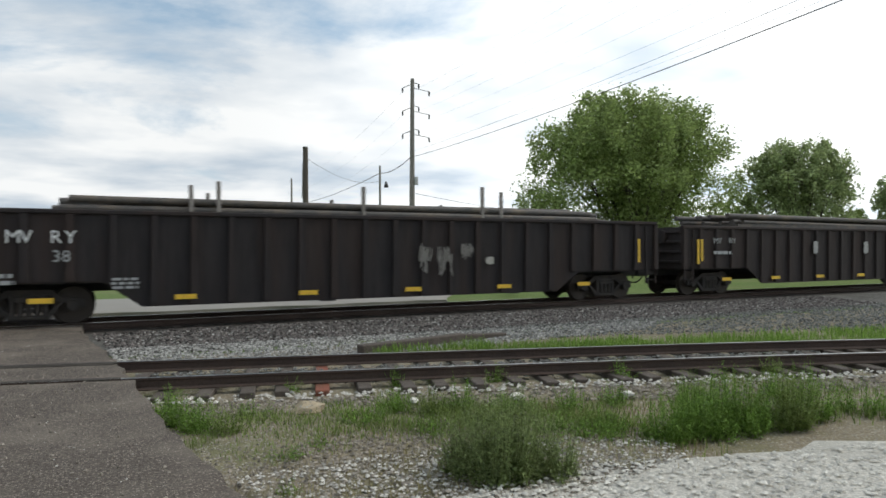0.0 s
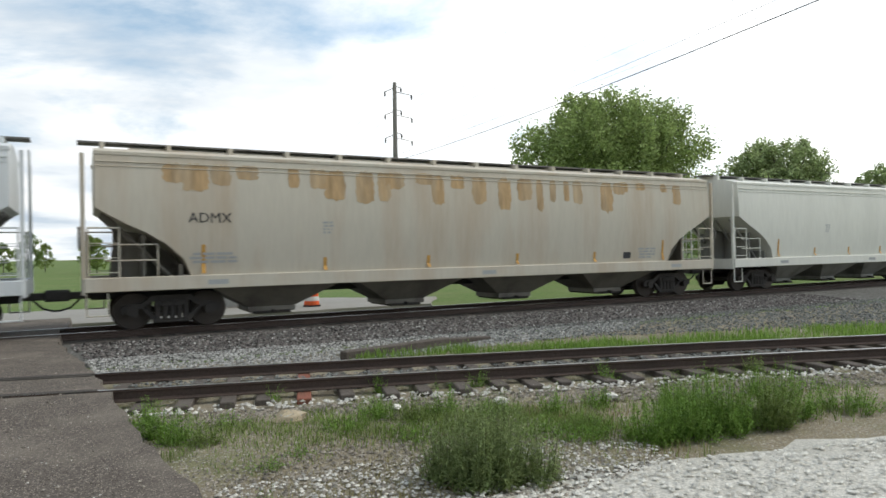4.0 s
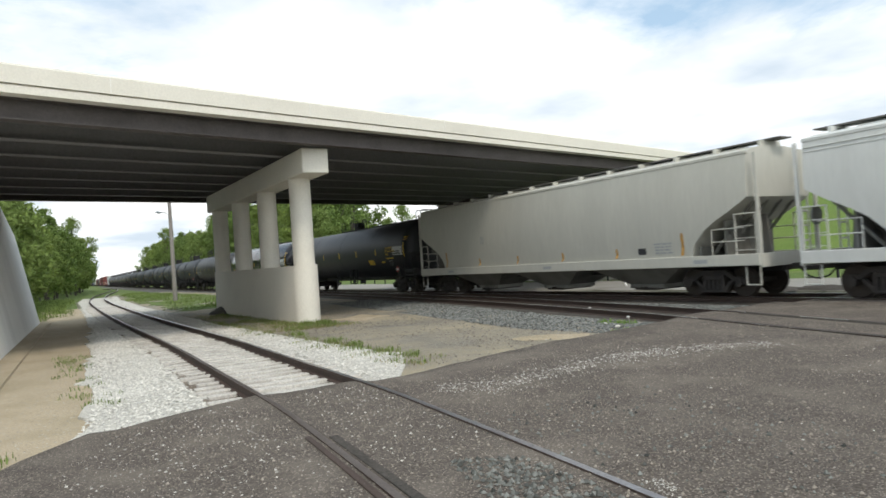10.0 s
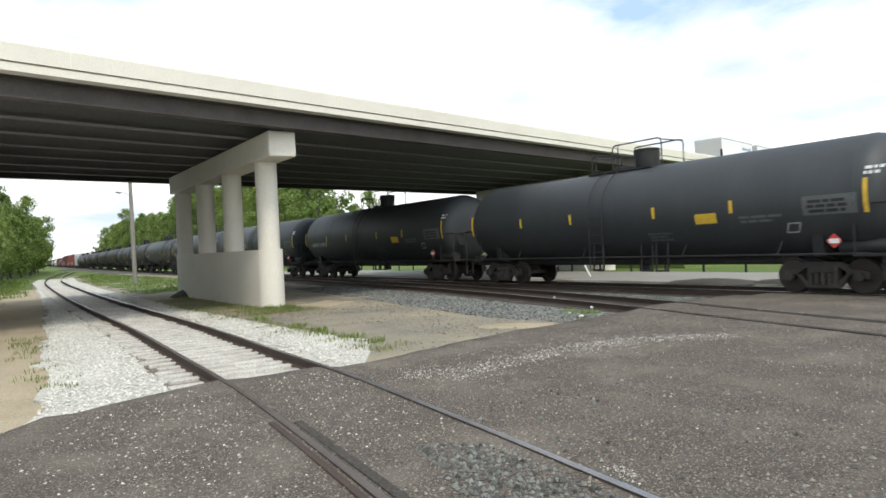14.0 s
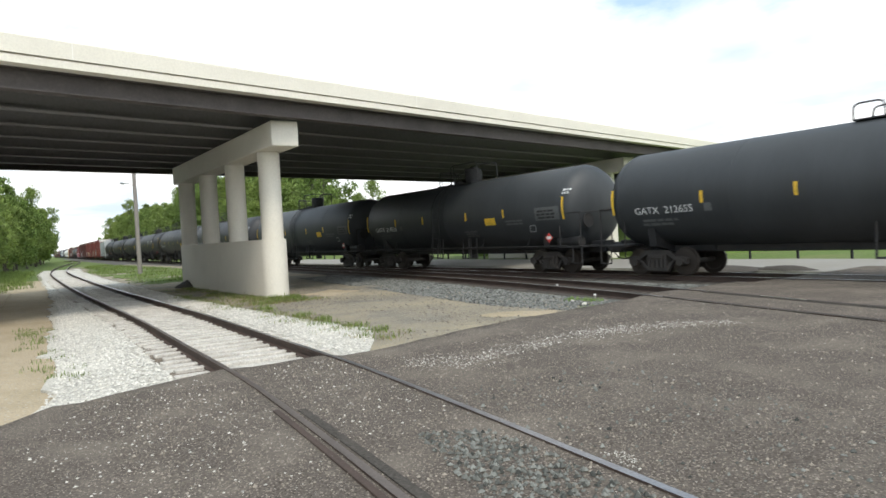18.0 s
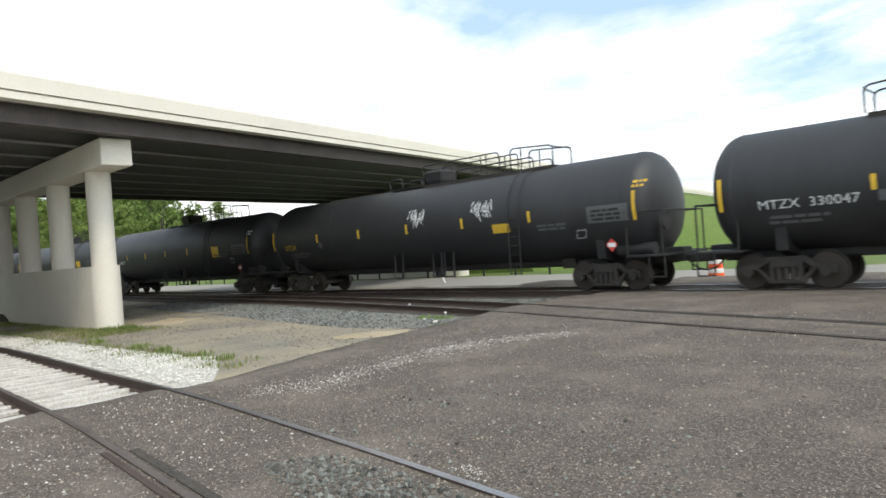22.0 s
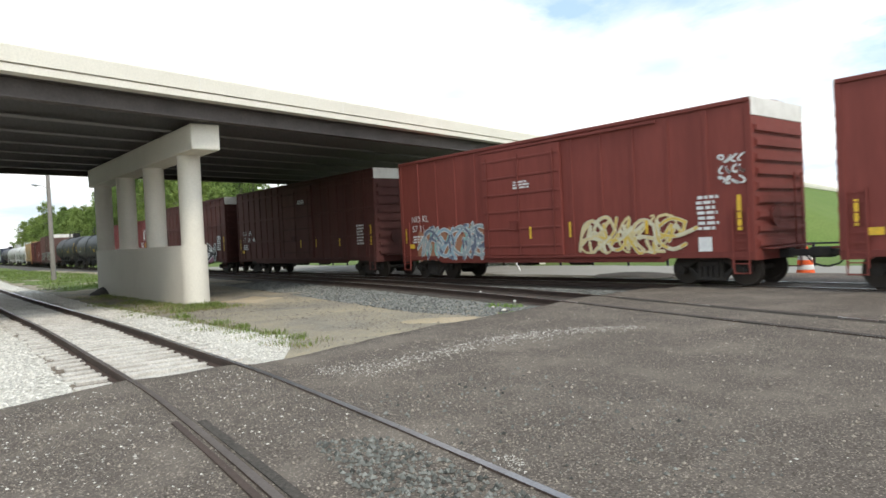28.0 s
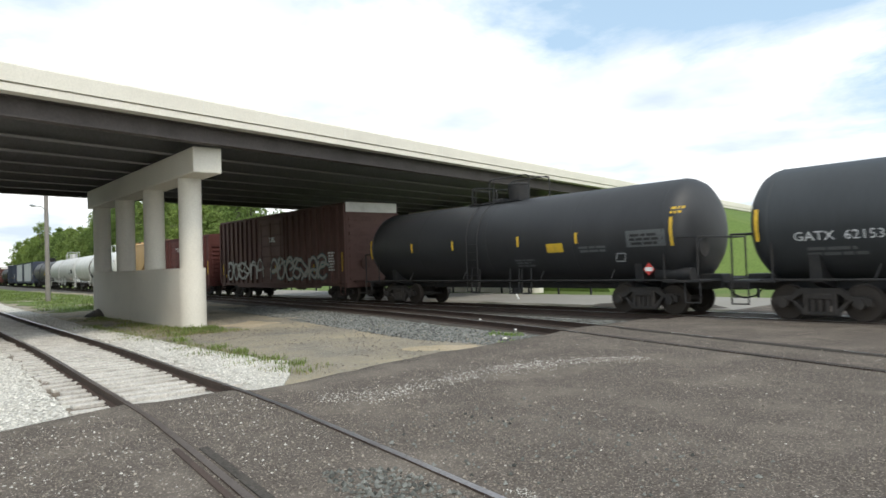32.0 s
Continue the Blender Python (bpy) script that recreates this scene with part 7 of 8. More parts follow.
# dark gondolas
g0 = couple(0, gondola, "dark brown gondola wagon with faded white panels", DARKBROWN, 2.55)
paint_text("lettering", g0[0], "MV", -g0[2] + 1.5, g0[1], 1.95, 0.22, FADED)
paint_text("lettering", g0[0], "RY", -g0[2] + 2.3, g0[1], 1.95, 0.22, FADED)
small_print(g0[0], -g0[2] + 1.5, g0[1], 1.55, 1.0, 0.2, 1, FADED, 6)
for x in (-2.2, 1.2, 4.8):
    blob(g0[0], x, 1.8, 0.34, 0.6, g0[1], mat("faded white patch", (0.33, 0.33, 0.32), 0.8, vary=0.3, bump=0.02), int(x * 10) + 99)
pole_load(g0, 3, False)
strip(g0[0], -8.9, g0[1], 1.2, 0.12, 0.9)
g1 = couple(1, gondola, "black gondola wagon loaded with long pipes", BLACK_G, 2.66, "MVRY", "38")
pole_load(g1, 4)
for x, z, ww, hh, sd in ((1.1, 0.85, 0.5, 1.2, 1), (1.7, 0.85, 0.6, 1.1, 2), (2.5, 1.35, 0.5, 0.65, 3)):
    scrawl(g1[0], x + ww * 0.5, flat_y(g1[1]), z + hh * 0.5, ww * 0.8, hh * 0.8, "rubbed", sd + 60)
blob(g1[0], 3.55, 1.42, 0.34, 0.26, g1[1], ink("faded"), 9)
g2 = couple(2, gondola, "rusty red gondola wagon with cream graffiti", RUSTRED, 2.74, orange_tape=False, ribs=19, belly=False, z0=0.56)
pole_load(g2, 5)
WORN_CREAM = mat("cream worn patch", (0.50, 0.45, 0.30), 0.85, vary=0.35, scale=3, fine=9, bump=0.03, dirt=(0.15, 0.06, 0.04), dirt_amount=0.9)
for pts in ([(-7.3, 0.72), (-6.95, 0.72), (-6.9, 1.15), (-6.3, 0.72), (-6.2, 1.55), (-6.28, 1.62), (-6.22, 1.98), (-6.4, 2.02), (-7.25, 1.96)], [(-5.3, 0.72), (-5.05, 0.74), (-5.08, 1.28), (-4.9, 1.3), (-4.88, 0.78), (-4.66, 0.76), (-4.62, 1.42), (-4.4, 1.5), (-4.42, 1.98), (-5.6, 2.0), (-5.62, 1.42), (-5.3, 1.4)]):
    part("paint_patch", S().add([(a, g2[1] - 0.004, b) for a, b in pts], [tuple(range(len(pts)))]), WORN_CREAM, g2[0], "worn cream painted letter")
    cracks = S()
    crack_rnd = random.Random(len(pts))
    for _ in range(7):
        a, b = crack_rnd.choice(pts)
        c = [((a + sum(q[0] for q in pts) / len(pts)) / 2 + crack_rnd.uniform(-0.2, 0.2), (b + 1.4) / 2 + crack_rnd.uniform(-0.3, 0.3))]
        for _ in range(3):
            c.append((c[-1][0] + crack_rnd.uniform(-0.16, 0.16), c[-1][1] + crack_rnd.uniform(-0.12, 0.12)))
        stroke(cracks, c, 0.014, flat_y(g2[1]), 0.008)
    part("scratch", cracks, ink("tan"), g2[0])
paint_text("lettering", g2[0], "WC C", -g2[2] + 1.55, g2[1], 1.93, 0.24, FADED, wide=1.15)
graffiti(g2[0], 0.45, g2[1], 0.85, 1.7, 1.2, 3, "faded", "cream", "tan", 7, fat=0.06)
scribble(g2[0], 2.2, g2[1], 0.85, 1.1, 1.3, "white", 8, 5)
blob(g2[0], 5.05, 1.5, 0.6, 0.75, g2[1], ink("faded"), 8)
for x in (-9.35, -5.85, -2.6, 3.6, 7.2):
    strip(g2[0], x, g2[1] - 0.002, 0.95, 0.1, 0.62, YELLOW)
part("load_crate", S().prism([(-10.0, 2.7), (-8.9, 2.7), (-9.2, 3.1), (-9.9, 3.4)], -1.2, 1.2), mat("scrap steel", (0.07, 0.05, 0.045), 0.8, vary=0.3), g2[0])

WHITE_H, BEIGE_H, BLUE_H = (0.70, 0.725, 0.675), (0.64, 0.635, 0.575), (0.57, 0.605, 0.625)
h3 = couple(3, hopper, "white covered hopper wagon with purple graffiti", WHITE_H, "PLNX", "462767", bays=4, mark_x=2.2, mark_h=0.25, slot=0.56, over=0.3, mark_wide=1.28)
blob(h3[0], -7.42, 2.74, 1.15, 0.34, h3[1], mat("grey patch behind lettering", (0.36, 0.38, 0.38), 0.7, vary=0.1, bump=0.02), 10, "", 0.1)
graffiti(h3[0], -6.95, h3[1], 0.92, 3.1, 1.5, 3, "tan/plum", "purple", "mint", 11, fat=0.135, text="CdC", glow="purple", edge="crimson")
graffiti(h3[0], -4.1, h3[1], 1.75, 0.75, 0.6, 1, "tan", "purple", "crimson", 18, fat=0.2, text="c", edge="crimson")
graffiti(h3[0], -0.1, h3[1], 0.86, 5.9, 1.56, 6, "slate/purple/plum/slate/purple", "lavender", "navy", 12, fat=0.15, glow="navy", edge="navy")
scribble(h3[0], -8.3, h3[1], 0.98, 1.1, 0.42, "slate", 13, 6)
scribble(h3[0], -4.0, h3[1], 0.98, 1.35, 0.38, "slate", 14, 6)
scribble(h3[0], 5.75, h3[1], 1.62, 1.3, 0.36, "black", 15, 6)
scribble(h3[0], 5.9, h3[1], 1.1, 1.2, 0.2, "black", 17, 6)
couple(4, hopper, "plain cream covered hopper wagon", BEIGE_H, bays=4)
h5 = couple(5, hopper, "cream covered hopper wagon with rust streaks", (0.50, 0.46, 0.38), "ADMX", "", bays=4, dirt=(0.34, 0.19, 0.08))
RUSTY = mat("rust streak", (0.40, 0.27, 0.14), 0.85, vary=0.3, scale=1.2, fine=8, bump=0.03, streak=True, dirt=(0.48, 0.42, 0.32), dirt_amount=0.7)
rust_rnd = random.Random(50)
for i in range(26):
    x = -8.6 + i * 0.68 + rust_rnd.uniform(-0.3, 0.3)
    hh = rust_rnd.uniform(0.25, 1.3)
    blob(h5[0], x, 4.12 - hh / 2, rust_rnd.uniform(0.25, 0.7), hh, h5[1], RUSTY, 50 + i, "", 0.2)
couple(6, hopper, "pale blue-grey covered hopper wagon", (0.60, 0.62, 0.62), "SHPX", "462220")
couple(7, hopper, "pale cream covered hopper wagon with dark lettering", (0.645, 0.65, 0.585), "CAIX", "601056", eave_lines=False)
h8 = couple(8, hopper, "white covered hopper wagon with rust patches near its roof", (0.69, 0.71, 0.66), "ECUX", "845096", slot=0.6, over=0.45)
for x, w in ((-4.6, 1.5), (0.6, 1.7), (5.2, 2.2)):
    blob(h8[0], x, 3.98, w, 0.34, h8[1], ink("rust") if x < 4 else mat("pale rust", (0.45, 0.36, 0.22), 0.8, vary=0.2, bump=0.02), int(x * 10) + 70, "rust patch", 0.12)
blob(h8[0], -4.5, 3.55, 1.0, 0.5, h8[1], mat("rust bloom", (0.52, 0.44, 0.30), 0.8, vary=0.1, bump=0.02), 77, "", 0.45)
h9 = couple(9, hopper, "white covered hopper wagon with brick red graffiti", (0.64, 0.655, 0.64), "ECUX", "860450", eave_lines=False, slot=0.6, over=0.45, mark_h=0.2)
graffiti(h9[0], -0.1, h9[1], 0.98, 4.5, 1.55, 6, "blush", "crimson", "tan", 27, fat=0.075, wild=1)
couple(10, hopper, "cream covered hopper wagon with dark ends", (0.55, 0.535, 0.465), "TILX", "621861", eave_lines=False)
h11 = couple(11, hopper, "pale blue covered hopper wagon with yellow strips", BLUE_H, "AMCX", "108030", eave_lines=False, slot=0.55, over=0.45, mark_x=1.2)
for x in (-7.6, -2.4, 4.2):
    strip(h11[0], x, h11[1], 1.4, 1.2, 0.3, FADED)
h12 = couple(12, hopper, "white covered hopper wagon with red and yellow graffiti", (0.60, 0.61, 0.58), bays=4)
graffiti(h12[0], -2.9, h12[1], 0.9, 3.4, 1.2, 5, "gold/blush/sand/red/gold", "black", "crimson", 22, glow="red", fat=0.08, wild=2)
for x, text in ((-4.4, "CWO"), (0.9, "IM")):
    for k, letter in enumerate(text):
        paint_text("tag_letter", h12[0], letter, x + 0.42 * k, flat_y(-1.565), 1.0, 0.28, ink("black"), wide=1.2)
paint_text("lettering", h12[0], "ELTX", -h12[2] + 2.2, h12[1], 2.55, 0.2, BLACKPAINT)
paint_text("lettering", h12[0], "3280", -h12[2] + 2.2, h12[1], 2.2, 0.2, BLACKPAINT)
scribble(h12[0], -4.0, h12[1], 1.45, 1.0, 0.4, "red", 23, 5)
scribble(h12[0], 0.7, h12[1], 1.45, 1.2, 0.4, "red", 24, 5)
couple(13, hopper, "cream covered hopper wagon at the end of its row", (0.50, 0.49, 0.43), bays=3, eave_lines=False)

TB, TG = (0.023, 0.024, 0.026), (0.032, 0.036, 0.039)
couple(14, tank, "black tank wagon with yellow lettering", TB, "UTLX", "", 0.5, rail_kind="gas", marks=YELLOW)
couple(15, tank, "glossy black tank wagon", (0.012, 0.012, 0.014), "UTLX", "660275", 0.18, rail_kind="gas", marks=YELLOW, panel="small")
couple(16, tank, "black tank wagon with long roof railings", TB, "MTZX", "330276", 0.5, rail_kind="long", turned=True)
couple(17, tank, "dark grey tank wagon with white stencils", TG, "", "", 0.55)
couple(18, tank, "dark tank wagon with white lettering", TG, "GATX", "214710")
couple(19, tank, "dark grey tank wagon with block manway", TG, "GATX", "214750", band=(-1.0, -0.1, mat("darker shell band", (0.029, 0.032, 0.035), 0.6, vary=0.1)))
tg = couple(20, tank, "dark tank wagon with white scribbled tags", TG, "GATX", "212641", rail_kind="long")
scrawl(tg[0], -4.05, tg[1], 2.08, 1.5, 0.55, "steel", 31)
scrawl(tg[0], -1.35, tg[1], 2.3, 1.5, 0.5, "steel", 32)
couple(21, tank, "dark tank wagon with long roof walkway", TG, "GATX", "212655", rail_kind="long")
couple(22, tank, "dark grey tank wagon with weld bands", TG, "GATX", "214924", band=(-1.0, -0.1, MATS["darker shell band"]))
couple(23, tank, "dark grey tank wagon with square stencil", TG, "GATX", "214884", band=(-1.0, -0.1, MATS["darker shell band"]))
couple(24, tank, "black tank wagon with round manway and railing", TB, "SHQX", "50751", rail_kind="long", turned=True)
couple(25, tank, "black tank wagon with long roof railing", TB, "MTZX", "330047", rail_kind="long", turned=True)
tg = couple(26, tank, "black tank wagon with two white tags", TB, "UTLX", "", rail_kind="long", marks=YELLOW)
scrawl(tg[0], 0.42, tg[1], 2.82, 0.95, 0.75, "white", 33)
scrawl(tg[0], 3.64, tg[1], 2.84, 0.95, 0.75, "white", 34)
couple(27, tank, "black tank wagon with a large yellow panel", TB, "TILX", "309007", rail_kind="long", panel="large")
couple(28, tank, "black tank wagon with large white lettering", TB, "TILX", "309418", rail_kind="long", panel="large")
couple(29, tank, "short black tank wagon with white stencils", TB, "", "", panel="small")
couple(30, hopper, "short grey covered hopper wagon", (0.42, 0.45, 0.45), bays=2, eave_lines=False)

RED_B, BROWN_B, BRIGHT_B = (0.19, 0.042, 0.032), (0.085, 0.028, 0.024), (0.165, 0.028, 0.029)
b31 = couple(31, boxcar, "tall red box wagon with pale messy graffiti", (0.20, 0.046, 0.036), 5.18, "TR", "40")
graffiti(b31[0], -6.6, b31[1], 0.95, 5.4, 1.35, 6, "blush/faded/tan", "black", "white", 41, fat=0.06, wild=4, glow="faded")
scribble(b31[0], -6.4, b31[1], 1.0, 5.2, 1.2, "white", 58, 9)
for x in (-6.2, -5.0, -3.9):
    blob(b31[0], x, 2.45, 0.5, 0.36, b31[1], ink("faded"), int(x * 10) + 90, "", 0.1)
b32 = couple(32, boxcar, "tall red box wagon with orange and grey graffiti", (0.20, 0.046, 0.036), 5.18, door=(-1.6, 3.8))
graffiti(b32[0], 1.0, b32[1], 0.95, 5.6, 1.45, 5, "tan/blush/faded", "slate", "gold", 42, glow="blush", fat=0.13, text="dCEdM")
graffiti(b32[0], -6.6, b32[1], 1.0, 3.0, 1.0, 4, "faded", "sand", "black", 43, fat=0.06)
b33 = couple(33, boxcar, "red box wagon with white and green graffiti", RED_B, 5.18, "NO KL", "57 11", door=(-0.55, 3.86))
graffiti(b33[0], -6.5, b33[1], 0.8, 4.1, 1.55, 4, "steel/sky/steel", "white", "slate", 44, fat=0.035, wild=4, glow="tan")
scribble(b33[0], -6.2, b33[1], 0.85, 3.4, 1.4, "mint", 45, 6)
graffiti(b33[0], 1.95, b33[1], 0.9, 3.8, 1.25, 4, "sand/gold", "cream", "cream", 46, fat=0.03, wild=3)
scribble(b33[0], 2.0, b33[1], 0.9, 3.6, 1.3, "sand", 47, 5)
for k in range(3):
    scribble(b33[0], 6.9, b33[1], 2.8 + 0.29 * k, 0.75, 0.24, "white", 48 + k, 4)
strip(b33[0], 6.45, b33[1], 1.0, 0.4, 0.4, WHITEPAINT, "white paper placard")
couple(34, boxcar, "dark brown box wagon with split lettering", BROWN_B, 5.26, "CO   ER", "17   24   46", door=(0.2, 3.6), posts=20, post_depth=0.045, tiers=True)
b35 = couple(35, boxcar, "dark brown box wagon with a black and white tag", BROWN_B, 5.26, "CO   ER", "17   24   10", door=(0.2, 3.6), posts=20, post_depth=0.045, tiers=True)
graffiti(b35[0], 3.0, b35[1] - 0.06, 0.8, 2.7, 1.25, 2, "black", "white", "white", 41, glow="plum", fat=0.12)
b36 = couple(36, boxcar, "bright red box wagon covered with large graffiti words", BRIGHT_B, 4.63, "LRS", "257", door=(-0.25, 4.8), white_end=False, z0=0.72)
blob(b36[0], -6.1, 1.25, 1.1, 1.2, b36[1], ink("teal"), 57, "", 0.2)
graffiti(b36[0], -5.75, b36[1] - 0.075, 0.6, 6.5, 1.6, 5, "crimson", "pink", "white", 51, glow="teal", text="SOXES", fat=0.075, edge="white")
graffiti(b36[0], 1.15, b36[1] - 0.075, 0.6, 6.2, 1.6, 5, "crimson", "white", "pink", 52, glow="teal", text="MECDO", fat=0.155)
scribble(b36[0], 6.85, b36[1], 2.65, 0.65, 1.1, "white", 53, 4)
couple(37, tank, "dark grey tank wagon with square manway", TG, "GATX", "62153", R=1.52, zc=2.52)
couple(38, tank, "dark tank wagon with yellow stencils", TB, "", "", marks=YELLOW)
b39 = couple(39, boxcar, "dark maroon box wagon with outside posts and pale graffiti", (0.125, 0.07, 0.06), 5.1, posts=24, post_depth=0.12, ribs_wide=0.07)
graffiti(b39[0], -6.6, b39[1], 1.0, 5.2, 1.5, 6, "faded", "black", "faded", 54, fat=0.045)
graffiti(b39[0], -0.4, b39[1], 1.0, 6.4, 1.6, 7, "faded", "teal", "faded", 55, fat=0.045)
couple(40, boxcar, "maroon box wagon with outside posts", (0.11, 0.035, 0.03), 4.5, posts=16, post_depth=0.1, white_end=False)
couple(41, hopper, "short tan covered hopper wagon", (0.48, 0.31, 0.15), bays=2, eave_lines=False)
couple(42, tank, "white tank wagon with a dark band", (0.60, 0.60, 0.57), gloss=0.5, marks=BLACKPAINT, tape=False, panel="none", band=(-1.6, -0.6, GRIME))
couple(43, tank, "white tank wagon with grey grime", (0.50, 0.50, 0.48), gloss=0.5, marks=BLACKPAINT, tape=False, panel="none")
couple(44, tank, "plain dark grey tank wagon", (0.07, 0.07, 0.075))
b46 = couple(45, boxcar, "dark blue box wagon with a white painted side", (0.05, 0.06, 0.09), 4.6, white_end=False)
strip(b46[0], 0, b46[1] - 0.03, 1.05, 24, 3.2, mat("worn white side paint", (0.58, 0.59, 0.6), 0.7, vary=0.1, scale=0.6, fine=6, bump=0.02, dirt=(0.3, 0.34, 0.42), dirt_amount=0.5), "white painted side")
couple(46, boxcar, "dark blue box wagon", (0.04, 0.05, 0.08), 4.6, white_end=False)
for i in range(47, 56):
    if i % 3 == 0:
        couple(i, boxcar, "faded maroon box wagon far back in the train", (0.12, 0.04, 0.033), 4.7)
    else:
        couple(i, tank, "dark tank wagon far back in the train", TG)


# ---------------------------------------------------------------- roadside things
def make_power_pole():
    x, y, H = 24.8, 54.5, 17.2
    p = thing("power_pole", "tall grey wooden power pole with three tiers of insulators", "utility pole", at=pose(x, y, -0.3))
    part("mast", S().rod((0, 0, 0), (0.1, 0, H), 0.28, 14, 0.17), POLEWOOD, p, smooth=40)
    for k in range(3):
        z = H - 0.5 - k * 2.05
        arm = part("cross_arm", S().rod((-0.75, 0.24, z - 0.35), (0, 0, z), 0.035, 6).rod((0, 0, z + 0.2), (0.62, -0.2, z + 0.05), 0.035, 6).rod((0.0, 0.0, z - 0.3), (1.5, -0.5, z - 0.6), 0.03, 6), POLEWOOD, p)
        for a, b, c in ((-0.75, 0.24, -0.35), (0.62, -0.2, 0.05), (1.5, -0.5, -0.6)):
            part("insulator", S().loft([[(a + r * math.cos(t * 0.785), b + r * math.sin(t * 0.785), z + c + h) for t in range(8)] for h, r in ((-0.4, 0.04), (-0.36, 0.09), (-0.28, 0.05), (-0.2, 0.1), (-0.14, 0.05), (-0.08, 0.1), (0.0, 0.04))]), BLACKSTEEL, arm)
    part("transformer", S().rod((0.35, -0.1, H - 9.4), (0.35, -0.1, H - 8.7), 0.22, 12), GALV, p)
    q = thing("utility_pole", "dark wooden utility pole beyond the tracks", "utility pole", at=pose(16.1, 57.6, -0.3))
    part("mast", S().rod((0, 0, 0), (0, 0, 11.0), 0.27, 12, 0.22), BARK, q, smooth=40)
    part("cable_guard", S().rod((-0.3, 0, 6.6), (-0.24, 0, 9.6), 0.04, 6), GALV, q)
    r = thing("utility_pole", "thin utility pole with a hanging lamp", "utility pole", at=pose(30.4, 76.0, -0.3))
    part("mast", S().rod((0, 0, 0), (0, 0, 12.2), 0.16, 10, 0.12), POLEWOOD, r, smooth=40)
    part("lamp_head", S().rod((0.8, 0, 9.6), (0.8, 0, 10.3), 0.3, 10, 0.1), BLACKSTEEL, r)


make_power_pole()


def wire(label, a, b, sag, r=0.02, material=None):
    n, pts = 24, []
    for i in range(n + 1):
        t = i / n
        p = Vector(a).lerp(Vector(b), t)
        pts.append((p.x, p.y, p.z - 4 * sag * t * (1 - t)))
    s = S()
    s.tube(pts, r, 5)
    return thing("cable", label, "cable", "overhead cables", shape=s, material=material or BLACKSTEEL)


def make_wires():
    end = (16.0, -24.0)
    wire("thick black cable strung from the power pole", (24.7, 54.5, 9.9), (*end, 10.6), 1.0, 0.02)
    wire("thin cable strung below the power line", (24.7, 54.5, 10.4), (end[0] + 0.4, end[1], 11.2), 0.9, 0.009)
    for k in range(3):
        z = 16.4 - k * 2.05
        for dx, dz in ((-0.75, -0.7), (0.62, -0.3), (1.5, -0.95)):
            if dx > 0:
                wire("thin power line wire", (24.8 + dx, 54.3, z + dz), (end[0] + 1 + dx, end[1], z + dz + 0.4), 1.2, 0.005, GALV)
            else:
                wire("thin power line wire", (24.8 + dx, 54.7, z + dz), (36 + dx, 140.0, z + dz), 1.6, 0.006, GALV)
    wire("dark cable running on beyond the pole", (24.7, 54.6, 9.9), (30.4, 76.0, 11.0), 0.4, 0.04)
    wire("dark cable running on beyond the pole", (30.4, 76.0, 11.0), (36, 140.0, 11.2), 0.8, 0.04)
    wire("thin service cable between poles", (16.1, 57.6, 9.8), (30.4, 76.0, 10.0), 0.9, 0.015)
    wire("thin service cable to the trees", (24.8, 54.5, 6.8), (62.0, 68.0, 5.6), 0.6, 0.02)
    far = thing("power_pole", "grey wooden power pole behind the road", "utility pole", at=pose(16.2, -24.0, -0.3))
    part("mast", S().rod((0, 0, 0), (0, 0, 17), 0.28, 12, 0.17), POLEWOOD, far, smooth=40)
    far = thing("power_pole", "distant wooden power pole", "utility pole", at=pose(36.2, 140.0, -0.3))
    part("mast", S().rod((0, 0, 0), (0, 0, 17), 0.28, 12, 0.17), POLEWOOD, far, smooth=40)


make_wires()


def make_street_lamp():
    p = thing("street_lamp", "grey wooden pole with a street lamp on an arm", "street lamp", at=pose(-61.4, 10.4, -0.35))
    part("mast", S().rod((0, 0, 0), (-0.15, 0, 9.4), 0.19, 12, 0.14), POLEWOOD, p, smooth=40)
    part("arm", S().tube([(-0.12, 0, 7.4), (0.7, -0.5, 7.65), (1.6, -1.0, 7.6)], 0.035), GALV, p)
    part("lamp_head", S().loft([[(1.5 + u, -1.0 - 0.6 * u + 0.17 * w * k, 7.56 + 0.12 * h * k) for w, h in ((-1, 0), (-0.6, 0.8), (0, 1), (0.6, 0.8), (1, 0), (0, -0.6))] for u, k in ((0, 0.3), (0.2, 1.0), (0.6, 1.0), (0.85, 0.4))]), GALV, p, smooth=50)


make_street_lamp()


def make_drums():
    ring = lambda z, r: [(r * math.cos(2 * math.pi * i / 20), r * math.sin(2 * math.pi * i / 20), z) for i in range(20)]  # noqa: E731
    m = thing("traffic_drum", "orange and white striped traffic drum", "traffic drum", "traffic drums", at=pose(-9.9, 24.7, -0.2))
    part("base", S().loft([ring(0.0, 0.33), ring(0.06, 0.33), ring(0.07, 0.28)]), RUBBER, m)
    zs = [0.06, 0.22, 0.39, 0.56, 0.73, 0.92]
    for i in range(5):
        r0, r1 = 0.29 - 0.018 * i, 0.29 - 0.018 * (i + 1)
        part("band", S().loft([ring(zs[i], r0), ring(zs[i] + 0.02, r0 + 0.006), ring(zs[i + 1] - 0.02, r1 + 0.006), ring(zs[i + 1], r1)]), ORANGE if i % 2 == 0 else WHITEBAND, m, smooth=40)
    part("grip", S().box(-0.1, 0.1, -0.03, 0.03, 0.92, 1.03, 0.02), ORANGE, m)
    for x, y in ((-6.75, 25.3), (-2.75, 24.8), (7.9, 25.2), (16.5, 25.5)):
        copy_thing(m, pose(x, y, -0.2, 0, 0, x * 40))


make_drums()


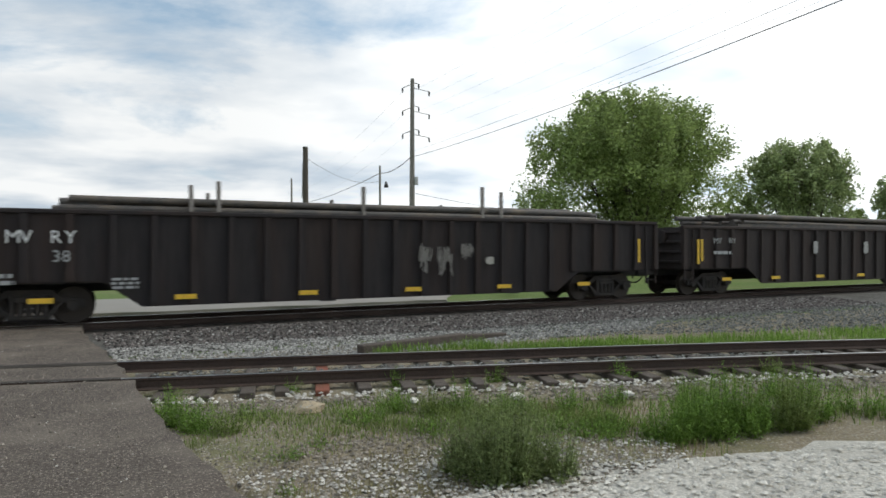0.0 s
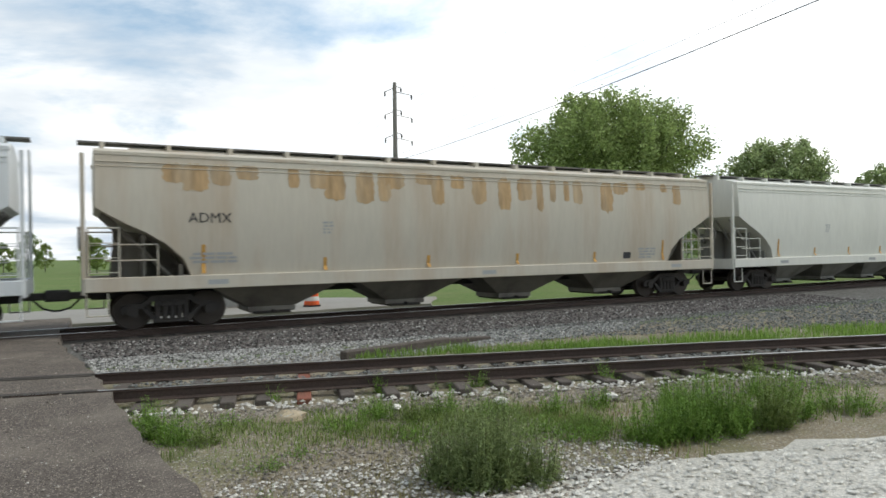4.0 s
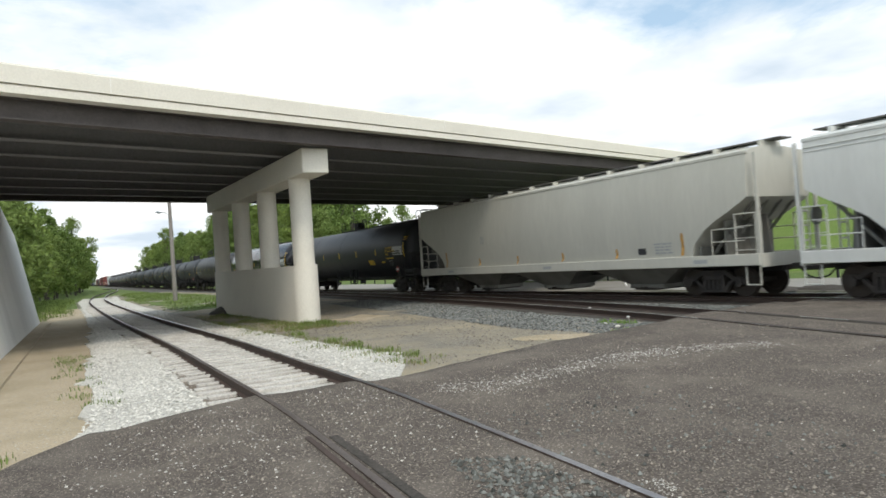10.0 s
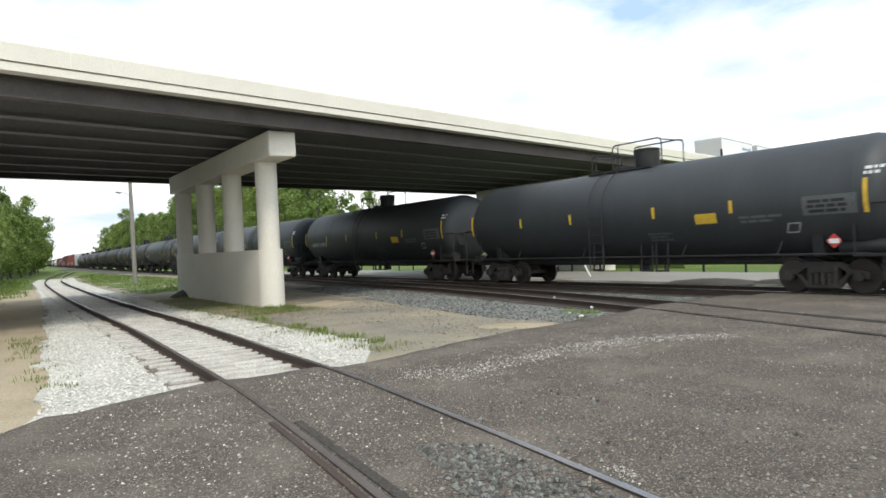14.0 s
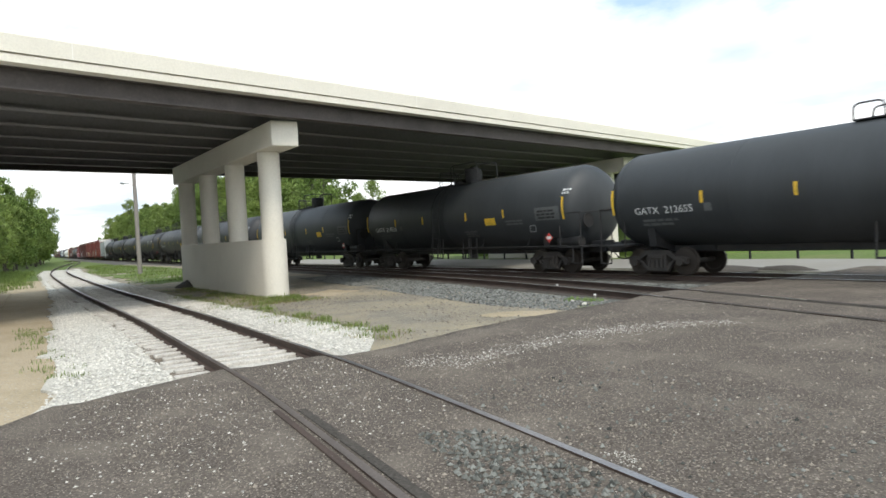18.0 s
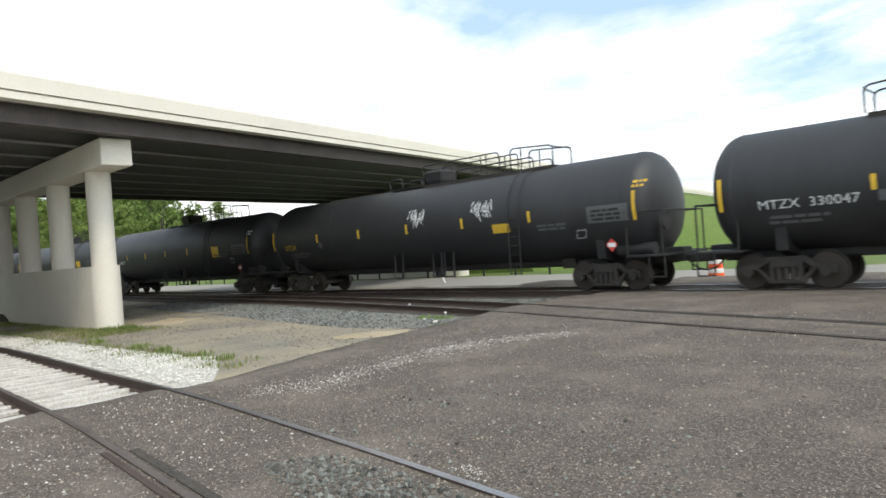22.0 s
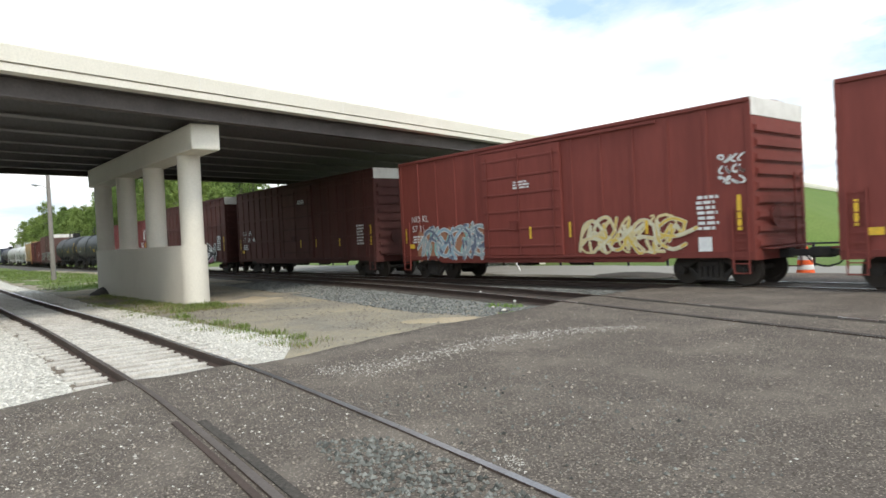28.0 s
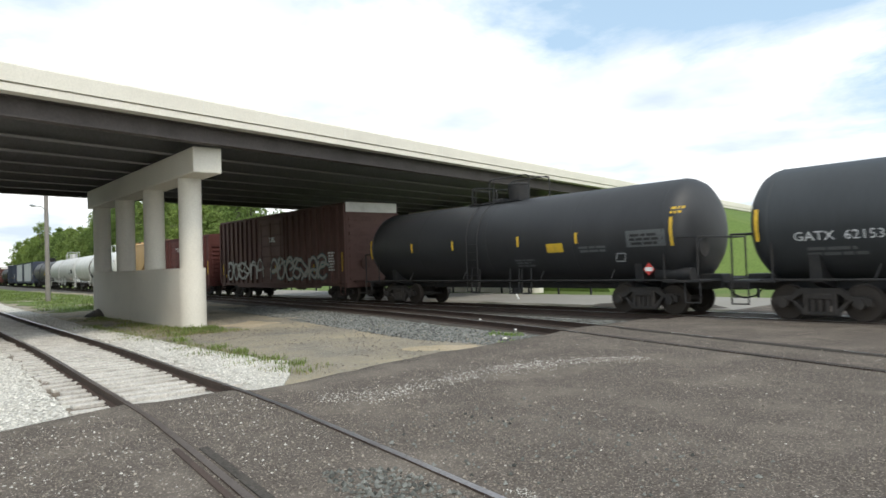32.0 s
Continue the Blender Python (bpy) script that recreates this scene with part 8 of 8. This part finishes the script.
def make_fence():
    f = thing("guard_fence", "dark steel fence of posts and two rails", "fence")
    x = -70.0
    while x < -2.5:
        y = 31.0 + 0.012 * (x + 70)
        part("post", shared("fence_post", S().box(-0.05, 0.05, -0.05, 0.05, -0.5, 1.05, 0.01), BLACKSTEEL), None, f, at=pose(x, y, -0.3))
        x += 2.4
    for z in (0.25, 0.72):
        part("rail", S().box(-70, -2.6, 30.93, 31.0, z - 0.04, z + 0.04, 0.01), BLACKSTEEL, f, at=pose(0, 0, -0.3 + 0.3))
    g = thing("marker_stick", "leaning white and red marker stick by the lane", "marker", at=pose(-25.2, 25.6, -0.2))
    part("stick", S().rod((0.75, 0, 0), (0.1, 0, 1.0), 0.045, 8), WHITEBAND, g)
    part("tip", S().rod((0.12, 0, 0.97), (-0.05, 0, 1.25), 0.048, 8), ORANGE, g)
    c = thing("control_cabinet", "grey steel control cabinet beside the lane", "cabinet", at=pose(5.2, 27.0, -0.25))
    part("housing", S().box(-0.55, 0.55, -0.35, 0.35, 0.1, 1.35, 0.03), GALV, c)
    part("plinth", S().box(-0.6, 0.6, -0.4, 0.4, -0.1, 0.1, 0.02), PAVED, c)
    part("door_panel", S().box(-0.48, 0.48, -0.38, -0.34, 0.2, 1.25, 0.01), GALV, c)


make_fence()


def make_dirt_heap(x, y, w, h, seed, material, label):
    rnd = random.Random(seed)
    s, rings = S(), []
    for k, (r, z) in enumerate(((1.0, -0.1), (0.8, 0.35), (0.55, 0.7), (0.25, 0.95), (0.02, 1.0))):
        rings.append([(w * r * math.cos(t * 0.449) * rnd.uniform(0.8, 1.15), w * 0.5 * r * math.sin(t * 0.449) * rnd.uniform(0.8, 1.15), z * h * rnd.uniform(0.8, 1.1)) for t in range(14)])
    s.loft(rings)
    thing("soil_mound", label, "mound", at=pose(x, y, -0.2), shape=s, material=material, smooth=60)


make_dirt_heap(-16.0, 23.6, 2.2, 0.16, 1, DARKBALLAST, "low mound of dark grey soil beside the lane")
make_dirt_heap(-13.5, 23.9, 1.2, 0.16, 2, DARKBALLAST, "low mound of dark grey soil beside the lane")
make_dirt_heap(-34.9, 8.0, 1.1, 0.35, 3, DARKBALLAST, "small dark mound of soil against the pier")


def make_rubble():
    rnd = random.Random(12)
    for i, (x, y, r) in enumerate(((2.25, 8.03, 0.22), (4.9, 7.45, 0.13), (6.3, 6.9, 0.11), (-25.0, 8.2, 0.1), (-28.2, 7.7, 0.1), (3.6, 7.9, 0.09), (-11.8, 11.9, 0.09), (-12.6, 12.3, 0.07))):
        s, rings = S(), []
        for k, z in ((0.6, -0.3), (1.0, 0.0), (0.85, 0.3), (0.4, 0.5)):
            rings.append([(r * k * math.cos(t * 0.785) * rnd.uniform(0.75, 1.2), r * 0.75 * k * math.sin(t * 0.785) * rnd.uniform(0.75, 1.2), r * z * rnd.uniform(0.8, 1.1)) for t in range(8)])
        s.loft(rings)
        thing("rock", "pale rough stone on the verge", "rock", "rocks", at=pose(x, y, -0.2 if y < 11 else -0.14, 0, 0, i * 50), shape=s, material=DIRT if i == 0 else STONE_W, smooth=30)
    b = thing("timber", "old dark tie timber lying on the ballast", "timber", at=pose(5.75, 12.55, -0.17, 0, 0, 14.5))
    part("beam", S().box(-1.35, 1.35, -0.11, 0.11, -0.1, 0.1, 0.02), TIE_D, b)
    b = thing("timber", "grey splintered plank beside the ballast", "timber", at=pose(7.6, 13.0, -0.19, 0, 3, 10))
    part("beam", S().box(-0.7, 0.7, -0.09, 0.09, -0.07, 0.07, 0.02), TIE_D, b)
    # switch stakes beside the spur
    for x, y in ((-15.5, 14.53), (-12.35, 12.85)):
        k = thing("rail_stake", "short pale stake beside the spur rail", "stake", "rail stakes", at=pose(x, y, -0.18))
        part("post", S().box(-0.025, 0.025, -0.025, 0.025, 0, 0.14, 0.008), POLEWOOD, k)
        part("cap", S().box(-0.03, 0.03, -0.03, 0.03, 0.14, 0.18, 0.008), WHITEBAND, k)


make_rubble()


def make_weed(label, x, y, w, h, n, leaf, seed, z=-0.24):
    """A weed clump: thin leaning stems of uneven height that carry many slender leaves, smaller towards the tips."""
    rnd = np.random.RandomState(seed)
    t = thing("weed_clump", label, "weeds", "weed clumps", at=pose(x, y, z))
    st, v, f = S(), [], []
    lobe = [(rnd.uniform(0, 6.28), rnd.uniform(0.75, 1.2)) for _ in range(3)]
    for i in range(n):
        a, d = rnd.uniform(0, 6.28), w * 0.5 * math.sqrt(rnd.uniform(0, 1))
        d *= 0.7 + 0.3 * sum(k * math.cos(a - o) for o, k in lobe) / 3 + 0.25
        hh = h * rnd.uniform(0.3, 1.25) * max(0.3, 1.0 - 0.55 * (d / (w * 0.5)) ** 2)
        b, tip = Vector((d * 0.75 * math.cos(a), d * 0.75 * math.sin(a), -0.05)), Vector((d * 1.1 * math.cos(a) + rnd.normal() * 0.05, d * 1.1 * math.sin(a) + rnd.normal() * 0.05, hh))
        st.rod(b, b.lerp(tip, 0.95), 0.0035, 3, 0.0015)
        m = max(8, int(hh * 85))
        for k in range(m):
            u = 0.1 + 0.92 * k / m
            p = b.lerp(tip, u) + Vector((rnd.normal() * 0.018, rnd.normal() * 0.018, rnd.normal() * 0.02))
            g = rnd.uniform(0, 6.28)
            L = 0.062 * rnd.uniform(0.5, 1.3) * (1.2 - 0.85 * u)
            o = Vector((math.cos(g), math.sin(g), rnd.uniform(-0.2, 1.3))).normalized()
            sd = o.cross(Vector((0, 0, 1))).normalized() * L * rnd.uniform(0.14, 0.24)
            q = len(v)
            v += [tuple(p), tuple(p + o * L * 0.45 + sd), tuple(p + o * L + Vector((0, 0, -0.2 * L))), tuple(p + o * L * 0.45 - sd)]
            f.append((q, q + 1, q + 2, q + 3))
    tagged(part("stalk", st, leaf, t), kind="stuff")
    me = bpy.data.meshes.new("leaves")
    me.from_pydata(v, [], f)
    me.materials.append(leaf)
    tagged(part("foliage", me, leaf, t), kind="stuff")
    return t


def make_verge():
    spots = [(3.15, 5.0, 0.95, 0.82, 210), (2.9, 5.2, 0.6, 0.66, 80), (3.55, 4.8, 0.6, 0.5, 80), (3.3, 5.5, 0.8, 0.5, 80)]
    spots += [(5.3, 5.2, 0.7, 0.5, 110), (5.8, 5.15, 0.8, 0.62, 140), (6.3, 5.15, 0.8, 0.68, 150), (6.9, 5.05, 0.9, 0.62, 140), (7.5, 5.2, 0.9, 0.6, 110), (6.2, 5.6, 0.9, 0.46, 110), (4.75, 5.65, 0.7, 0.3, 80), (5.0, 5.9, 0.6, 0.3, 60), (4.4, 5.95, 0.5, 0.26, 50)]
    spots += [(8.4, 5.0, 0.9, 0.4, 80), (9.4, 4.6, 1.0, 0.45, 80), (10.6, 4.1, 1.1, 0.5, 80), (12.2, 3.5, 1.2, 0.5, 80)]
    spots += [(0.75, 8.15, 0.5, 0.42, 70), (0.95, 7.75, 0.5, 0.36, 70), (1.2, 7.5, 0.4, 0.3, 50), (0.7, 8.75, 0.4, 0.36, 40), (1.6, 8.2, 0.5, 0.2, 40)]
    spots += [(3.2, 7.6, 0.6, 0.34, 60), (3.55, 7.3, 0.6, 0.36, 60), (4.0, 7.4, 0.5, 0.4, 50), (2.7, 7.3, 0.6, 0.26, 50), (4.5, 7.0, 0.6, 0.3, 50), (3.9, 6.6, 0.7, 0.32, 60), (3.2, 6.6, 0.6, 0.24, 50), (5.2, 6.7, 0.5, 0.36, 40), (5.9, 6.7, 0.5, 0.3, 40), (6.9, 6.4, 0.5, 0.4, 40), (8.2, 6.1, 0.5, 0.4, 40), (1.55, 6.3, 0.35, 0.16, 30), (1.9, 6.6, 0.4, 0.14, 30), (1.35, 5.4, 0.25, 0.18, 24), (3.9, 9.15, 0.3, 0.28, 16), (5.3, 8.75, 0.3, 0.3, 20), (7.2, 8.0, 0.35, 0.34, 24), (9.6, 7.2, 0.4, 0.36, 26), (2.4, 9.35, 0.3, 0.2, 14)]
    for i, (x, y, w, h, n) in enumerate(spots):
        tall = "tall leafy green weed clump on the verge" if h > 0.45 else "low leafy green weed clump on the verge"
        make_weed(tall, x, y, w, h, n, SAGE if i < 4 else (WEED, BLADE)[i % 4 == 3], 100 + i)
    rnd = random.Random(3)
    g = []
    for _ in range(150):
        x = 1.1 + rnd.uniform(0, 1) ** 0.8 * 4.2
        g.append((x, 7.95 - 0.42 * (x - 1.1) + rnd.gauss(0, 0.42), 0.32, 75))
    g += [(4.6 + rnd.uniform(0, 5), 7.2 - rnd.uniform(0, 2.4), 0.35, 50) for _ in range(45)]
    g += [(1.3 + rnd.uniform(0, 1.6), 6.2 + rnd.uniform(0, 1.6), 0.3, 50) for _ in range(10)]
    g += [(0.8 + rnd.uniform(0, 0.5), 6.4 + rnd.uniform(0, 2.4), 0.2, 50) for _ in range(10)]
    blades("verge_grass", "short green grass on the verge", g, BLADE, 1, (0.04, 0.16), 0.006, -0.25)
    g = [(7.0 + rnd.uniform(0, 16), 0, 0.5, 90) for _ in range(150)]
    g = [(x, spur(x) + 1.7 + rnd.uniform(0, 1.0 + 0.14 * (x - 7)), r, n) for x, _, r, n in g]
    g += [(4.6 + rnd.uniform(0, 3.0), 11.6 + rnd.uniform(0, 0.7), 0.3, 60) for _ in range(14)]
    blades("verge_grass", "bright green grass between the tracks", g, WEED, 2, (0.08, 0.26), 0.008, -0.25)
    g = [(1.2 + rnd.uniform(0, 4.2), 4.7 + rnd.uniform(0, 2.4), 0.4, 40) for _ in range(110)]
    g += [(3.0 + rnd.uniform(0, 6), 4.9 + rnd.uniform(0, 2.4), 0.4, 26) for _ in range(40)]
    blades("dry_grass", "dry straw grass on the verge", g, STRAW, 3, (0.03, 0.12), 0.005, -0.25)


make_verge()


def make_pier_grass():
    rnd = random.Random(4)
    g = []
    for _ in range(80):
        x = -21.0 - rnd.uniform(0, 13)
        g.append((x, 8.0 - abs(rnd.gauss(0, 0.5)), 0.35, 30))
    for _ in range(30):
        g.append((-22.4 + rnd.uniform(-0.6, 1.4), 8.2 + rnd.uniform(-1.2, 0.8), 0.4, 36))
    for _ in range(55):
        x = -11.6 - rnd.uniform(0, 1) ** 1.3 * 18
        g.append((x, 6.2 + rnd.gauss(0, 0.22), 0.3, 30))
    for _ in range(4):
        g.append((-11.6 + rnd.uniform(-0.5, 0.3), 6.1 + rnd.uniform(-0.2, 0.2), 0.2, 20))
    tufts = [(x + rnd.gauss(0, 0.16), y + rnd.gauss(0, 0.12), 0.2, 26) for x, y in ((-13.5, 6.45), (-14.4, 6.35), (-15.4, 6.55), (-16.5, 6.6), (-12.4, 6.5), (-19.6, 6.7)) for _ in range(4)]
    tufts += [(-22.4 + rnd.gauss(0, 0.5), 8.35 + rnd.gauss(0, 0.3), 0.25, 50) for _ in range(14)]
    blades("weed_tufts", "dusty green weed tufts along the gravel edge", tufts, BLADE, 16, (0.06, 0.2), 0.009, -0.18)
    blades("pier_grass", "sparse grass round the pier and along the gravel", g, BLADE, 5, (0.03, 0.15), 0.007, -0.18)
    blades("dry_grass", "dry straw grass round the pier", [(x + 0.1, y - 0.1, r * 1.3, n) for x, y, r, n in g], STRAW, 15, (0.02, 0.11), 0.007, -0.18)
    g = [(-11.15 + 0.45 * u, 11.1 + 0.95 * u + rnd.uniform(-0.08, 0.12), 0.18, 70) for u in (rnd.random() for _ in range(10))]
    g += [(-12.6 + rnd.uniform(-0.5, 0.5), 12.6 + rnd.uniform(-0.2, 0.3), 0.2, 40) for _ in range(5)]
    blades("pier_grass", "green grass tuft at the asphalt edge", g, WEED, 6, (0.06, 0.16), 0.008, -0.18)
    g = [(-11.9 - rnd.uniform(0, 1) * 9, 0.75 + rnd.uniform(-0.3, 0.35), 0.25, 26) for _ in range(26)]
    g += [(-7.9 + rnd.uniform(-1.6, 0.8), -0.3 + rnd.uniform(-0.5, 0.4), 0.25, 24) for _ in range(18)]
    blades("pier_grass", "sparse dusty grass along the dirt strip", g, BLADE, 7, (0.04, 0.14), 0.007, -0.19)
    g = [(-42 - rnd.uniform(0, 70), 0, 0.9, 60) for _ in range(150)]
    g = [(x, siding(x) + 3.0 + rnd.uniform(0, 1) * max(1.0, 14.5 - siding(x) - 3.0), r, n) for x, _, r, n in g]
    blades("field_grass", "tall grass between the siding and the main track", g, BLADE, 8, (0.15, 0.45), 0.02, -0.25)
    g = [(-44 - rnd.uniform(0, 60), 0, 0.9, 60) for _ in range(120)]
    g = [(x, siding(x) - 3.0 - rnd.uniform(0, 4), r, n) for x, _, r, n in g]
    blades("field_grass", "tall grass below the trees", g, BLADE, 9, (0.2, 0.6), 0.02, -0.25)
    zone("grass_patch", "grassy strip between the siding and the main track", [(-41, 7.6), (-41, 13.0), (-60, 15.5), (-112, 15.5), (-112, 11.5), (-80, 8.6), (-60, 7.6)], -0.17, GRASSGROUND, 1.0, 0.3, 0.06, 21, 0.1, density=0.6)


make_pier_grass()


# ---------------------------------------------------------------- lorry on the bridge
def make_lorry():
    """A red tractor pulling two short white trailers; its front is at the origin, it heads along +x."""
    RED = paint("lorry red", (0.50, 0.02, 0.035), rough=0.35, vary=0.06)
    BOX = paint("trailer white", (0.70, 0.71, 0.69), rough=0.45, vary=0.03, streak=True, dirt=(0.66, 0.66, 0.63), dirt_amount=0.3)
    t = thing("lorry", "red lorry pulling two short white box trailers", "lorry")
    part("cab", S().prism([(-4.75, 0.95), (-1.2, 0.95), (-1.2, 2.0), (-1.55, 2.5), (-2.2, 2.95), (-3.05, 3.42), (-3.3, 3.6), (-3.36, 3.12), (-4.75, 3.05)], -1.2, 1.2), RED, t)
    part("hood", S().prism([(-1.4, 0.75), (-0.1, 0.75), (0.0, 1.3), (-0.25, 1.75), (-1.25, 2.05)], -1.0, 1.0), RED, t)
    part("windscreen", S().prism([(-1.22, 2.02), (-1.17, 2.02), (-1.52, 2.52), (-1.57, 2.52)], -1.05, 1.05), GLASS, t)
    for y in (-1.21, 1.21):
        part("side_window", S().prism([(-2.9, 2.3), (-2.2, 2.3), (-2.2, 2.62), (-2.9, 2.62)], y - 0.012, y + 0.012), GLASS, t)
        part("mirror", S().box(-1.6, -1.5, y * 1.18 - 0.1, y * 1.18 + 0.1, 2.0, 2.6, 0.02), BLACKSTEEL, t)
        part("exhaust", S().rod((-4.85, y * 0.85, 1.0), (-4.85, y * 0.85, 3.0), 0.07, 8), GALV, t)
    part("bumper", S().box(-0.12, 0.06, -1.15, 1.15, 0.4, 0.75, 0.03), GALV, t)
    part("chassis", S().box(-7.0, -0.2, -0.45, 0.45, 0.75, 1.0), BLACKSTEEL, t)
    for a, b in ((-5.4, -15.0), (-16.4, -24.8)):
        tr = part("trailer", S().box(b, a, -1.28, 1.28, 1.15, 4.1, 0.03), BOX, t, "white box trailer")
        for k in range(7):
            x = b + (a - b) * (k + 0.5) / 7
            part("side_seam", S().box(x - 0.012, x + 0.012, -1.288, 1.288, 1.2, 4.05), BOX, tr)
        part("rear_frame", S().box(b - 0.02, b + 0.05, -1.3, 1.3, 1.1, 4.12), GALV, tr)
        if b < -20:
            mark = S()
            for k in range(8):
                hh = 0.32 if k in (0, 2, 7) else 0.22
                for y in (-1.29, 1.29):
                    q = [(b + 5.5 + 0.31 * k, y, 3.28), (b + 5.72 + 0.31 * k, y, 3.28), (b + 5.76 + 0.31 * k, y, 3.28 + hh), (b + 5.54 + 0.31 * k, y, 3.28 + hh)]
                    mark.add(q, [(0, 1, 2, 3) if y < 0 else (0, 3, 2, 1)])
            tagged(part("stencil", mark, mat("blue trailer lettering", (0.12, 0.20, 0.38), 0.6), tr, "row of blue bars on the trailer side"), kind="stuff")
        part("rear_post", S().box(b - 0.09, b + 0.16, -1.33, -1.18, 1.3, 3.0, 0.02), BLACKSTEEL, tr)
        for zz in (1.15, 4.02):
            part("edge_rail", S().box(b, a, -1.3, 1.3, zz, zz + 0.1, 0.01), GALV, tr)
        for y in (-1.285, 1.285):
            if b > -15:
                door = part("side_door", S().box(b + 3.2, b + 4.4, y - 0.015, y + 0.015, 1.3, 3.75, 0.01), BOX, tr)
                for x in (b + 3.16, b + 3.3, b + 4.44):
                    part("door_post", S().box(x - 0.02, x + 0.02, y - 0.03, y + 0.03, 1.25, 3.8), BLACKSTEEL, door)
                part("door_head", S().box(b + 3.16, b + 4.44, y - 0.03, y + 0.03, 3.76, 3.8), BLACKSTEEL, door)
        part("rear_door", S().box(b - 0.05, b - 0.02, -1.2, 1.2, 1.2, 4.0, 0.01), mat("rear door grey", (0.38, 0.38, 0.37), 0.6, vary=0.1), tr)
        part("refrigerator", S().box(a, a + 0.32, -0.9, 0.9, 2.3, 3.8, 0.04), BOX, tr)
        part("under_rail", S().box(b, a, -0.45, 0.45, 0.95, 1.15), BLACKSTEEL, tr)
    part("dolly", S().box(-16.5, -14.6, -0.4, 0.4, 0.7, 0.95), BLACKSTEEL, t)
    wh = S().rod((0, -0.2, 0), (0, 0.2, 0), 0.5, 20)
    for x in (-0.9, -5.6, -6.7, -13.6, -15.4, -24.3):
        for y in (-1.02, 1.02):
            part("wheel", shared("lorry_wheel", wh, RUBBER, 40), None, t, at=pose(x, y, 0.5))
    return t


LORRY = make_lorry()


# ---------------------------------------------------------------- motion
def motions():
    for car, x in TRAIN:
        rows = []
        for t in range(33):
            a = x + SPEED * t
            rows.append((float(t), pose(a, main_line(a), 0, 0, 0, math.degrees(math.atan(main_line(a + 1) - main_line(a - 1)) / 2))))
        walk(car, rows)
    turn = 90 + math.degrees(math.atan(-SKEW))

    def spot(t):
        y = 16.65 + 21.95 * (t - 11.0)
        return pose(edge_x(y) - 7.4, y, 6.71, 0, 0, turn)

    walk(LORRY, [(0.0, spot(0.0)), (32.0, spot(32.0))])


motions()
